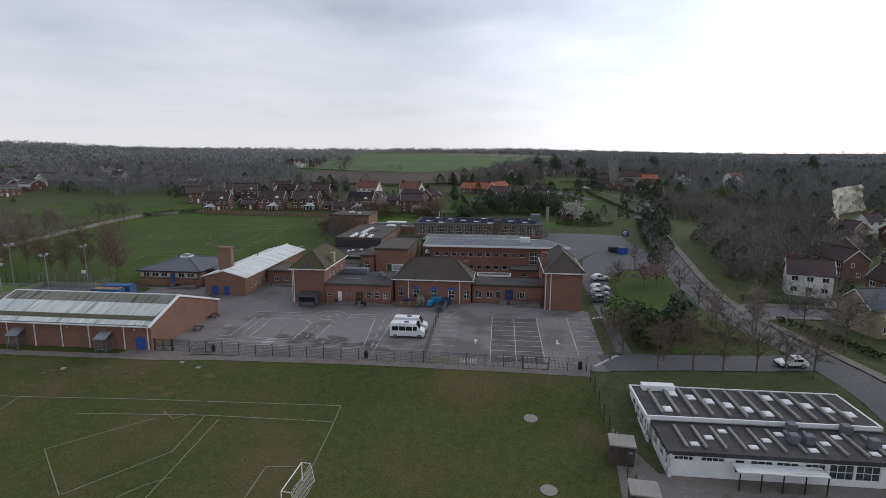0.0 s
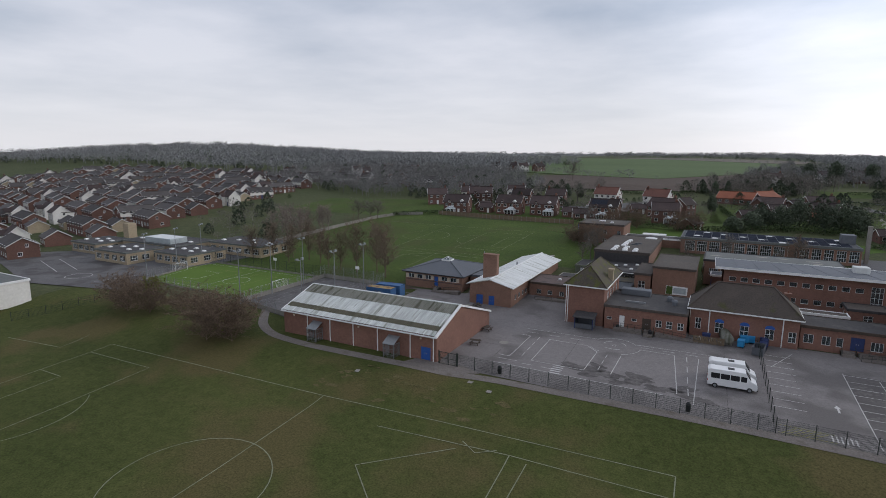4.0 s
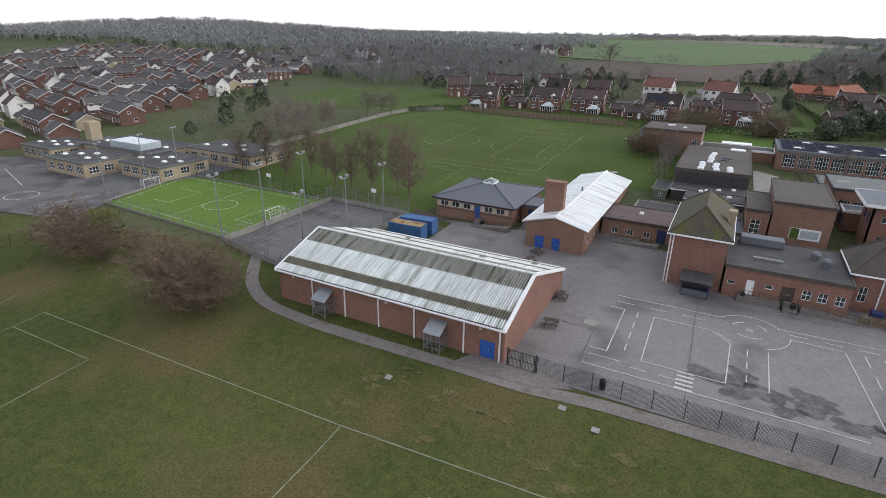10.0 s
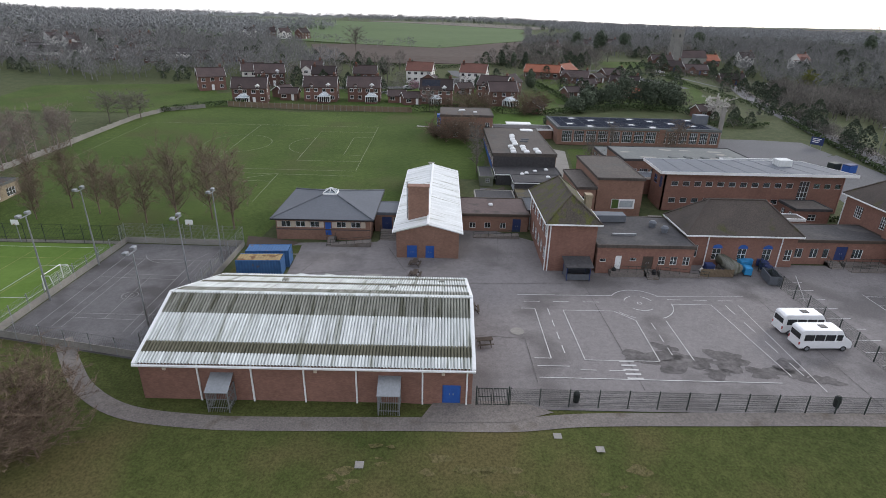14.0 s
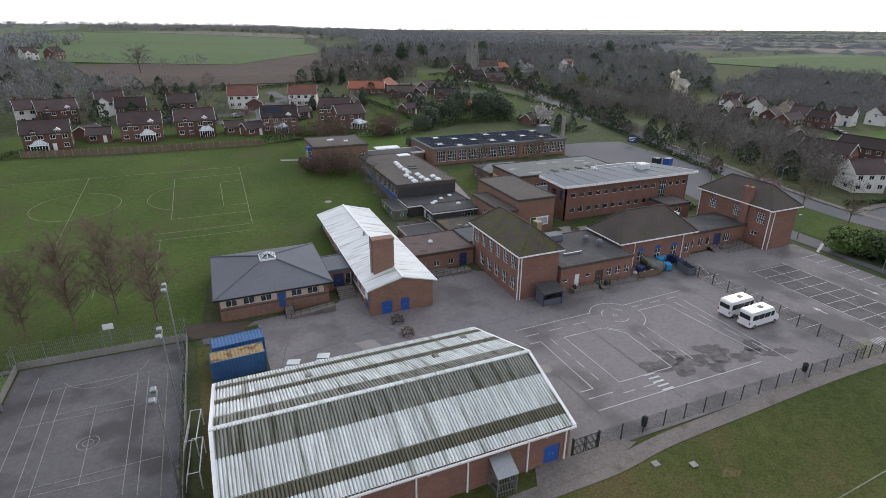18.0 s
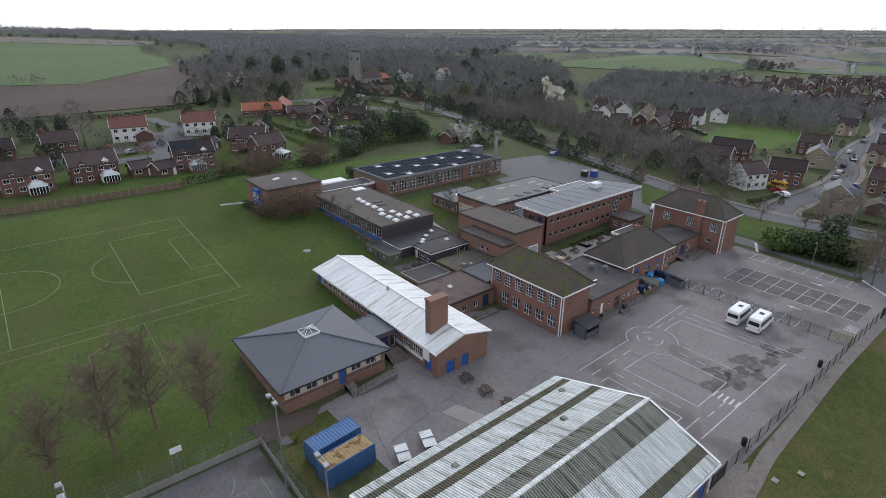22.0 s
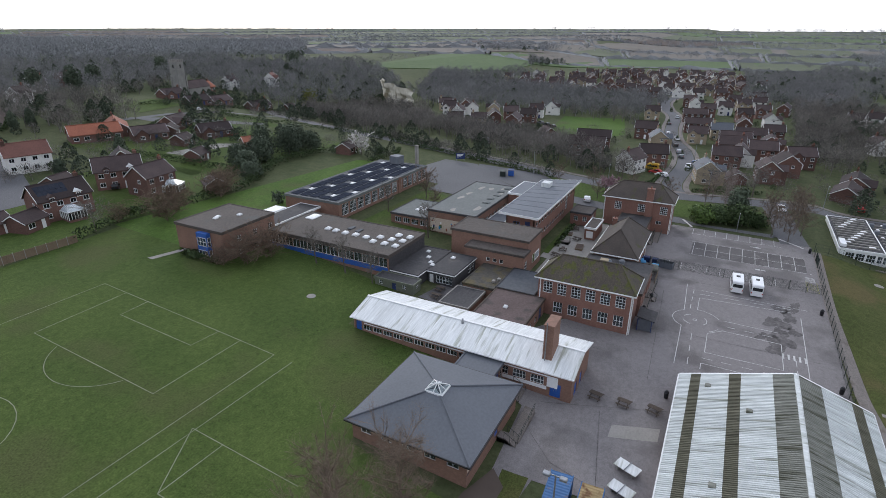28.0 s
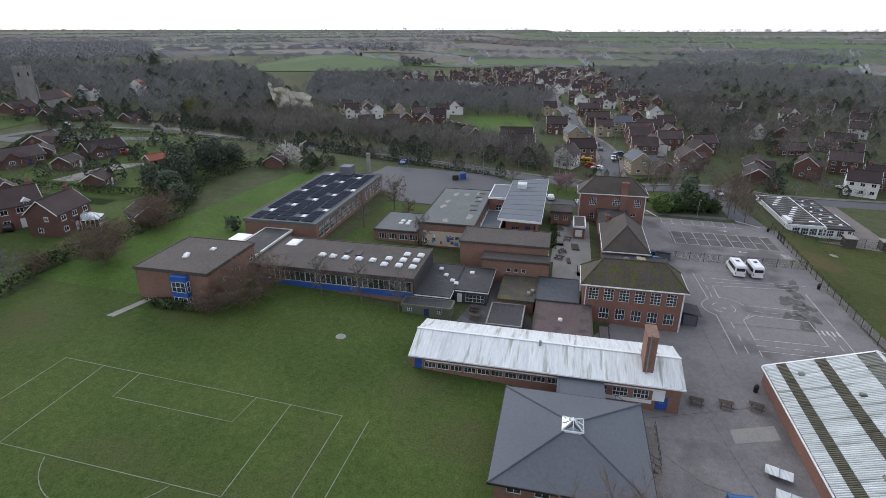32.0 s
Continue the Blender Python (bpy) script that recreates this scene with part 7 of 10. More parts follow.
    part("rear_window", boxed(-L_ / 2 - 0.015, -w, H_ * (0.55 if van else 0.60), -L_ / 2 + 0.06, w, H_ * (0.8 if van else 0.64), bevel=0.01), glassy, t)
    part("bumper", boxed(L_ / 2 - 0.1, -W_ / 2 + 0.05, 0.3, L_ / 2 + 0.07, W_ / 2 - 0.05, 0.55, bevel=0.03), BLACK, t)
    if van:
        part("roof_hatch", boxed(-0.6, -0.35, H_, 0.2, 0.35, H_ + 0.06, bevel=0.02), BLACK, t)
    return t


DARKGLASS = shade("tinted_vehicle_glass", (0.012, 0.014, 0.016), (0.018, 0.02, 0.023), 0.08, 0.5, 3.0, 0, spec=0.6)
REDLAMP = shade("red_lamp_plastic", (0.30, 0.01, 0.01), (0.36, 0.02, 0.02), 0.3, 0.5, 3.0, 0)
PAINTS = {n: shade(n + "_car_paint", a, b, 0.3, 0.5, 3.0, 0, spec=0.5) for n, a, b in (("white", (0.68, 0.68, 0.68), (0.74, 0.74, 0.74)), ("silver", (0.32, 0.33, 0.34), (0.38, 0.39, 0.40)), ("black", (0.015, 0.015, 0.017), (0.02, 0.02, 0.024)),
    ("blue", (0.02, 0.05, 0.16), (0.03, 0.07, 0.2)), ("red", (0.30, 0.015, 0.015), (0.36, 0.02, 0.02)), ("grey", (0.10, 0.105, 0.11), (0.13, 0.135, 0.14)), ("yellow", (0.50, 0.30, 0.02), (0.56, 0.35, 0.03)))}
mb = tagged(vehicle("minibus", 6.0, 2.05, 2.6, 0.75, PAINTS["white"]), "white school minibus with dark side windows", "minibus", "parked minibuses")
mb.matrix_basis = pose(-12.9, 87.6, gz(-12.9, 87.6) + 0.08, 0, 0, 2)
copy_thing(mb, pose(-12.9, 90.9, gz(-12.9, 90.9) + 0.08, 0, 0, 2))
CARS = {}


def car(colour, x, y, a):
    spec = (4.3, 1.8, 1.5, 1.1) if colour != "yellow" else (5.4, 2.0, 2.3, 0.9)
    if colour not in CARS:
        CARS[colour] = tagged(vehicle("car", *spec[:3], 1.25 if colour != "yellow" else 0.9, PAINTS[colour]), f"parked {colour} car with dark windows", "car", "parked cars")
        CARS[colour].matrix_basis = pose(x, y, gz(x, y) + 0.14, 0, 0, a)
    else:
        copy_thing(CARS[colour], pose(x, y, gz(x, y) + 0.14, 0, 0, a))


for c, x, y, a in (("silver", 24.8, 117.6, 5), ("white", 25.6, 121.8, 8), ("grey", 24.6, 113.6, 4), ("white", 27.2, 130, 12), ("white", 46.4, 80.9, 184), ("black", 131, 117.2, 14), ("white", 146, 118.2, 195), ("grey", 108, 112.7, 4),
                   ("white", 90, 108.6, 180), ("silver", 118, 114.6, 8), ("white", 160, 123.6, 8), ("red", 74, 117.8, 80), ("yellow", 79, 120.0, 85), ("white", 71, 115.4, 70), ("blue", 100, 106, 90), ("grey", 190, 126.6, 5), ("silver", 215, 125.2, 184),
                   ("black", 149, 178, 60), ("black", 153, 182.5, 60), ("grey", 157, 187, 60), ("red", 66, 60, 10), ("white", 74, 36, 30), ("grey", -48.4, 248, 30), ("black", -39.5, 241, 40), ("red", 25, 268, 20), ("white", 21, 272, 70), ("blue", -92, 255, 80), ("white", 52, 318, 10), ("silver", -70, 258, 20)):
    car(c, x, y, a)

# ---------------- houses ----------------
def glazed(w, h, cols, rows, frame_mat):
    """One casement: white frame with bars and sill, and the dark pane set back in it."""
    key = ("casement", round(w, 2), round(h, 2), cols, rows, frame_mat.name)
    if key not in SHARED:
        bm = sash(w, h, cols, rows, 0.08, 0.03, -0.05, 0.04, 0.07)
        bmesh.ops.translate(bm, verts=bm.verts[:], vec=(-w / 2, 0, 0))
        ob, pane = finish("t", bm, frame_mat), finish("t", boxed(-w / 2 + 0.04, -0.01, 0.04, w / 2 - 0.04, 0.0, h - 0.04), DARKGLASS)
        SHARED[key] = (ob.data, pane.data)
        for o in (ob, pane):
            bpy.data.objects.remove(o)
    return SHARED[key]


def add_window(parent, x, y, z, a, w=1.2, h=1.1, cols=2, rows=1, name="window", fm=None):
    fm_, pm = glazed(w, h, cols, rows, fm or WHITE)
    ob = new(name, fm_)
    ob.parent = parent
    ob.matrix_basis = pose(x, y, z, 0, 0, a)
    new("pane", pm).parent = ob
    return ob


def join_parts(t, names, title):
    """Joins the small parts of a far house into one."""
    bm, mats, gone = bmesh.new(), [], []
    for o in t.children_recursive:
        if o.name.split(".")[0] not in names:
            continue
        m = o.matrix_basis if o.parent == t else o.parent.matrix_basis @ o.matrix_basis
        start = len(bm.faces)
        me = o.data.copy()
        me.transform(m)
        bm.from_mesh(me)
        bm.faces.ensure_lookup_table()
        for i in range(start, len(bm.faces)):
            mat = o.data.materials[bm.faces[i].material_index]
            if mat not in mats:
                mats.append(mat)
            bm.faces[i].material_index = mats.index(mat)
        gone.append(o)
    for o in gone:
        bpy.data.objects.remove(o)
    if gone:
        tagged(finish(title, bm, mats, t), kind="stuff")
    else:
        bm.free()


def house(L_, D_, eave, rise, wall_mat, roof_mat, label, category="house", name="house", wing=0.0, dormers=0, stack=True, storeys=2, hip=0.0, porch=False, group="", upper=None, far=False):
    """A house with its ridge along x: walls with gables, tiled roof, windows, door, chimney; optional cross wing, dormers, porch."""
    t = tagged(new(name), label, category, group)
    bm = bmesh.new()
    h, d = L_ / 2, D_ / 2
    v = [(-h, -d, -0.6), (h, -d, -0.6), (h, d, -0.6), (-h, d, -0.6), (-h, -d, eave), (h, -d, eave), (h, d, eave), (-h, d, eave)]
    f = [(0, 1, 5, 4), (1, 2, 6, 5), (2, 3, 7, 6), (3, 0, 4, 7)]
    if hip == 0:
        v += [(-h, 0, eave + rise - 0.12), (h, 0, eave + rise - 0.12)]
        f += [(5, 6, 9), (7, 4, 8)]
    raw("wall", v, f, wall_mat, t)
    if upper:
        part("upper_wall", boxed(-h - 0.02, -d - 0.04, eave * 0.52, h + 0.02, -d, eave), upper, t)
    roof = hip_roof(t, -h, -d, h, d, eave, rise, roof_mat, over=0.35, along="x", hip=hip)
    if hip == 0:
        for s in (-1, 1):
            x = s * (h + 0.36)
            q = []
            for xx in (x - 0.04, x + 0.04):
                q += [(xx, -d - 0.37, eave - 0.22), (xx, 0, eave + rise - 0.2), (xx, d + 0.37, eave - 0.22), (xx, d + 0.37, eave - 0.02), (xx, 0, eave + rise + 0.02), (xx, -d - 0.37, eave - 0.02)]
            raw("barge_board", q, [(0, 1, 4, 5), (1, 2, 3, 4), (11, 10, 7, 6), (10, 9, 8, 7), (5, 4, 10, 11), (4, 3, 9, 10)], WHITE, roof)
    rows_z = [0.9] if storeys == 1 else [0.9, 3.3]
    n = max(2, int(L_ / 2.7))
    for side, a in ((-1, 0), (1, 180)):
        for r, z in enumerate(rows_z):
            for i in range(n):
                x = -h + L_ * (i + 0.5) / n
                if r == 0 and i == n // 2 and side < 0:
                    dr = finish("door", boxed(-0.48, -0.05, 0, 0.48, 0.04, 2.05, bevel=0.015), (WHITE, DARKWOOD, NAVY)[int(L_ * 7) % 3], t)
                    dr.matrix_basis = pose(x, side * d, 0.0, 0, 0, a)
                    if porch:
                        part("porch_roof", boxed(x - 1.0, -d - 1.1, 2.3, x + 1.0, -d, 2.45, bevel=0.03), roof_mat, t)
                    continue
                add_window(t, x, side * (d + (0.05 if upper and r and side < 0 else 0.0)), z, a, 1.3 if storeys == 2 else 1.7, 1.15, 2, 1)
    if storeys == 2:
        for s, a in ((1, 90), (-1, -90)):
            add_window(t, s * h, -0.9, 3.4, a, 0.9, 1.0, 2, 1)
            add_window(t, s * h, 0.9, 0.9, a, 1.2, 1.1, 2, 1)
    if wing:
        w2, k = wing / 2, 1.6
        x0 = -h + w2 + 0.2
        q = [(x0 - w2, -d - k, -0.6), (x0 + w2, -d - k, -0.6), (x0 + w2, -d, -0.6), (x0 - w2, -d, -0.6), (x0 - w2, -d - k, eave), (x0 + w2, -d - k, eave), (x0 + w2, -d, eave), (x0 - w2, -d, eave), (x0, -d - k, eave + wing * 0.42)]
        raw("wing_wall", q, [(0, 1, 5, 4), (1, 2, 6, 5), (3, 0, 4, 7), (4, 5, 8)], wall_mat, t)
        z1 = eave + wing * 0.42 + 0.14
        q = [(x0 - w2 - 0.3, -d - k - 0.3, eave - 0.05), (x0, -d - k - 0.3, z1), (x0, 0.2, z1), (x0 - w2 - 0.3, 0.2, eave - 0.05), (x0 + w2 + 0.3, -d - k - 0.3, eave - 0.05), (x0 + w2 + 0.3, 0.2, eave - 0.05)]
        q += [(a, b, c - 0.16) for a, b, c in q]
        raw("wing_roof", q, [(0, 1, 2, 3), (1, 4, 5, 2), (9, 8, 7, 6), (8, 11, 10, 7), (0, 6, 7, 1), (1, 7, 10, 4), (0, 3, 9, 6), (4, 10, 11, 5)], roof_mat, t)
        for z in rows_z:
            add_window(t, x0, -d - k, z, 0, 1.5, 1.15, 3, 1)
    for i in range(dormers):
        x = -h + L_ * (i + 0.5) / dormers
        dm = part("dormer", boxed(x - 0.7, -d - 0.12, eave - 0.5, x + 0.7, -d + 1.6, eave + 0.75), wall_mat, t)
        q = [(x - 0.9, -d - 0.3, eave + 0.7), (x, -d - 0.3, eave + 1.4), (x + 0.9, -d - 0.3, eave + 0.7), (x - 0.9, -d + 2.2, eave + 0.7), (x, -d + 2.2, eave + 1.4), (x + 0.9, -d + 2.2, eave + 0.7)]
        raw("dormer_roof", q, [(0, 1, 4, 3), (1, 2, 5, 4), (0, 2, 1), (0, 3, 5, 2)], WHITE if i % 2 else roof_mat, dm)
        add_window(t, x, -d - 0.13, eave - 0.4, 0, 1.0, 0.95, 2, 1)
    if far:
        for names, title in ((("window", "pane", "door"), "glazing"), (("ridge_tiles", "barge_board", "porch_roof"), "roof_trim")):
            join_parts(t, names, title)
    if stack:
        chimney(t, h - 0.9, 0.3, eave + rise * 0.55, eave + rise + 0.9, 0.85, 0.6, wall_mat if wall_mat is not RENDER else BRICK_H, 2)
    return t


def put(kind, x, y, a, dz=0.0):
    """Stands a house of the given kind; the first one is the pattern itself."""
    t = PATTERNS[kind]
    m = pose(x, y, gz(x, y) + dz, 0, 0, a)
    if kind in USED:
        return copy_thing(t, m)
    USED.add(kind)
    t.matrix_basis = m
    return t


FAR_HOUSES = {"v": [], "f": [], "m": [], "mats": []}


def put_far(kind, x, y, a):
    """Adds a house of the given kind to the joined mass of distant houses."""
    base = pose(x, y, gz(x, y), 0, 0, a)
    for o in PATTERNS[kind].children_recursive:
        m = base @ (o.matrix_basis if o.parent == PATTERNS[kind] else o.parent.matrix_basis @ o.matrix_basis)
        k = len(FAR_HOUSES["v"])
        FAR_HOUSES["v"] += [tuple(m @ v.co) for v in o.data.vertices]
        for mt in o.data.materials:
            if mt not in FAR_HOUSES["mats"]:
                FAR_HOUSES["mats"].append(mt)
        for p in o.data.polygons:
            FAR_HOUSES["f"].append(tuple(k + i for i in p.vertices))
            FAR_HOUSES["m"].append(FAR_HOUSES["mats"].index(o.data.materials[p.material_index]))


USED = set()
PATTERNS = {
    "brick": house(9.5, 7.0, 4.9, 3.0, BRICK_H, TILE_H, "two-storey red brick estate house with brown tiled roof", group="estate houses"),
    "wing": house(9.0, 6.8, 4.9, 2.9, BRICK_H, TILE_H, "red brick estate house with front gable wing", wing=3.6, group="estate houses"),
    "white": house(8.6, 6.6, 4.9, 3.0, RENDER, TILE_H, "white rendered estate house with brown roof", wing=3.4, group="estate houses"),
    "buff": house(8.6, 6.8, 4.9, 2.9, BUFF, SLATE, "buff brick estate house with slate roof", wing=3.6, group="estate houses"),
    "terrace": house(13.5, 6.8, 4.9, 2.8, BRICK_H, TILE_H, "terrace of brick houses with brown roof", stack=False, porch=True, group="estate houses"),
    "small": house(7.0, 6.2, 4.8, 2.8, BRICK_H, TILE_H, "narrow red brick house with steep gable", stack=False, group="estate houses"),
    "bungalow": house(11.5, 7.6, 2.5, 2.6, BRICK_H, TILE_H, "brick bungalow with broad dark tiled roof", "bungalow", "bungalow", storeys=1, wing=4.2, group="bungalows"),
    "row": house(11.2, 7.0, 4.9, 3.3, BRICK_H, TILE_H, "large red brick house with dormers and dark roof", dormers=2, group="houses behind the field"),
    "roww": house(11.0, 7.0, 4.9, 3.3, RENDER, TILE_D, "white house with dark red tiled roof and gable", wing=4.4, group="houses behind the field"),
    "orange": house(16.0, 8.0, 2.8, 3.0, BRICK_H, TILE_R, "long bungalow with bright orange tiled roof", "bungalow", "bungalow", storeys=1),
    "cabin": house(6.4, 4.8, 2.3, 1.5, WOOD, TILE_R, "timber garden cabin with reddish roof", "cabin", "cabin", storeys=1, stack=False),
    "garage": house(6.0, 5.6, 2.3, 1.8, BRICK_H, TILE_H, "small brick garage with pitched roof", "garage", "garage", storeys=1, stack=False, group="garages"),
}


def conservatory(x, y, a):
    t = thing("conservatory", (x, y, gz(x, y)), "white-framed glass conservatory with pitched glass roof", "conservatory", "conservatories", turn=a)
    t.scale = (1.15, 1.15, 1.15)
    part("plinth", boxed(-1.7, -1.5, -0.3, 1.7, 1.5, 0.5), BRICK_H, t)
    bm = bmesh.new()
    for i in range(7):
        xx = -1.7 + 3.4 * i / 6
        box(bm, xx - 0.05, -1.52, 0.5, xx + 0.05, -1.42, 2.1)
        rod(bm, (xx, -1.5, 2.1), (xx * 0.35, 0.4, 3.0), 0.05, n=4)
    for i in range(5):
        yy = -1.5 + 3.0 * i / 4
        for s in (-1.7, 1.7):
            box(bm, s - 0.05, yy - 0.05, 0.5, s + 0.05, yy + 0.05, 2.1)
            rod(bm, (s, yy, 2.1), (s * 0.35, max(yy, 0.4), 3.0), 0.05, n=4)
    box(bm, -1.8, -1.6, 2.05, 1.8, 1.5, 2.15)
    fr = part("frame", bm, WHITE, t)
    raw("glass_roof", [(-1.7, -1.5, 2.16), (1.7, -1.5, 2.16), (1.7, 1.5, 2.16), (-1.7, 1.5, 2.16), (-0.6, 0.4, 3.0), (0.6, 0.4, 3.0), (0.6, 1.5, 3.0), (-0.6, 1.5, 3.0)], [(0, 1, 5, 4), (1, 2, 6, 5), (3, 0, 4, 7), (4, 5, 6, 7)], PALEGLASS, fr)
    part("pane", boxed(-1.66, -1.46, 0.5, 1.66, 1.46, 2.04), DARKGLASS, fr)


for k_, args in {"fbrick": (8.4, 6.3, 4.7, 2.8, BRICK_H, TILE_H, "two-storey red brick estate house with brown tiled roof"), "fwhite": (7.6, 6.2, 4.7, 2.9, RENDER, TILE_H, "white rendered estate house with brown roof"),
                 "fbuff": (7.8, 6.2, 4.7, 2.8, BUFF, TILE_H, "buff brick estate house with dark brown roof")}.items():
    PATTERNS[k_] = house(*args, wing=3.5 if k_ != "fbrick" else 0.0, group="estate houses", far=True)
PATTERNS["fwing"] = house(7.8, 6.2, 4.7, 2.8, BRICK_H, TILE_H, "red brick estate house with front gable wing", wing=3.6, group="estate houses", far=True)
PATTERNS["fterrace"] = house(12.0, 6.2, 4.7, 2.6, BRICK_H, TILE_H, "terrace of brick houses with brown roof", stack=False, group="estate houses", far=True)
PATTERNS["chalet"] = house(8.6, 7.6, 2.9, 2.5, BRICK_H, TILE_G, "brick chalet house with low eaves and grey-brown roof", storeys=1, stack=False, group="west estate houses", far=True)
PATTERNS["semi"] = house(14.0, 8.0, 4.0, 2.4, BRICK_H, TILE_G, "pair of semi-detached houses with white upper wall", stack=False, group="west estate houses", upper=RENDER, far=True)
PATTERNS["wbuff"] = house(9.5, 7.0, 2.6, 2.2, BUFF, TILE_G, "buff brick bungalow with grey-brown roof", "bungalow", "bungalow", storeys=1, stack=False, group="west estate houses", far=True)
PATTERNS["wrow"] = house(18.0, 8.0, 4.0, 2.4, BRICK_H, TILE_G, "terraced row of brick houses with grey-brown roof", stack=False, group="west estate houses", far=True)
PATTERNS["fbungalow"] = house(11.5, 7.6, 2.5, 2.6, BRICK_H, TILE_H, "brick bungalow with broad dark tiled roof", "bungalow", "bungalow", storeys=1, wing=4.2, group="bungalows", far=True)

PALEGLASS = shade("pale_conservatory_roof", (0.32, 0.36, 0.37), (0.42, 0.46, 0.47), 0.15, 0.5, 2.0, 0, spec=0.5)

# row behind the north field
for k, x, y, a in (("row", -122, 226.5, 8), ("row", -99, 232.5, 2), ("row", -84, 234, 2), ("row", -58.3, 232.5, -4), ("roww", -66, 278, 170), ("roww", -43, 276, 165), ("row", -37, 243, -30), ("brick", -35.5, 231.5, 8), ("wing", -104, 262, 184), ("row", -126, 262, 20), ("wing", -88, 266, 184),
                   ("white", -134, 266, 200), ("orange", -10, 298, -20), ("orange", 1, 303, 60), ("garage", -110.5, 233, 2), ("garage", -72.5, 233, 4), ("garage", -67.4, 229.5, 20), ("garage", -114, 238, 60), ("small", -30, 252, 60), ("garage", -48, 252, 20), ("garage", -62, 276, 80), ("brick", -145, 250, 30), ("white", -112, 276, 10)):
    put(k, x, y, a)
for x, y, a in ((-123.2, 221.4, 8), (-97.2, 227.4, 2), (-81, 228.8, 2), (-58.6, 227.2, -4), (-32.6, 226.4, 30)):
    conservatory(x, y, a)
sp = thing("solar_panels", (-58.3, 232.5, gz(-58.3, 232.5)), "dark blue solar panels on the house roof", "solar panels", turn=-4)
for i in range(6):
    for j in range(2):
        q = [(-5.0 + 1.05 * i + a * 1.0, -3.5 + 1.5 * (j + b * 0.95) * 0.728 + 0.75, 4.9 + 0.12 + 1.5 * (j + b * 0.95) * 0.686 + 0.75 * 0.943) for a, b in ((0, 0), (1, 0), (1, 1), (0, 1))]
        q += [(a, b - 0.04, c + 0.06) for a, b, c in q]
        raw("panel", q, [(3, 2, 1, 0), (4, 5, 6, 7), (0, 1, 5, 4), (1, 2, 6, 5), (2, 3, 7, 6), (3, 0, 4, 7)], PANEL, sp)
drape("cul_de_sac", [(-62, 280), (-45, 296), (-43.6, 281), (-50.6, 261.5), (-57, 246), (-66, 246), (-80, 248), (-80, 253), (-64, 254)], ASPHALT, 0.13, "grey tarmac cul-de-sac between houses", "road")
drape("close_road", [(20, 325), (28, 317), (41, 299), (50, 276), (46.5, 274), (36, 294), (22, 311)], ASPHALT, 0.13, "narrow grey lane past the bungalows", "road")
drape("driveway", [(-8, 264), (12, 262), (20, 252), (10, 256), (-6, 258)], CONCRETE, 0.12, "pale driveway beside the bungalow", "drive")
# lane and bungalows to the north-east
for k, x, y, a in (("bungalow", 20.5, 273, -22), ("bungalow", 2.5, 286, -20), ("garage", -7, 249, 20), ("cabin", 17, 250, -25), ("bungalow", 62, 333, -4), ("bungalow", 76, 334, 0), ("bungalow", 89, 320, -6), ("bungalow", 66, 357, 0), ("orange", 98, 374, 10), ("white", 124, 378, 10), ("roww", 155, 374, 30),
                   ("bungalow", 22, 297, 20), ("garage", 4, 270, 15), ("garage", 12, 287, 40), ("white", 40, 430, 0), ("brick", 60, 440, 20), ("garage", 30, 217, 10), ("white", 10, 385, 30), ("garage", 110, 318, 0), ("garage", -25.5, 219.5, 60)):
    put(k, x, y, a)
# estate to the east, near the junction
for k, x, y, a in (("white", 72, 126, 160), ("brick", 88, 121, -74), ("buff", 71, 102, 12), ("brick", 99, 97, 95), ("garage", 75, 93, 10), ("wing", 82, 84, 5), ("brick", 118, 85, -85), ("white", 106, 92.5, 0), ("wing", 112, 73, -74), ("terrace", 110, 148, -82), ("terrace", 89, 146, -80), ("small", 105, 167, 40),
                   ("brick", 145, 132, -85), ("buff", 125, 124, 14), ("wing", 134, 82, 0), ("brick", 124, 96, -80), ("bungalow", 77, 62, -12), ("bungalow", 92, 58, -10), ("brick", 96, 78, 10), ("buff", 158, 101, 96)):
    put(k, x, y, a)
random.seed(21)
kinds = ["fbrick", "fwing", "fwhite", "fbuff", "fterrace", "fwing", "fwhite", "fwing", "fbuff"]
stands = []


def stand(k, x, y, a):
    stands.append((x, y))
    (put_far if x > 330 or (x > 255 and y < 110) else put)(k, x, y, a)


# houses along the street and round the green
for k, x, y, a in (("fwhite", 177, 196, -80), ("fwhite", 193, 192, 8), ("fbrick", 158, 194, -80), ("fterrace", 141, 196, 10), ("fbuff", 206, 138, -80), ("fbuff", 145, 110, -85), ("fterrace", 173, 112, -80), ("fterrace", 207, 116, -80), ("fterrace", 140, 95, 100), ("fterrace", 152, 89, 95), ("fwing", 232, 111, -80), ("fwing", 219, 92, -74), ("fbuff", 266, 93, -74)):
    stand(k, x, y, a)
for k, x, y, a in (("fwing", 240, 83, -80), ("fwhite", 205, 80, 8), ("fbrick", 184, 92, 5), ("fbrick", 165, 80, -80), ("fterrace", 315, 86, -85), ("fbrick", 346, 105, 16), ("fwing", 385, 105, 100), ("fbuff", 346, 118, -80), ("fwhite", 340, 145, -80), ("fwhite", 362, 152, 8), ("fwing", 274, 152, -80), ("fwing", 271, 124, -85), ("fwhite", 258, 120, 8)):
    stand(k, x, y, a)
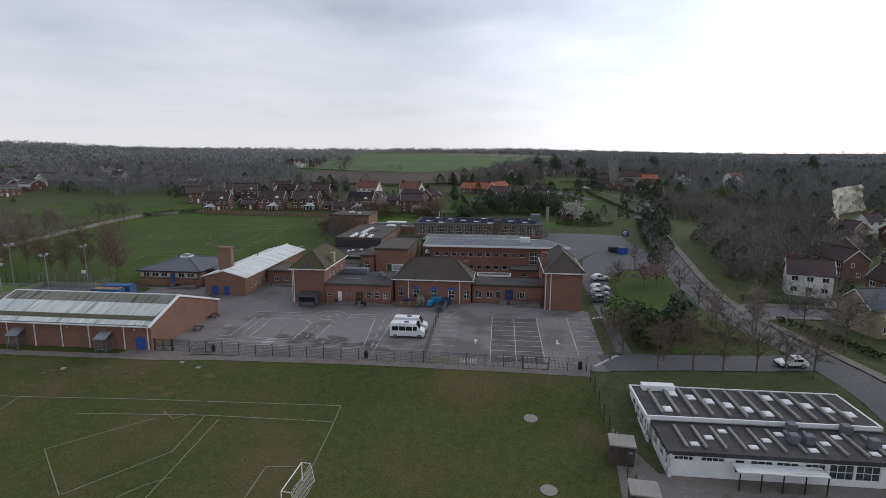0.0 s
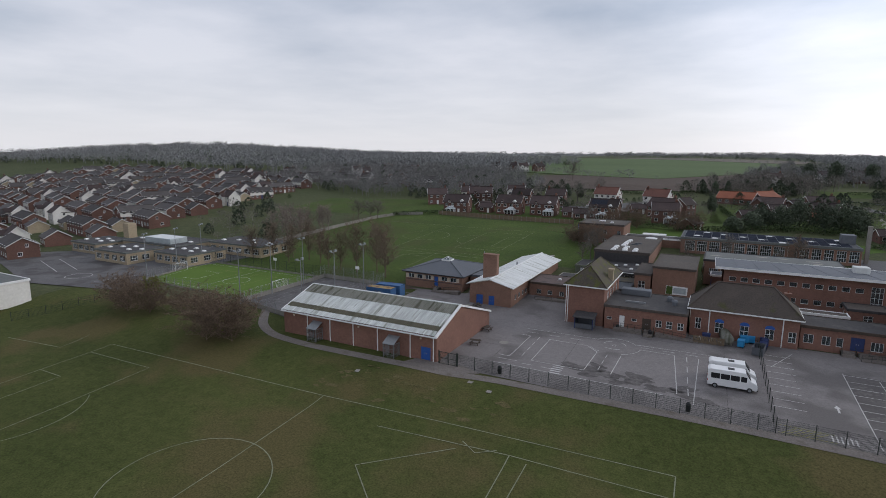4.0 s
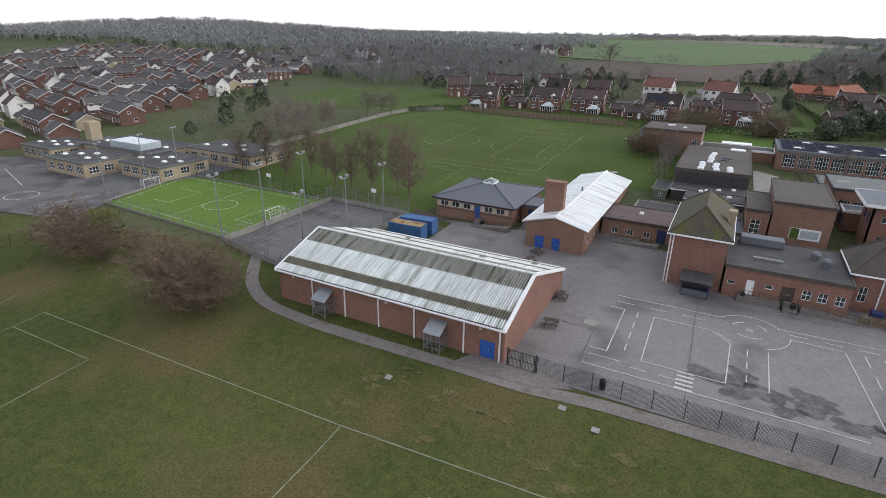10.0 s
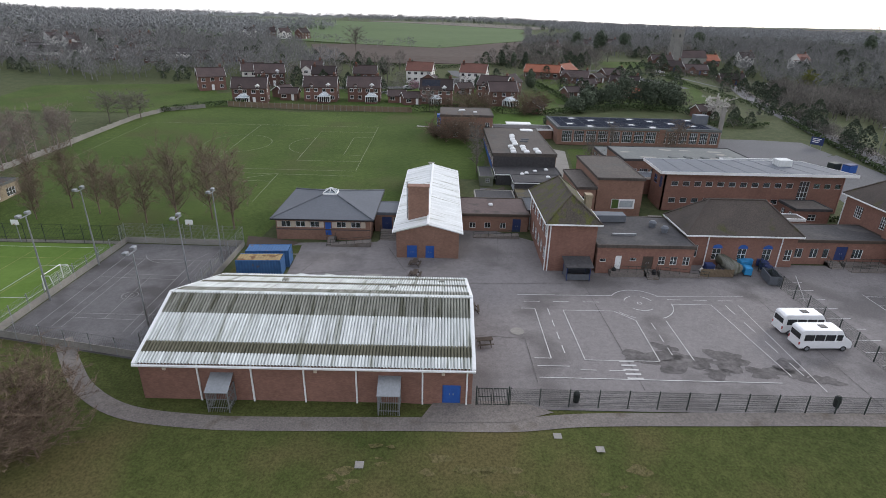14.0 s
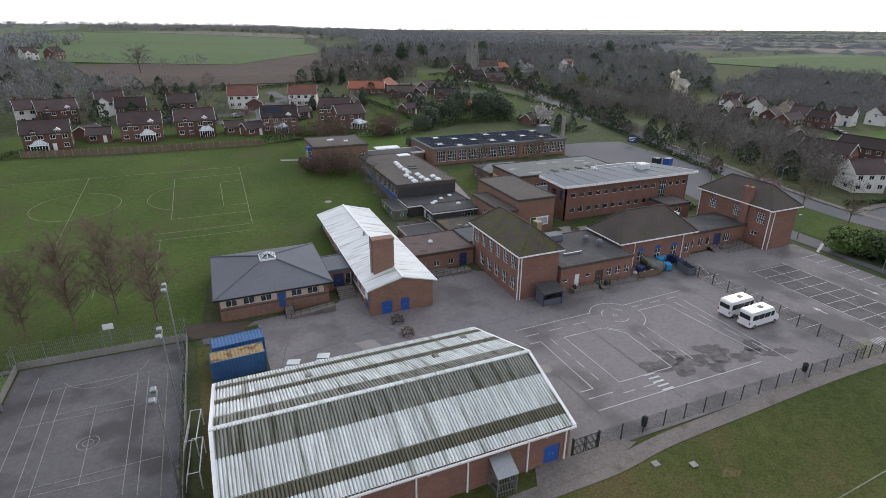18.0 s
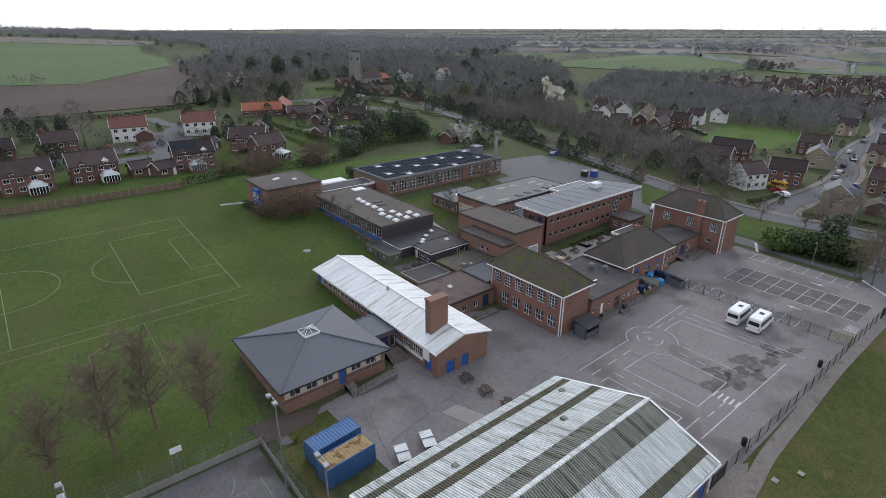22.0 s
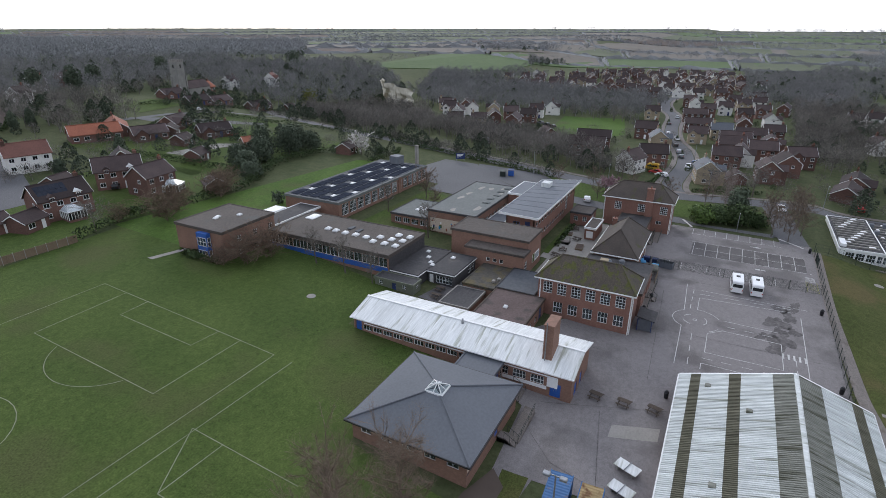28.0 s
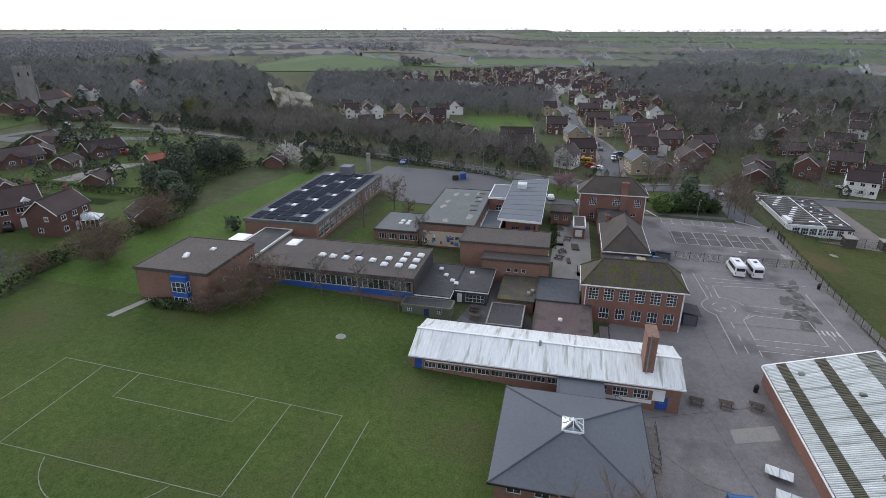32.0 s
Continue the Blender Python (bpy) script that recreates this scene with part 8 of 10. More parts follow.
for k, x, y, a in (("fwhite", 273, 106, 8), ("fterrace", 323, 160, -80), ("fwhite", 465, 136, 8), ("fwhite", 469, 153, 8), ("fbrick", 404, 139, 16), ("fbuff", 473, 174, -74), ("fwing", 479, 98, 10), ("fwing", 472, 113, 106), ("fwhite", 401, 81, -80), ("fbuff", 372, 289, -80), ("fterrace", 319, 261, -74), ("fwing", 324, 248, -80), ("fwhite", 423, 280, 8)):
    stand(k, x, y, a)
for k, x, y, a in (("fwing", 377, 244, 5), ("fbrick", 414, 233, 106), ("fwing", 456, 229, -74), ("fwing", 472, 215, -85), ("fwing", 498, 207, -74), ("fterrace", 507, 195, -85), ("fbuff", 363, 219, -74), ("fwing", 330, 195, 5), ("fbrick", 361, 185, -74)):
    stand(k, x, y, a)


def within(x, y, poly):
    return sum((a[1] > y) != (b[1] > y) and x < (b[0] - a[0]) * (y - a[1]) / (b[1] - a[1]) + a[0] for a, b in zip(poly, poly[1:] + poly[:1])) % 2 == 1


def estate(poly, dx, dy, turn, choice, gap=0.1):
    """Houses in short staggered rows inside a plan outline, turned to their street."""
    c, s_ = math.cos(radians(turn)), math.sin(radians(turn))
    mx, my = sum(p[0] for p in poly) / len(poly), sum(p[1] for p in poly) / len(poly)
    for j in range(-14, 15):
        for i in range(-14, 15):
            u, w = i * dx + (dx * 0.4 if j % 2 else 0) + random.uniform(-1.5, 1.5), j * dy + random.uniform(-1.5, 1.5)
            x, y = mx + u * c - w * s_, my + u * s_ + w * c
            if within(x, y, poly) and random.random() > gap and all(math.hypot(x - p, y - q) > 11.5 for p, q in stands):
                stand(random.choice(choice), x, y, turn + (0 if j % 2 else 180) + random.choice((0, 0, 0, 90, -90)) + random.uniform(-6, 6))


estate([(124, 226), (134, 200), (172, 190), (186, 196), (178, 262), (150, 240)], 13.5, 14, -70, kinds, 0.15)
estate([(300, 150), (318, 262), (400, 285), (520, 210), (545, 110), (390, 94), (330, 100)], 15, 15, 14, kinds, 0.1)
estate([(152, 100), (290, 108), (285, 70), (160, 74)], 15, 15, -4, kinds, 0.3)
# houses among the trees to the south-east
for k, x, y, a in (("white", 70, 33, 72), ("wing", 88, 43, -20), ("brick", 78, 24, 70), ("fwhite", 157, 42, 20), ("fbungalow", 168, 29, 15), ("fwhite", 231, 40, 60), ("fwhite", 240, 30, 62), ("fbungalow", 121, 37, 100), ("fwing", 112, 20, 75), ("fwhite", 169, -7, 70), ("fbungalow", 150, 8, 75),
                   ("fwhite", 246, -22, 60), ("fbungalow", 252, -46, 60), ("fwing", 100, 8, 70), ("fbungalow", 132, 18, 70), ("fwhite", 200, -20, 65), ("fbrick", 186, 12, 20), ("fterrace", 330, 40, 20), ("brick", 96, 28, 72), ("fbungalow", 140, -14, 70), ("fwhite", 215, 8, 20), ("fbungalow", 290, -10, 30)):
    put(k, x, y, a)
# large estate to the west
for r in range(16):
    for i in range(17):
        u, v_ = -204 - 18.5 * i - 8 * (r % 2), 92 + 14.0 * r
        x, y = u - 0.34 * (v_ - 92) + random.uniform(-2, 2), v_ + 0.30 * (-204 - u) + random.uniform(-1.5, 1.5)
        if y > 335 or x < -540 or (x > -236 and y > 205) or random.random() < 0.08:
            continue
        (put_far if x < -318 or y > 270 else put)(random.choice(["chalet", "semi", "semi", "wbuff", "wrow", "wrow", "fwhite"]), x, y, random.choice((-16, 164, -16, 164, 164, 74)) + random.uniform(-4, 4))
for i in range(16):
    put_far(random.choice(["chalet", "fbungalow", "semi", "fwhite"]), -292 + 12.5 * i + random.uniform(-3, 3) - 60, 318 + 3 * (i % 4), random.choice((0, 180, 20)))

# far village roofs among the woods
for i in range(18):
    x, y = random.uniform(-330, -230), random.uniform(330, 400)
    put_far(random.choice(["fwhite", "fbungalow", "fbrick"]), x, y, random.uniform(0, 180))
for i in range(4):
    put(("white", "brick")[i % 2], -205 + 13 * i, 478 + 5 * (i % 2), 20 * i)

far_mesh = bpy.data.meshes.new("distant_houses")
far_mesh.from_pydata(FAR_HOUSES["v"], [], FAR_HOUSES["f"])
for mt in FAR_HOUSES["mats"]:
    far_mesh.materials.append(mt)
far_mesh.polygons.foreach_set("material_index", FAR_HOUSES["m"])
tagged(new("distant_houses", far_mesh), "mass of distant estate houses with brown roofs", "houses", "", "stuff")

# ---------------- church tower ----------------
ch = thing("church", (74.5, 360, gz(74.5, 360) - 0.3), "grey flint church with square battlemented tower", "church", turn=8)
TH = 36.9 - gz(74.5, 360)
tw = part("tower", boxed(-2.4, -2.4, 0, 2.4, 2.4, TH - 0.8), FLINT, ch)
part("string_course", boxed(-2.5, -2.5, TH - 4.6, 2.5, 2.5, TH - 4.3), CONCRETE, tw)
for s in range(4):
    for i in range(4):
        k = -2.1 + 1.4 * i
        a, b = ((k, -2.2), (2.2, k), (k, 2.2), (-2.2, k))[s]
        part("merlon", boxed(a - 0.36, b - 0.36, TH - 0.8, a + 0.36, b + 0.36, TH + 0.3), CONCRETE, tw)
    nx_w, ny_w = ((0, -2.4), (2.4, 0), (0, 2.4), (-2.4, 0))[s]
    add_window(ch, nx_w, ny_w, TH - 4.0, s * 90, 1.0, 1.9, 2, 1, "belfry_window", FLINT)
for sx in (-2.5, 2.5):
    for sy in (-2.5, 2.5):
        part("buttress", boxed(sx - 0.4, sy - 0.4, 0, sx + 0.4, sy + 0.4, TH * 0.6, bevel=0.1), FLINT, tw)
part("nave_wall", boxed(2.5, -3.4, 0, 18, 3.4, 4.6), FLINT, ch)
hip_roof(ch, 2.7, -3.4, 18, 3.4, 4.6, 3.6, TILE_H, over=0.3, along="x", hip=0.0)


# ---------------- white flat-roofed classrooms to the south-east ----------------
wb = thing("classroom_building", (0, 0, 0), "long white single-storey classrooms with dark ribbed flat roof", "building")
WZ = 1.7
walls(wb, 20.6, 61.9, 46.6, 70.4, WZ, 5.3, WHITE, west=evenly("w", 4, 2.2, 8.2, 1.7, 1.4, 1.7, 3, 2))
slab_roof(wb, 20.6, 61.9, 46.6, 70.4, 5.3, FELT, rim=WHITE)
walls(wb, 21.2, 55.2, 46.8, 61.6, WZ, 4.7, WHITE, south=[("w", 1.6, 2.0, 2.2, 0.5, 4, 1), ("w", 4.6, 2.4, 2.2, 0.5, 4, 1), ("w", 7.4, 1.0, 1.1, 1.5, 1, 2), ("w", 9.6, 2.2, 1.1, 1.5, 3, 1), ("w", 12.2, 2.2, 1.1, 1.5, 3, 1), ("w", 15, 2.0, 1.1, 1.5, 3, 1), ("w", 17.6, 2.4, 1.0, 1.7, 3, 2), ("w", 20.2, 2.4, 1.0, 1.7, 3, 2), ("h", 22.4, 1.0, 0.1, 2.1), ("w", 24.4, 1.6, 1.1, 1.5, 2, 1)], west=evenly("w", 3, 1.5, 6.0, 1.5, 1.2, 1.5, 3, 2))
slab_roof(wb, 21.2, 55.2, 46.8, 61.6, 4.7, FELT, rim=FELT)
for i in range(12):
    part("roof_rib", boxed(22.4 + 1.95 * i, 62.6, 5.55, 22.75 + 1.95 * i, 69.8, 5.9, bevel=0.05), CONCRETE, wb)
    rooflight(wb, 23.5 + 1.95 * i, 63.8 + (i * 5 % 6) * 0.9, 5.55, 1.0, 1.3, 0.3)
for i in range(11):
    part("roof_rib", boxed(23.2 + 2.05 * i, 56.0, 4.95, 23.5 + 2.05 * i, 60.8, 5.25, bevel=0.05), CONCRETE, wb)
    rooflight(wb, 24.4 + 2.05 * i, 56.8 + (i % 3) * 1.6, 4.95, 0.9, 0.7, 0.25)
for x, y in ((36.5, 61.0), (42.5, 61.2), (35.4, 58.4), (37, 58.4), (43.6, 58.2)):
    part("roof_plant", boxed(x - 0.5, y - 0.5, 4.95, x + 0.5, y + 0.5, 6.0, bevel=0.05), ZINC, wb)
part("roof_box", boxed(21.8, 69.0, 5.55, 26.0, 70.2, 6.3, bevel=0.03), WHITE, wb)
part("canopy", boxed(27.6, 53.2, 4.0, 36.6, 55.0, 4.12), WHITEROOF, wb)
for i in range(5):
    part("canopy_post", boxed(27.8 + 2.15 * i, 53.25, WZ, 27.9 + 2.15 * i, 53.35, 4.0), BLACK, wb)
for x, y in ((16.8, 57.6), (17.2, 49.4)):
    t = thing("brick_store", (x, y, gz(x, y)), "small brown store shed with flat roof", "shed", "store sheds", turn=-6)
    part("body", boxed(-1.3, -1.2, 0, 1.3, 1.2, 2.3), FELT_N, t)
    part("roof", boxed(-1.45, -1.35, 2.3, 1.45, 1.35, 2.5, bevel=0.03), CONCRETE, t)
    part("door", boxed(-0.45, -1.24, 0.05, 0.45, -1.2, 2.0), DARKWOOD, t)
    part("vent", boxed(0.7, -1.23, 1.5, 1.1, -1.2, 1.8), STEEL, t)

# ---------------- primary school to the west ----------------
ps = thing("primary_school", (0, 0, 0), "low flat-roofed primary school with white window bands", "building", turn=0)
for x0, y0, x1, y1, h in ((-178, 98.5, -163, 110, 3.6), (-160, 105, -146, 118, 3.4), (-186, 112, -160, 126, 3.8), (-158, 122, -136, 134, 3.6), (-200, 104, -187, 116, 3.4)):
    z = gz((x0 + x1) / 2, y0) - 0.3
    walls(ps, x0, y0, x1, y1, z, z + h, BUFF, south=evenly("w", int((x1 - x0) / 3.2), 2.0, x1 - x0 - 2.0, 2.4, 1.2, 1.6, 4, 2), east=evenly("w", 3, 2.2, y1 - y0 - 2.2, 2.2, 1.2, 1.5, 3, 2))
    slab_roof(ps, x0, y0, x1, y1, z + h, FELT, rim=FELT_G)
    for i in range(5):
        rooflight(ps, x0 + (x1 - x0) * (i + 0.5) / 5, (y0 + y1) / 2 + (i % 3 - 1) * 2, z + h + 0.25, 1.2, 1.0, 0.4)
z = gz(-170, 112)
part("clerestory", boxed(-176, 113, z + 3.5, -164, 119, z + 5.4, bevel=0.1), PALEGLASS, ps)
part("chimney", boxed(-193.4, 117, z, -190.6, 120, z + 8.0, bevel=0.05), BUFF, ps)
drape("school_yard", [(-215, 88), (-165, 74), (-137, 80), (-142, 92), (-146, 104.5), (-163, 98), (-200, 103)], COURT, 0.15, "dark tarmac primary school yard", "playground")
drape("school_apron", [(-200, 103), (-163, 98), (-146, 104.5), (-136, 134), (-205, 130)], ASPHALT, 0.10, "tarmac round the primary school", "playground")
lines("yard_marking", [arc(-160, 84, 3, 0, 360, 20), [(-190, 90), (-170, 84)], [(-188, 94), (-168, 88)], [(-150, 82), (-148, 92)]], 0.15, 0.2, CHALK, "white yard games lines")
pw = thing("white_hall", (0, 0, 0), "pale rendered flat-roofed hall at the field edge", "building")
z = gz(-154, 66)
walls(pw, -166, 58, -149, 68, z - 0.3, z + 5.0, RENDER)
slab_roof(pw, -166, 58, -149, 68, z + 5.0, FELT_G, rim=WHITE)

# garden fence behind the north field, posts and boards
gf = thing("garden_fence", (0, 0, 0), "brown timber garden fence with concrete posts", "fence")
pts = strip_points([(-127, 217.4), (-101, 214.6), (-66, 213.6)], step=1.9)
for (x0, y0), (x1, y1) in zip(pts, pts[1:]):
    z = gz((x0 + x1) / 2, (y0 + y1) / 2)
    a = math.degrees(math.atan2(y1 - y0, x1 - x0))
    p = finish("panel", boxed(0.05, -0.03, 0.1, math.hypot(x1 - x0, y1 - y0) - 0.05, 0.03, 1.75), WOOD, gf)
    p.matrix_basis = pose(x0, y0, z, 0, 0, a)
    p = finish("post", boxed(-0.06, -0.06, 0, 0.06, 0.06, 1.9), CONCRETE, gf)
    p.matrix_basis = pose(x0, y0, z)
gardens = drape("garden", [(-130, 218), (-66, 214.4), (-56, 218), (-30, 215), (-14, 222), (-18, 262), (-40, 262), (-120, 255), (-140, 240)], GRASS_N, 0.08, "house gardens of rough lawn", "garden")
drape("cul_de_sac_gardens", [(-20, 235), (40, 225), (60, 300), (-20, 300)], GRASS_N, 0.08, "gardens of rough lawn between bungalows", "garden")
# quarry face
v, f, n, m = [], [], 36, 7
for j in range(m + 1):
    for i in range(n + 1):
        k = i / n
        x, y = 156 + 40 * k, 262 + 12 * math.sin(k * 2.6) + 40 * k
        q = noise.noise(Vector((x * 0.12, j * 0.5, 1.0)))
        v.append((x + 2 * q, y + 4.5 * j / m + 2.5 * noise.noise(Vector((x * 0.2, j * 0.9, 5.0))), gz(x, y) - 0.5 + (14 + 1.2 * q) * j / m))
for j in range(m):
    for i in range(n):
        f.append((j * (n + 1) + i, j * (n + 1) + i + 1, (j + 1) * (n + 1) + i + 1, (j + 1) * (n + 1) + i))
tagged(raw("quarry_face", v, f, CLIFF), "pale chalk quarry face with earth streaks", "cliff", "", "structure")

# ---------------- trees and hedges ----------------
def sliver(v, f, base, tip, w):
    """A thin flat twig from base to tip."""
    (a, b, c), (p, q, r) = (tip - base).tolist(), (random.gauss(0, 1), random.gauss(0, 1), random.gauss(0, 1))
    e, g, h = b * r - c * q, c * p - a * r, a * q - b * p
    s = np.array((e, g, h)) * (w / (math.sqrt(e * e + g * g + h * h) + 1e-9))
    k = len(v)
    v += [base - s, base + s, tip]
    f.append((k, k + 1, k + 2))


def tube(v, f, a, b, r0, r1, n=4):
    d = (b - a) / (np.linalg.norm(b - a) + 1e-9)
    s = np.cross(d, (0.31, 0.87, 0.38))
    s /= np.linalg.norm(s)
    t = np.cross(d, s)
    k = len(v)
    for c, r in ((a, r0), (b, r1)):
        for i in range(n):
            q = 2 * math.pi * i / n
            v.append(c + r * (math.cos(q) * s + math.sin(q) * t))
    for i in range(n):
        j = (i + 1) % n
        f.append((k + i, k + j, k + n + j, k + n + i))


def grow(h, spread, twigs, width, limbs=9, low=0.25, up=0.6, thick=1.0):
    """A leafless tree: (wood verts, faces), (twig verts, faces). Limbs fork from the trunk, branches from the limbs, twigs from the branches."""
    wv, wf, tv, tf = [], [], [], []
    top = np.array((np.random.normal(0, 0.03) * h, np.random.normal(0, 0.03) * h, h * 0.82))
    r = (h * 0.018 + 0.04) * thick
    tube(wv, wf, np.zeros(3) - (0, 0, 0.3), top * 0.5, r, r * 0.65, 6)
    tube(wv, wf, top * 0.5, top, r * 0.65, r * 0.2, 5)
    ends = []
    for i in range(limbs):
        k = low + (0.9 - low) * (i + 0.5) / limbs
        a = i * 2.4 + np.random.uniform(-0.4, 0.4)
        s0 = top * k
        reach = spread * (1.05 - 0.55 * abs(k - 0.45) / 0.55) * np.random.uniform(0.75, 1.1)
        e = s0 + np.array((math.cos(a) * reach, math.sin(a) * reach, h * 0.24 * (0.5 + up) * np.random.uniform(0.7, 1.2)))
        tube(wv, wf, s0, e, r * 0.42, r * 0.12, 4)
        for j in range(9):
            m = s0 + (e - s0) * (0.15 + 0.85 * j / 8)
            q = m + np.random.normal(0, 1, 3) * (spread * 0.26, spread * 0.26, h * 0.06) + (0, 0, h * 0.10 * up)
            tube(wv, wf, m, q, r * 0.14, r * 0.05, 3)
            ends.append((m, q))
    ends.append((top * 0.8, top + (0, 0, h * 0.12)))
    for i in range(twigs):
        m, q = ends[i % len(ends)]
        b = m + (q - m) * np.random.uniform(0.2, 1.0)
        out = (q - m) / (np.linalg.norm(q - m) + 1e-9)
        d = out * 0.7 + np.random.normal(0, 0.6, 3) + (0, 0, 0.45 * up)
        sliver(tv, tf, b, b + d / np.linalg.norm(d) * h * np.random.uniform(0.04, 0.12), width)
    return (wv, wf), (tv, tf)


def mesh_of(name, v, f, material):
    me = bpy.data.meshes.new(name)
    me.from_pydata([tuple(map(float, p)) for p in v], [], f)
    me.materials.append(material)
    return me


TREES = {}


def bare_tree(x, y, kind, scale=1.0, label="bare leafless tree", turn=None, name="tree", dz=0.0):
    h, spread, twigs, width, limbs, low, up, bark, twig = TREE_KINDS[kind]
    variant = (kind, random.randrange(2))
    if variant not in TREES:
        (wv, wf), (tv, tf) = grow(h, spread, twigs, width, limbs, low, up, 0.6 if kind in ("alder", "birch", "bush") else 0.85)
        TREES[variant] = (mesh_of("trunk", wv, wf, bark), mesh_of("crown", tv, tf, twig))
    a, b = TREES[variant]
    t = thing(name, (x, y, gz(x, y) + dz), label, "tree" if name == "tree" else "shrub", turn=random.uniform(0, 360) if turn is None else turn)
    t.scale = (scale, scale, scale * random.uniform(0.92, 1.08))
    for n, me in (("trunk", a), ("crown", b)):
        o = new(n, me)
        o.parent = t
    return t


TREE_KINDS = {
    "alder": (15.0, 3.5, 8500, 0.008, 24, 0.16, 0.4, TWIG_R, TWIG_R),
    "street": (7.5, 3.4, 3600, 0.010, 10, 0.28, 0.7, BARK, TWIG_R),
    "oak": (11.0, 5.5, 4800, 0.014, 13, 0.28, 0.5, BARK, TWIG),
    "birch": (12.0, 2.4, 3600, 0.010, 14, 0.2, 0.3, TWIG_P, TWIG_P),
    "bush": (6.8, 5.6, 15000, 0.014, 34, 0.01, 0.9, TWIG_B, TWIG_B),
    "thin": (8.5, 2.4, 2200, 0.010, 10, 0.3, 0.6, BARK, TWIG),
    "cherry": (6.0, 3.2, 2400, 0.06, 9, 0.3, 0.6, BARK, PINK),
    "blackthorn": (5.5, 3.2, 3200, 0.07, 10, 0.1, 0.7, BARK, BLOSSOM),
    "copper": (9.0, 3.4, 4000, 0.015, 12, 0.2, 0.5, BARK, TWIG_R),
    "willow": (9.0, 4.0, 4200, 0.05, 12, 0.12, 0.4, BARK, LEAF_Y),
}
random.seed(5); np.random.seed(5)
for x, y, s in ((-100.1, 120.6, 1.0), (-90.2, 119.3, 1.02), (-110.7, 122, 0.7), (-105.6, 121, 0.78), (-121.6, 126.7, 0.8), (-95.3, 123.1, 0.95), (-115.5, 124.5, 0.75), (-128, 127, 0.7), (-133, 124, 0.75), (-138, 121, 0.7), (-124.5, 121.5, 0.6)):
    bare_tree(x, y, "alder", s, "slender leafless alder with reddish brown twigs")
for x, y, s in ((-93.5, 68.4, 1.12), (-88.6, 69.6, 0.92), (-97.5, 71.5, 0.95), (-90.5, 72.5, 0.9), (-120.5, 71.6, 1.0), (-115.0, 72.6, 0.85), (-125.5, 74, 0.9), (-111, 76, 0.6), (-55.0, 176.8, 0.98), (-50.0, 175.2, 0.9), (-57.8, 180.2, 0.6), (-29.5, 213, 0.95), (-48, 209.5, 1.1), (-43, 213, 0.9), (-24, 217, 0.8), (-54.5, 217.6, 0.6)):
    bare_tree(x, y, "bush", s, "dense tangle of bare brown shrub stems", name="shrub")
for x, y, s in ((-91.6, 71.0, 0.62), (-119, 76.5, 0.7)):
    bare_tree(x, y, "willow", s, "willow shrub with young yellow-green leaves", name="shrub")
for x, y in ((-148.2, 146), (-149, 164), (-149.6, 158.5), (-145.8, 165), (-152, 152), (-155, 160), (-151, 168), (-157, 148), (-160, 156), (-147, 152)):
    bare_tree(x, y, "birch", random.uniform(0.85, 1.1), "tall pale leafless birch")
for x, y, s in ((-150.5, 190, 0.85), (-147.5, 194.5, 0.8), (-144.2, 195, 0.75), (-110, 385, 1.3), (-60.5, 216.5, 0.7)):
    bare_tree(x, y, "oak", s, "rounded leafless tree in the field")
for x, y in ((-47.6, 158.5), (-47.2, 166), (-48.2, 151.8), (-13.5, 171), (-22.8, 154)):
    bare_tree(x, y, "thin", random.uniform(0.8, 1.0), "thin leafless tree beside the wall")
for x, y, s in ((1.5, 168.4, 1.0), (-2.5, 163.5, 0.6)):
    bare_tree(x, y, "copper", s, "courtyard tree with reddish twigs")
for i, (x, y) in enumerate(((19.9, 80.6), (26.2, 77.6), (31.4, 78.2), (35.4, 77.6), (40.2, 78.0), (43.7, 77.2), (47.4, 77.0), (28, 81), (33, 84.5), (38, 84), (22.5, 84))):
    bare_tree(x, y, "street", random.uniform(0.85, 1.05), "leafless young street tree with brown twigs")
for x, y in ((42.6, 100), (43.0, 110), (42.5, 120), (42.5, 132), (38, 142), (58, 88), (58, 100), (57, 126), (31, 128), (29, 122)):
    bare_tree(x, y, "oak" if x > 50 else "street", random.uniform(0.75, 1.0), "leafless brown roadside tree")
for x, y in ((48.5, 98.5), (47, 94), (59.5, 95), (40, 95)):
    bare_tree(x, y, "birch", 0.8, "pale leafless roadside birch")
bare_tree(36.2, 125.5, "cherry", 1.0, "cherry tree in pink blossom")
bare_tree(39.5, 127.5, "cherry", 0.8, "cherry tree in pink blossom")
bare_tree(-67, 250, "cherry", 0.8, "cherry tree in pink blossom")
bare_tree(31.3, 211.6, "blackthorn", 1.35, "white blossoming tree behind the school")
bare_tree(127, 318, "willow", 1.2, "yellowish green willow tree")


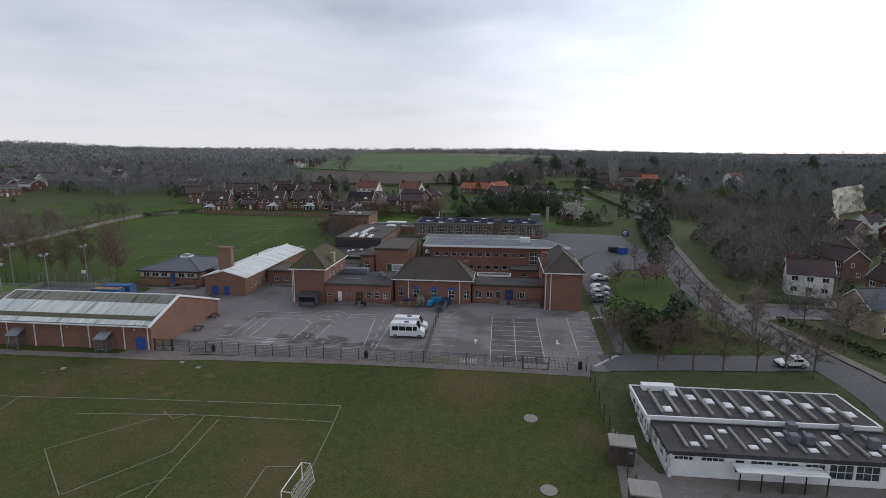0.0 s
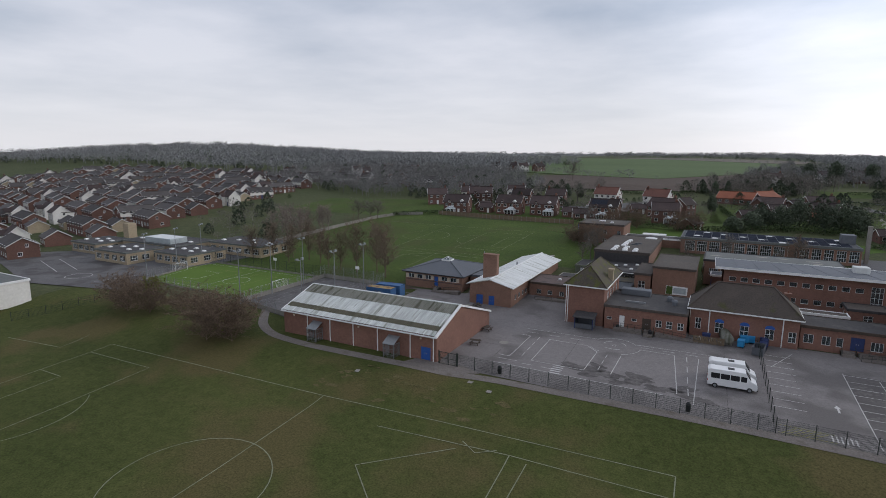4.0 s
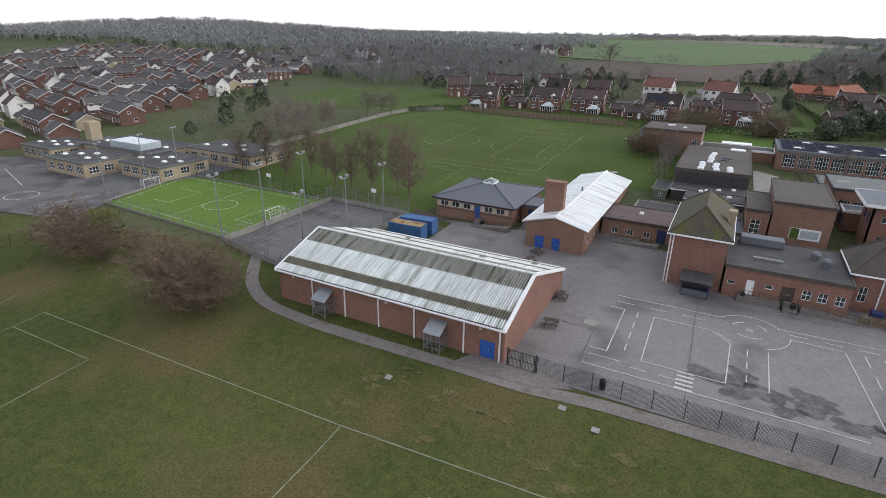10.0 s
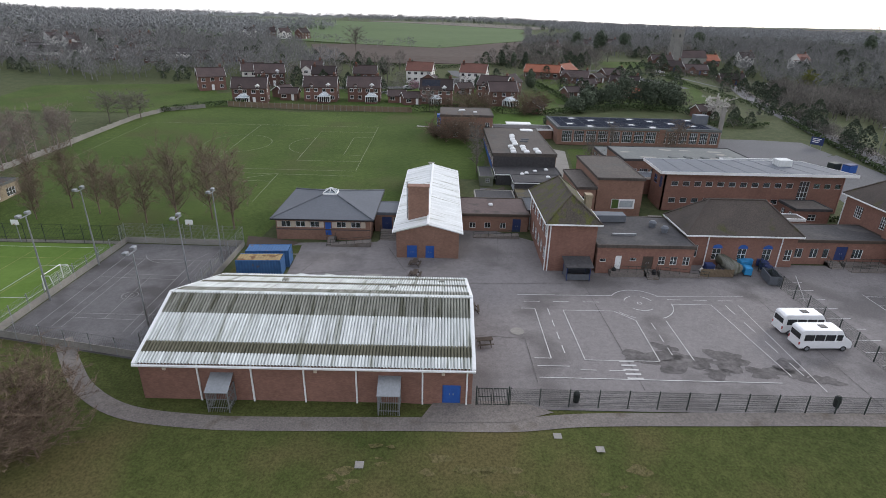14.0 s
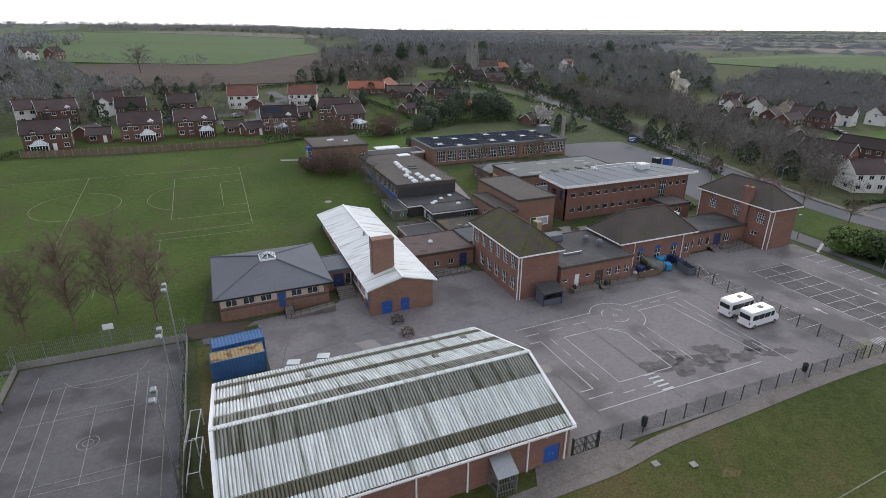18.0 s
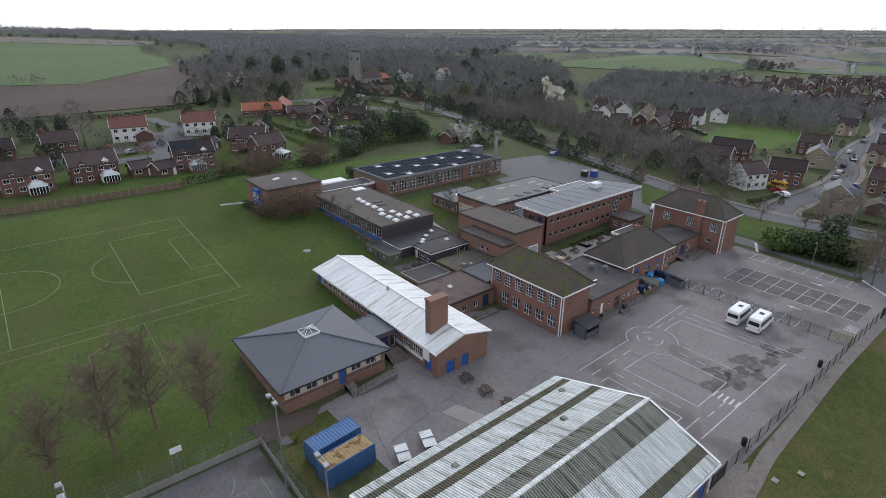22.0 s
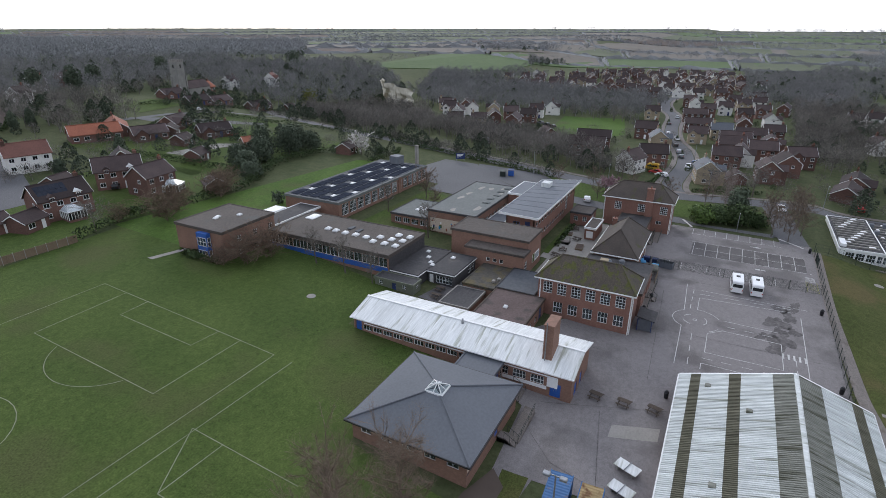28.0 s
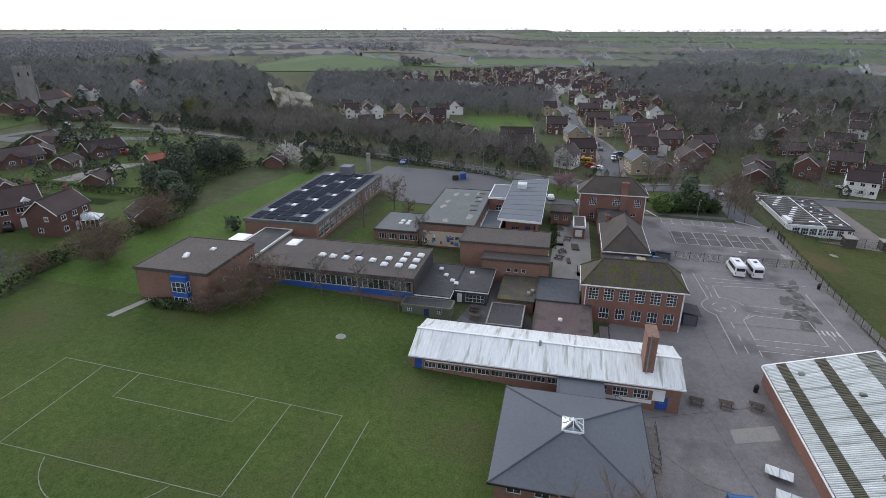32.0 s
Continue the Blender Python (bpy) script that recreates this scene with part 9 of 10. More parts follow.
def leafy(x, y, rx, ry, h, material, cards, size, label, name="shrub", lobes=7, cone=0.0, trunk=0.0, category="shrub"):
    """An evergreen of many small leaf cards over lumpy lobes; cone 1 tapers it to a point."""
    v, f = [], []
    cs = []
    for i in range(lobes):
        k = (i + 0.5) / lobes
        z = trunk + (h - trunk) * (0.25 + 0.6 * k)
        s = 1 - cone * k
        a = i * 2.4
        cs.append((np.array((math.cos(a) * rx * 0.45 * s, math.sin(a) * ry * 0.45 * s, z)), np.array((rx * 0.62 * s + 0.15, ry * 0.62 * s + 0.15, (h - trunk) * 0.30))))
    cs.append((np.array((0, 0, trunk + (h - trunk) * 0.35)), np.array((rx * 0.85, ry * 0.85, (h - trunk) * 0.38))))
    for i in range(cards):
        c, r = cs[i % len(cs)]
        d = np.random.normal(size=3)
        d /= np.linalg.norm(d)
        p = c + d * r * np.random.uniform(0.75, 1.12)
        if p[2] < 0.05:
            p[2] = abs(p[2]) + 0.05
        a = np.cross(d + np.random.normal(0, 0.6, 3), np.random.normal(size=3))
        a /= np.linalg.norm(a)
        b = np.cross(a, d)
        s = size * np.random.uniform(0.6, 1.3)
        k = len(v)
        v += [p - a * s - b * s * 0.5, p + a * s - b * s * 0.5, p + a * s * 0.3 + b * s, p - a * s * 0.6 + b * s * 0.8]
        f.append((k, k + 1, k + 2, k + 3))
    t = thing(name, (x, y, gz(x, y)), label, category)
    o = new("crown", mesh_of("crown", v, f, material))
    o.parent = t
    part("trunk", rod(bmesh.new(), (0, 0, -0.2), (0, 0, h * 0.7), 0.06 * h ** 0.5 + 0.04, 0.04, 6), BARK, t)
    return t


for x, y, rx, ry, h, m, c, s, lab in (
    (25.6, 99.6, 3.4, 3.2, 4.2, LAUREL, 1500, 0.28, "rounded bright green laurel bush"), (27.6, 95.4, 3.2, 3.2, 4.6, LEAF, 1300, 0.28, "dark green evergreen shrub"), (27.2, 90.4, 2.8, 3.2, 5.6, LEAF, 1300, 0.28, "dark green evergreen shrub"),
    (28.2, 86.6, 2.6, 2.2, 3.6, LEAF, 900, 0.26, "low rounded evergreen shrub"), (31, 97, 2.4, 2.4, 3.0, LEAF, 700, 0.26, "low rounded evergreen shrub"),
    (-58.4, 187.5, 1.2, 3.6, 1.5, LEAF, 600, 0.2, "clipped evergreen border shrub"), (-57.6, 183.5, 1.4, 1.8, 1.1, LEAF, 400, 0.2, "low clipped evergreen shrub"), (-24.5, 197.5, 1.6, 1.6, 3.2, LEAF_D, 500, 0.22, "small dark conifer on the lawn"),
    (36, 206, 2.2, 2.0, 2.6, LEAF, 500, 0.25, "rounded green garden shrub"), (-18, 155, 1.4, 1.4, 1.8, LEAF, 300, 0.2, "small green courtyard shrub"), (10.5, 134, 0.8, 0.8, 1.3, LEAF, 200, 0.18, "low green shrub by wall")):
    leafy(x, y, rx, ry, h, m, c, s, lab)
for x, y, r, h in ((-3, 234, 4.6, 6.5), (3, 231, 4.6, 8), (9, 236, 4.8, 10), (15, 230, 5.0, 9.5), (21, 235, 5.0, 9), (25, 229, 4.0, 7), (-6, 228, 4.2, 6), (-12, 220, 3.6, 5), (-20, 268, 2, 7), (26, 236, 3.6, 8), (-42, 262, 1.6, 5), (-90, 295, 2.0, 7), (-84, 297, 2.0, 7), (-20, 330, 1.6, 6.5), (-14, 330, 1.6, 7), (-26, 331, 1.6, 6), (33.5, 92, 3.0, 8)):
    leafy(x, y, r, r, h, LEAF_D, 1900, 0.30, "dark green garden conifer tree", "tree", 8, 0.35, 0.3, "tree")
for x, y, h in ((42, 398, 15.5), (30, 410, 14), (120, 436, 15), (62, 414, 14), (228, 420, 16)):
    leafy(x, y, 4.2, 4.2, h * 0.9, LEAF_D, 1100, 0.5, "tall dark spreading cedar", "tree", 8, 0.15, h * 0.25, "tree")


def hedge(pts, w, h, material, label, size=0.25, per=26):
    v, f = [], []
    for x, y in strip_points(pts, step=1.0):
        for _ in range(per):
            a, b, c = np.random.uniform(-0.6, 0.6), np.random.uniform(-w / 2, w / 2), np.random.uniform(0, 1) ** 0.6 * h
            p = np.array((x + a, y + b, gz(x, y) + c * (0.85 + 0.2 * noise.noise(Vector((x * 0.3, y * 0.3, 0))))))
            q, r = np.random.normal(size=3), np.random.normal(size=3)
            q, r = q / np.linalg.norm(q) * size, r / np.linalg.norm(r) * size
            k = len(v)
            v += [p - q, p + r, p + q, p - r]
            f.append((k, k + 1, k + 2, k + 3))
    o = new("hedge", mesh_of("hedge", v, f, material))
    return tagged(o, label, "hedge", "", "stuff")


hedge([(-143, 206), (-136, 213), (-128, 219), (-122, 218)], 2.0, 2.2, LEAF, "dark green hedge along the field")
hedge([(-66, 214.5), (-56, 217.5), (-46, 219)], 2.4, 2.6, LEAF, "garden hedge behind the field")
hedge([(24, 203), (38, 201), (44, 204)], 1.6, 1.8, LEAF, "clipped hedge by the lodge")
hedge([(45.5, 150), (49.5, 180), (56, 215)], 1.6, 1.5, LEAF, "clipped green roadside hedge")
hedge([(55, 118), (62, 116.5), (70, 116)], 1.2, 1.2, LEAF, "clipped hedge at the junction")
hedge([(56, 104), (60, 96), (62, 86)], 1.4, 1.2, LEAF, "clipped hedge at the junction")
hedge([(34, 103), (38, 96), (43, 90)], 1.2, 1.0, LEAF, "low car park hedge")
hedge([(-10, 127.6), (18, 128.2)], 1.2, 1.0, LEAF, "low hedge under the windows")
hedge([(50, 303), (53, 270), (58, 240), (64, 218), (57, 195)], 2.4, 2.0, LEAF, "long clipped green hedge along lane")
hedge([(-17, 274), (-13, 252), (-10, 227)], 3.0, 2.6, LEAF, "tall green hedge between the gardens")
hedge([(-52, 218.5), (-38, 216), (-22, 214), (-10, 219), (4, 226), (24, 224), (32, 214)], 3.2, 2.6, LEAF, "overgrown hedge along the lawn", 0.25, 34)
hedge([(28, 268), (34, 280), (30, 292)], 1.8, 1.6, LEAF, "clipped garden hedge")
hedge([(56, 322), (82, 324), (100, 308), (124, 304)], 2.0, 1.8, LEAF, "green hedge before the bungalows")
hedge([(40, 345), (60, 342), (80, 346)], 2.0, 2.0, LEAF, "green churchyard hedge")
hedge([(10, 300), (30, 312), (58, 305)], 1.8, 1.8, LEAF, "green hedge along lane")
hedge([(-125, 330), (-60, 318), (-22, 332), (0, 372)], 2.0, 2.0, LEAF, "hedge along the ploughed field", 0.35, 18)


# ---------------- woods ----------------
def proto(h, twigs, width, spread):
    v, f = [], []
    tube(v, f, np.zeros(3), np.array((0, 0, h * 0.7)), h * 0.022, h * 0.006, 4)
    for i in range(7):
        a, z = i * 2.4, h * (0.25 + 0.07 * i)
        tube(v, f, np.array((0, 0, z)), np.array((math.cos(a) * spread * 0.75, math.sin(a) * spread * 0.75, z + h * 0.22)), h * 0.008, h * 0.003, 3)
    for i in range(twigs):
        d = np.random.normal(size=3)
        d /= np.linalg.norm(d)
        r = np.random.uniform(0.45, 1.0)
        b = np.array((d[0] * spread * r, d[1] * spread * r, h * 0.62 + d[2] * h * 0.33 * r))
        out = d + (0, 0, 0.6) + np.random.normal(0, 0.4, 3)
        sliver(v, f, b, b + out / np.linalg.norm(out) * h * 0.13, width)
    return np.array(v), f


def proto_green(h, cards, size, spread, cone):
    v, f = [], []
    for i in range(cards):
        d = np.random.normal(size=3)
        d /= np.linalg.norm(d)
        z = np.random.uniform(0.12, 1.0)
        r = spread * ((1 - z) * cone + (1 - cone) * math.sin(math.pi * min(0.98, z * 0.85 + 0.12))) * np.random.uniform(0.7, 1.1)
        a = np.random.uniform(0, 6.283)
        p = np.array((math.cos(a) * r, math.sin(a) * r, z * h))
        q, w = np.random.normal(size=3), np.random.normal(size=3)
        q, w = q / np.linalg.norm(q) * size, w / np.linalg.norm(w) * size
        k = len(v)
        v += [p - q, p + w, p + q, p - w]
        f.append((k, k + 1, k + 2, k + 3))
    return np.array(v), f


def inside(x, y, poly):
    c, j = False, len(poly) - 1
    for i in range(len(poly)):
        (xi, yi), (xj, yj) = poly[i], poly[j]
        if (yi > y) != (yj > y) and x < (xj - xi) * (y - yi) / (yj - yi) + xi:
            c = not c
        j = i
    return c


def plant(name, protos, places, material, label, smin=0.75, smax=1.2):
    sets = [(pv, np.array([i for q in pf for i in q], np.int32), np.array([len(q) for q in pf], np.int32)) for pv, pf in protos]
    vs, loops, sizes, base = [], [], [], 0
    for x, y in places:
        pv, pl, ps_ = sets[random.randrange(len(sets))]
        s, a = random.uniform(smin, smax), random.uniform(0, 6.283)
        c, n = math.cos(a) * s, math.sin(a) * s
        w = np.empty_like(pv)
        w[:, 0], w[:, 1], w[:, 2] = x + c * pv[:, 0] - n * pv[:, 1], y + n * pv[:, 0] + c * pv[:, 1], gz(x, y) - 0.2 + s * pv[:, 2]
        vs.append(w)
        loops.append(pl + base)
        sizes.append(ps_)
        base += len(pv)
    if not vs:
        return None
    vs, loops, sizes = np.concatenate(vs), np.concatenate(loops), np.concatenate(sizes)
    me = bpy.data.meshes.new(name)
    me.vertices.add(len(vs))
    me.vertices.foreach_set("co", vs.astype(np.float32).ravel())
    me.loops.add(len(loops))
    me.loops.foreach_set("vertex_index", loops.astype(np.int32))
    me.polygons.add(len(sizes))
    me.polygons.foreach_set("loop_start", np.concatenate(([0], np.cumsum(sizes)[:-1])).astype(np.int32))
    me.update(calc_edges=True)
    me.materials.append(material)
    return tagged(new(name, me), label, "woodland", "", "stuff")


def scatter(poly, area):
    xs, ys = [p[0] for p in poly], [p[1] for p in poly]
    s = math.sqrt(area)
    out, y = [], min(ys)
    while y < max(ys):
        x = min(xs)
        while x < max(xs):
            px, py = x + random.uniform(-0.5, 0.5) * s, y + random.uniform(-0.5, 0.5) * s
            if inside(px, py, poly):
                out.append((px, py))
            x += s
        y += s
    return out


np.random.seed(11); random.seed(11)
NEARW = [proto(10.5, 330, 0.06, 3.6), proto(9, 300, 0.06, 3.2), proto(12, 350, 0.065, 3.8)]
MIDW = [proto(12, 170, 0.14, 4.4), proto(10.5, 160, 0.14, 4.0), proto(13, 170, 0.15, 4.6)]
FARW = [proto(13, 44, 0.55, 6.5), proto(12, 40, 0.55, 6.0)]
GREENW = [proto_green(9, 420, 0.38, 3.6, 0.35), proto_green(8, 400, 0.38, 3.8, 0.1)]
SCRUB = [proto(4.0, 200, 0.05, 2.6), proto(3.2, 180, 0.05, 2.4)]
woods = [  # outline, ground per tree, kind, share of evergreens
    ([(57, 132), (66, 124), (92, 152), (114, 168), (122, 190), (126, 236), (102, 240), (84, 205), (66, 182)], 15, "near", 0.10),
    ([(66, 236), (84, 232), (126, 236), (150, 250), (158, 300), (126, 312), (104, 306), (76, 262)], 17, "near", 0.12),
    ([(44, 146), (49, 146), (60, 196), (66, 222), (61, 224), (54, 196)], 13, "scrub", 0.35), ([(50, 178), (62, 188), (70, 230), (64, 234)], 16, "scrub", 0.2), ([(76, 340), (88, 340), (92, 352), (80, 356)], 16, "green", 0.5),
    ([(110, 330), (160, 306), (215, 300), (280, 360), (300, 420), (230, 470), (150, 430), (120, 402), (108, 380)], 32, "mid", 0.22),
    ([(-10, 392), (50, 384), (120, 400), (150, 430), (230, 470), (260, 560), (60, 560), (10, 500)], 46, "mid", 0.22),
    ([(2, 312), (20, 316), (36, 350), (44, 384), (0, 392), (-8, 350), (-16, 318)], 60, "near", 0.30), ([(84, 346), (112, 344), (112, 366), (86, 368)], 60, "scrub", 0.35), ([(50, 372), (88, 380), (110, 392), (50, 392)], 34, "near", 0.3),
    ([(180, 268), (190, 200), (196, 142), (288, 138), (318, 258), (345, 300), (330, 345), (220, 300)], 32, "mid", 0.06),
    ([(150, 140), (196, 142), (190, 182), (184, 150)], 34, "near", 0.05), ([(104, 152), (122, 146), (150, 140), (118, 132)], 60, "scrub", 0.2),
    ([(215, 300), (330, 345), (450, 312), (400, 262), (345, 300)], 60, "mid", 0.15),
    ([(-330, 310), (-200, 262), (-132, 268), (-104, 300), (-130, 350), (-170, 420), (-330, 440)], 42, "mid", 0.15),
    ([(-135, 268), (-80, 258), (-78, 300), (-60, 318), (-125, 330), (-130, 300)], 80, "near", 0.3),
    ([(-900, 330), (-560, 350), (-340, 352), (-180, 440), (-200, 640), (-420, 800), (-900, 760)], 105, "far", 0.2),
    ([(-143, 112), (-139, 130), (-146, 134), (-147, 170), (-164, 178), (-205, 205), (-235, 204), (-215, 160), (-172, 136), (-150, 128)], 60, "scrub", 0.12),
    ([(-135, 246), (-66, 246), (-64, 256), (-130, 262)], 60, "scrub", 0.3),
    ([(300, -20), (420, 30), (520, 40), (700, 10), (640, -160), (330, -140)], 60, "mid", 0.2), ([(292, 96), (390, 92), (560, 96), (600, 40), (420, 30), (300, 30)], 48, "mid", 0.22),
    ([(108, 60), (170, 56), (290, 50), (290, 60), (170, 70), (112, 70)], 40, "near", 0.2), ([(180, 54), (300, 44), (300, -10), (260, -10), (250, 30), (180, 36)], 60, "near", 0.3), ([(120, 46), (150, 50), (152, 26), (136, 28)], 60, "near", 0.2),
    ([(100, 0), (130, -10), (210, -40), (330, -60), (330, -120), (200, -80), (120, -40)], 70, "mid", 0.25), ([(185, -4), (240, 4), (280, -20), (230, -6)], 60, "near", 0.4),
    ([(60, 45), (70, 52), (72, 70), (62, 72), (58, 56)], 40, "scrub", 0.3),
    ([(-16, 240), (36, 240), (46, 262), (40, 296), (-16, 296)], 42, "scrub", 0.4), ([(44, 300), (56, 310), (110, 306), (108, 330), (52, 344), (40, 322)], 50, "scrub", 0.4),
    ([(-56, 262), (-20, 244), (-18, 290), (-42, 296)], 70, "scrub", 0.35), ([(28, 196), (42, 205), (54, 222), (40, 240), (26, 226)], 40, "scrub", 0.4),
    ([(540, 330), (600, 296), (640, 320), (600, 352)], 45, "mid", 0.6), ([(-240, 640), (-195, 625), (-185, 740), (-232, 780)], 160, "far", 0.2), ([(70, 840), (130, 800), (190, 1240), (60, 1400), (-250, 1320), (-255, 1200), (-60, 1262), (126, 1010)], 190, "far", 0.1),
    ([(700, -40), (1000, -60), (1100, -300), (760, -260)], 160, "far", 0.15), ([(640, 420), (800, 360), (860, 400), (700, 480)], 170, "far", 0.2),
    ([(60, 560), (260, 560), (330, 500), (700, 820), (560, 1180), (190, 1240), (120, 800)], 110, "far", 0.2),
    ([(240, 1480), (620, 1400), (900, 1020), (960, 1090), (680, 1480), (250, 1580)], 260, "ridge", 0.0),
    ([(300, 1900), (900, 1800), (1350, 1400), (1400, 1470), (940, 1900), (310, 2010)], 330, "ridge", 0.0), ([(900, 1020), (1180, 800), (1230, 850), (950, 1080)], 260, "ridge", 0.0),
    ([(104, 62), (120, 72), (300, 64), (300, 40), (200, 44), (112, 50)], 24, "near", 0.15), ([(62, 44), (104, 54), (108, 46), (66, 28)], 30, "scrub", 0.2), ([(240, 60), (300, 66), (460, 60), (460, 20), (300, 20)], 34, "mid", 0.12),
    ([(62, 16), (108, 50), (178, 50), (300, 38), (330, -60), (120, -34)], 62, "near", 0.28),
    ([(-16, 306), (26, 330), (30, 384), (-6, 384), (-40, 332)], 60, "near", 0.35), ([(62, 226), (128, 300), (150, 330), (112, 330), (60, 300)], 70, "scrub", 0.4),
]
buckets = {"near": [], "mid": [], "far": [], "ridge": [], "scrub": [], "green": []}
for poly, area, kind, ever in woods:
    for p in scatter(poly, area):
        buckets["green" if random.random() < ever else kind].append(p)
plant("roadside_woodland", NEARW, buckets["near"], TWIG, "leafless brown roadside woodland", 0.5, 0.95)
# the farther woods and hedgerows take the twig colours with haze mixed in
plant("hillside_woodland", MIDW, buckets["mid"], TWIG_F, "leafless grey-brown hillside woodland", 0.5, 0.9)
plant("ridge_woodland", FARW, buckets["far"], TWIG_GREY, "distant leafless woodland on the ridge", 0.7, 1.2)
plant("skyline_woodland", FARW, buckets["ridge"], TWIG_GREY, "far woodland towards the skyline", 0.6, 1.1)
plant("garden_scrub", SCRUB, buckets["scrub"], TWIG, "bare garden shrubs and small trees")
plant("evergreen_woodland", GREENW, buckets["green"], LEAF_D, "dark evergreens among the bare trees", 0.35, 0.95)
gard = []
for poly, n in (([(60, 60), (150, 60), (150, 170), (60, 140)], 60), ([(150, 60), (400, 70), (560, 110), (420, 250), (300, 230), (285, 130), (150, 140)], 230), ([(-560, 110), (-205, 90), (-210, 200), (-290, 330), (-560, 330)], 190), ([(60, -40), (330, -80), (330, 40), (70, 44)], 130), ([(-135, 238), (-20, 240), (-20, 300), (-135, 285)], 60)):
    while n:
        x, y = random.uniform(min(p[0] for p in poly), max(p[0] for p in poly)), random.uniform(min(p[1] for p in poly), max(p[1] for p in poly))
        if inside(x, y, poly):
            gard.append((x, y))
            n -= 1
plant("garden_trees", SCRUB, gard[::2], TWIG, "small bare garden trees", 0.8, 1.7)
plant("garden_evergreens", GREENW, gard[1::2], LEAF, "small garden evergreens", 0.18, 0.42)
# patchwork of far fields with their hedges
rings, bank_v, bank_f = [700, 900, 1150, 1480, 1900, 2450, 3150, 4000], [], []
for r in range(7):
    for s in range(16):
        a0, a1 = radians(-62 + 12.4 * s + 3 * (r % 2)), radians(-62 + 12.4 * (s + 0.96) + 3 * (r % 2))
        d0, d1 = rings[r] * 1.01, rings[r + 1] * 0.99
        mid_a, mid_d = (a0 + a1) / 2, (d0 + d1) / 2
        cx, cy = -60 + mid_d * math.sin(mid_a), 60 + mid_d * math.cos(mid_a)
        if (-460 < cx < 300 and cy < 1750) or (cx < -150 and mid_d < 1500) or (mid_d < 2000 and 0.15 < mid_a < 0.75):
            continue
        q = [(-60 + d * math.sin(a), 60 + d * math.cos(a)) for a, d in ((a0, d0), (a0, d1), (a1, d1), (a1, d0))]
        drape("country_field", q, random.choice((CROP, MEADOW, STUBBLE, PLOUGH, MEADOW)), 0.8, "field in the far country", "field", step=120.0)
        for (x0, y0), (x1, y1) in zip(q, q[1:] + q[:1]):
            n = max(2, int(math.hypot(x1 - x0, y1 - y0) / 9))
            ux, uy = (x1 - x0) / (n * 9.0) * 2.2, (y1 - y0) / (n * 9.0) * 2.2
            for i in range(n + 1):
                px, py = x0 + (x1 - x0) * i / n, y0 + (y1 - y0) * i / n
                z, h = gz(px, py), random.choice((1.8, 2.4, 3.2, 5.5)) * random.uniform(0.8, 1.3)
                k = len(bank_v)
                bank_v += [(px - uy, py + ux, z), (px + random.uniform(-2, 2), py + random.uniform(-2, 2), z + h), (px + uy, py - ux, z)]
                if i:
                    bank_f += [(k - 3, k - 2, k + 1, k), (k - 2, k - 1, k + 2, k + 1)]
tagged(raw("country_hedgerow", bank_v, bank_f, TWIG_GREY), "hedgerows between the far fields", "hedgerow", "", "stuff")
# hedgerows and far tree lines across the open country
far_places = []
for _ in range(190):
    a, d = radians(random.uniform(-60, 130)), random.uniform(900, 4300)
    cx, cy = -60 + d * math.sin(a), 60 + d * math.cos(a)
    if -430 < cx < 250 and 430 < cy < 1700:
        continue
    ln, th = random.uniform(60, 420), radians(random.uniform(-25, 25)) - a
    for i in range(int(ln / 9)):
        k = (i / max(1, int(ln / 9)) - 0.5) * ln
        far_places.append((cx + k * math.cos(th) + random.uniform(-9, 9), cy + k * math.sin(th) + random.uniform(-9, 9)))
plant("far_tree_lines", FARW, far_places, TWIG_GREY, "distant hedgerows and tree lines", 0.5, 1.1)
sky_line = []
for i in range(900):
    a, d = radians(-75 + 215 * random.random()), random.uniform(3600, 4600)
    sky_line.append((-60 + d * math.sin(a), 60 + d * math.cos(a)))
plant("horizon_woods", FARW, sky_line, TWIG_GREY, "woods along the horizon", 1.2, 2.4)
field_hedges = []
for x0, y0, x1, y1 in ((-330, 520, -60, 430), (-60, 430, -150, 440), (-420, 1000, -330, 760), (275, 400, 520, 440), (455, 322, 560, 330), (640, 392, 830, 200), (900, 30, 740, 20), (900, -200, 1300, -220), (1000, 100, 1500, 200), (60, 865, -117, 1080), (32, 640, 62, 862), (-255, 1164, -420, 1000)):
    n = int(math.hypot(x1 - x0, y1 - y0) / 7)
    field_hedges += [(x0 + (x1 - x0) * i / n + random.uniform(-3, 3), y0 + (y1 - y0) * i / n + random.uniform(-3, 3)) for i in range(n) if random.random() < 0.8]
plant("field_hedgerow", [proto(5, 60, 0.16, 3.0)], field_hedges, TWIG_F, "bare hedgerows between the fields", 0.6, 1.5)


# ---------------- lamps and small things by the roads ----------------
def street_lamp(x, y, h, a):
    t = thing("street_lamp", (x, y, gz(x, y)), "slim grey street lamp column", "street lamp", "street lamps", turn=a)
    part("column", rod(bmesh.new(), (0, 0, 0), (0, 0, h), 0.09, 0.05, 8), STEEL, t)
    part("arm", rod(bmesh.new(), (0, 0, h - 0.05), (0.8, 0, h + 0.1), 0.04), STEEL, t)
    part("lantern", boxed(0.7, -0.12, h + 0.03, 1.3, 0.12, h + 0.18, bevel=0.04), STEEL, t)


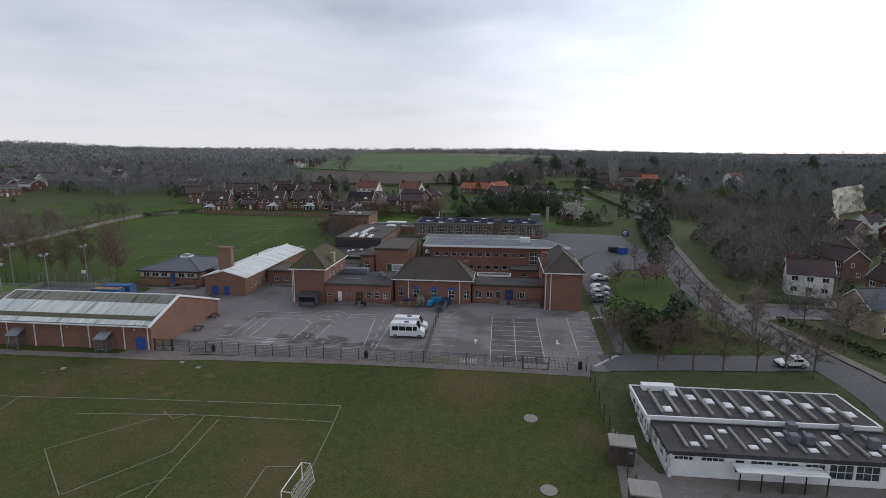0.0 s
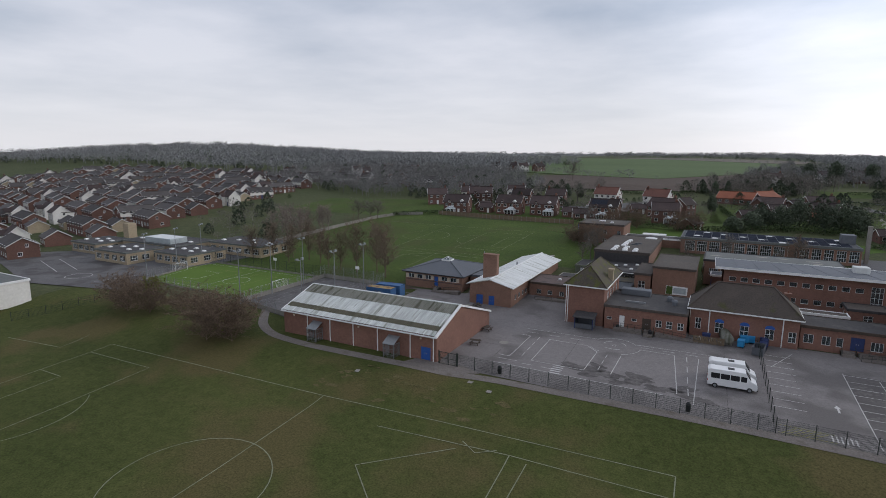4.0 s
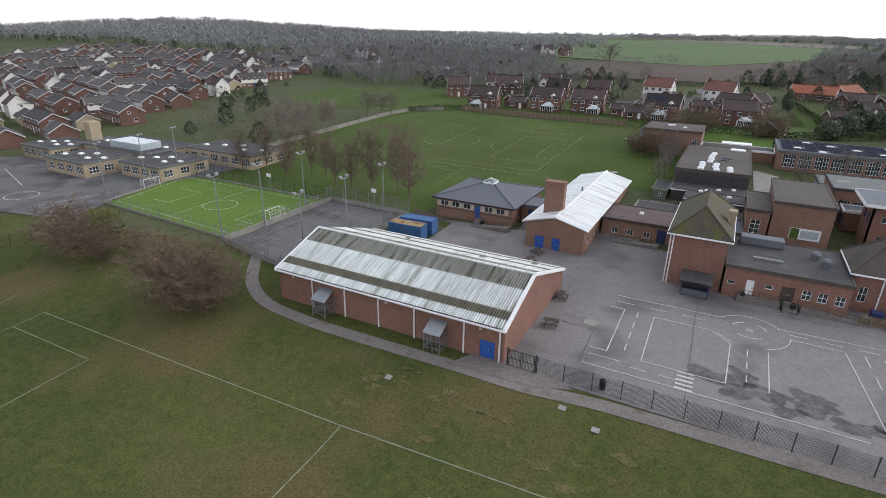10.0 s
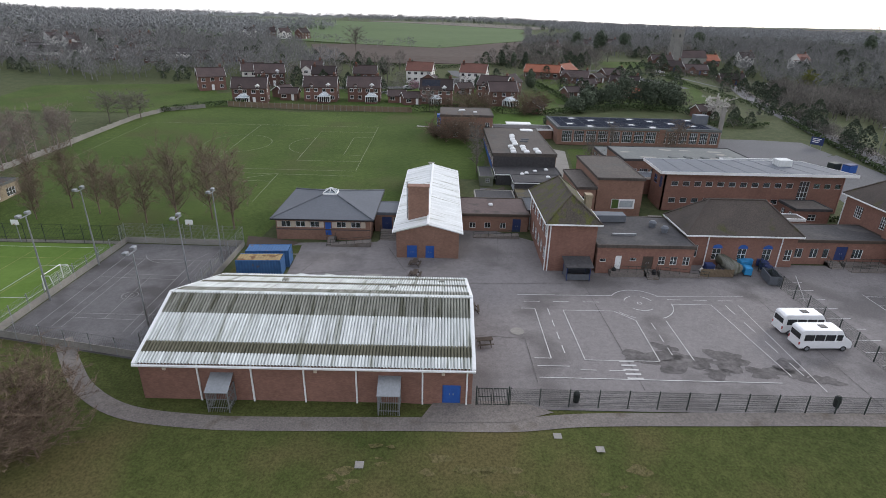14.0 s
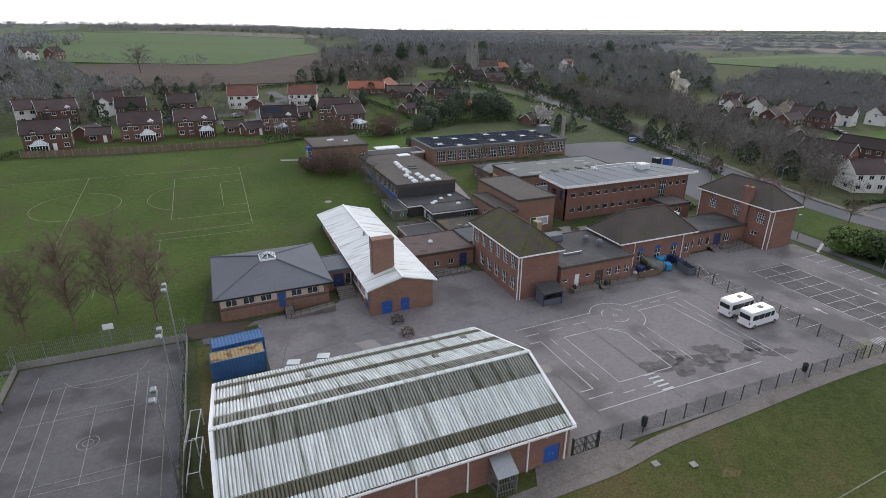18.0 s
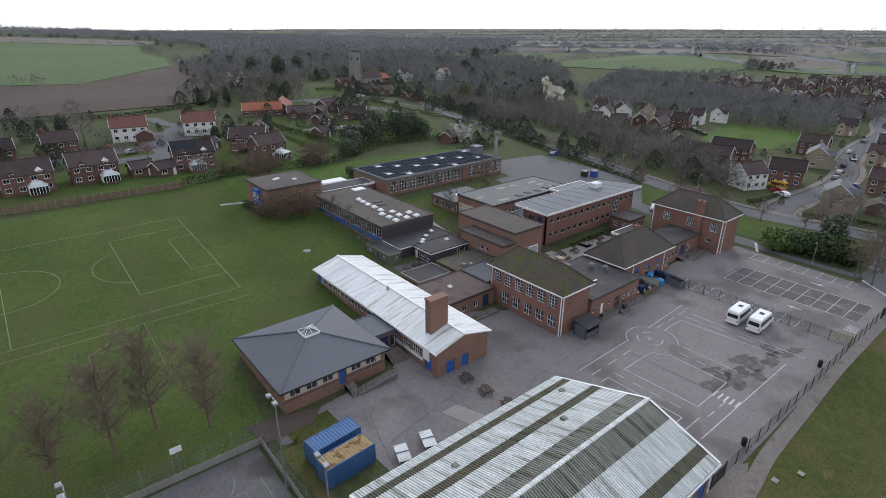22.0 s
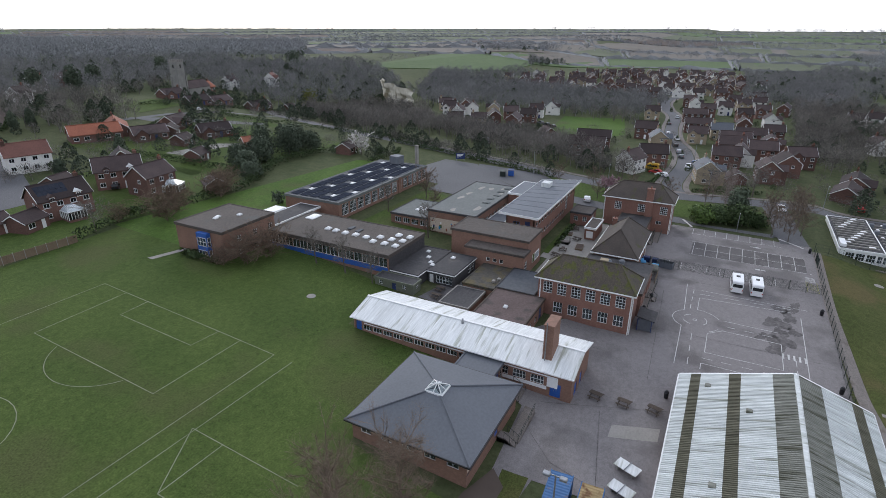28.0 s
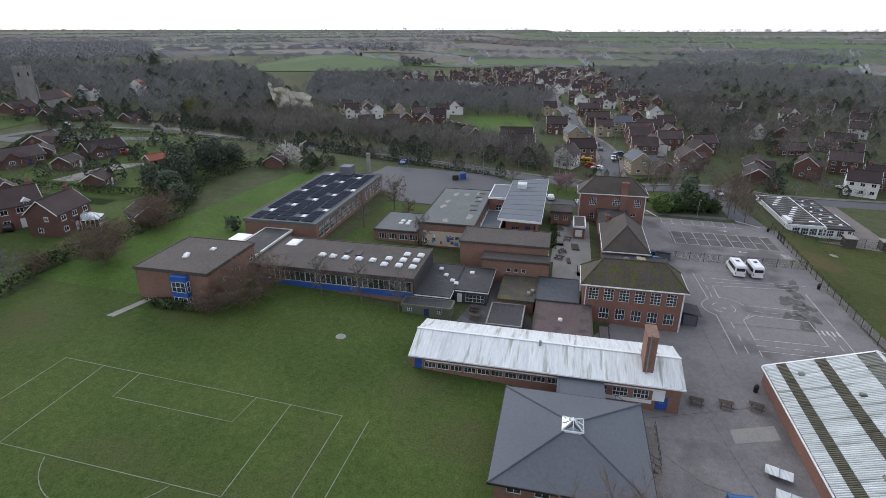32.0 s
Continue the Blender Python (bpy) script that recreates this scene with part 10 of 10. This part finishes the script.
for x, y, a in ((22.2, 91.5, 180), (44.2, 152, 20), (44.6, 128, 0), (55, 100, 180), (45.6, 92, 0), (57, 70, 180), (66, 114.6, -90), (104, 107.6, 90), (150, 117, -90), (57, 174, 200), (24, 108, 180), (-6, 111, 0)):
    street_lamp(x, y, 5.0 if x < 30 else 7.0, a)
t = thing("school_sign", (43.5, 178.5, gz(43.5, 178.5)), "dark blue school notice board on posts", "sign", turn=-60)
part("board", boxed(-1.6, -0.05, 1.0, 1.6, 0.05, 3.0, bevel=0.02), NAVY, t)
for i in range(3):
    part("lettering_bar", boxed(-1.2, -0.058, 2.5 - 0.45 * i, 1.0 - 0.3 * i, -0.051, 2.7 - 0.45 * i), WHITE, t)
for s in (-1.3, 1.3):
    part("post", boxed(s - 0.06, -0.04, 0, s + 0.06, 0.04, 1.0), STEEL, t)
t = thing("recycling_bank", (38.2, 157.6, gz(38.2, 157.6)), "blue steel recycling bank", "bin", turn=20)
part("body", boxed(-1.3, -0.9, 0, 1.3, 0.9, 1.7, bevel=0.08), BLUE, t)
part("lid", boxed(-1.35, -0.95, 1.7, 1.35, 0.95, 1.95, bevel=0.1), NAVY, t)
t = thing("recycling_bank", (36, 159.6, gz(36, 159.6)), "dark green steel recycling bank", "bin", turn=20)
part("body", boxed(-1.2, -0.9, 0, 1.2, 0.9, 1.5, bevel=0.08), DARKSTEEL, t)
part("lid", boxed(-1.25, -0.95, 1.5, 1.25, 0.95, 1.7, bevel=0.1), DARKSTEEL, t)
t = thing("mural_wall", (-18.92, 150.2, 7.6), "painted mural panel on the courtyard wall", "mural")
cols = (BLUE, TURQ, CREAM, TILE_R, WHITE, LAUREL, NAVY)
random.seed(9)
for i in range(30):
    w = random.uniform(0.3, 0.9)
    y = random.uniform(-5.2, 4.6)
    z = random.uniform(0.6, 2.8)
    part("painted_shape", boxed(-0.02 - 0.002 * i, y, z, 0.0 - 0.002 * i, y + w, z + random.uniform(0.3, 0.8)), cols[i % 7], t)
part("backing", boxed(-0.02, -5.6, 0.4, 0.02, 5.4, 3.7), CREAM, t)
t = thing("notice_banner", (-23.0, 128.38, 6.6), "green and white banner on the gymnasium wall", "banner")
part("board", boxed(-2.2, -0.06, 1.0, 2.0, 0.0, 2.8, bevel=0.02), WHITE, t)
part("stripe", boxed(-2.1, -0.072, 1.05, -0.9, -0.061, 2.75), LAUREL, t)
part("panel", boxed(-0.7, -0.075, 1.3, 1.7, -0.061, 2.5), PALEGLASS, t)
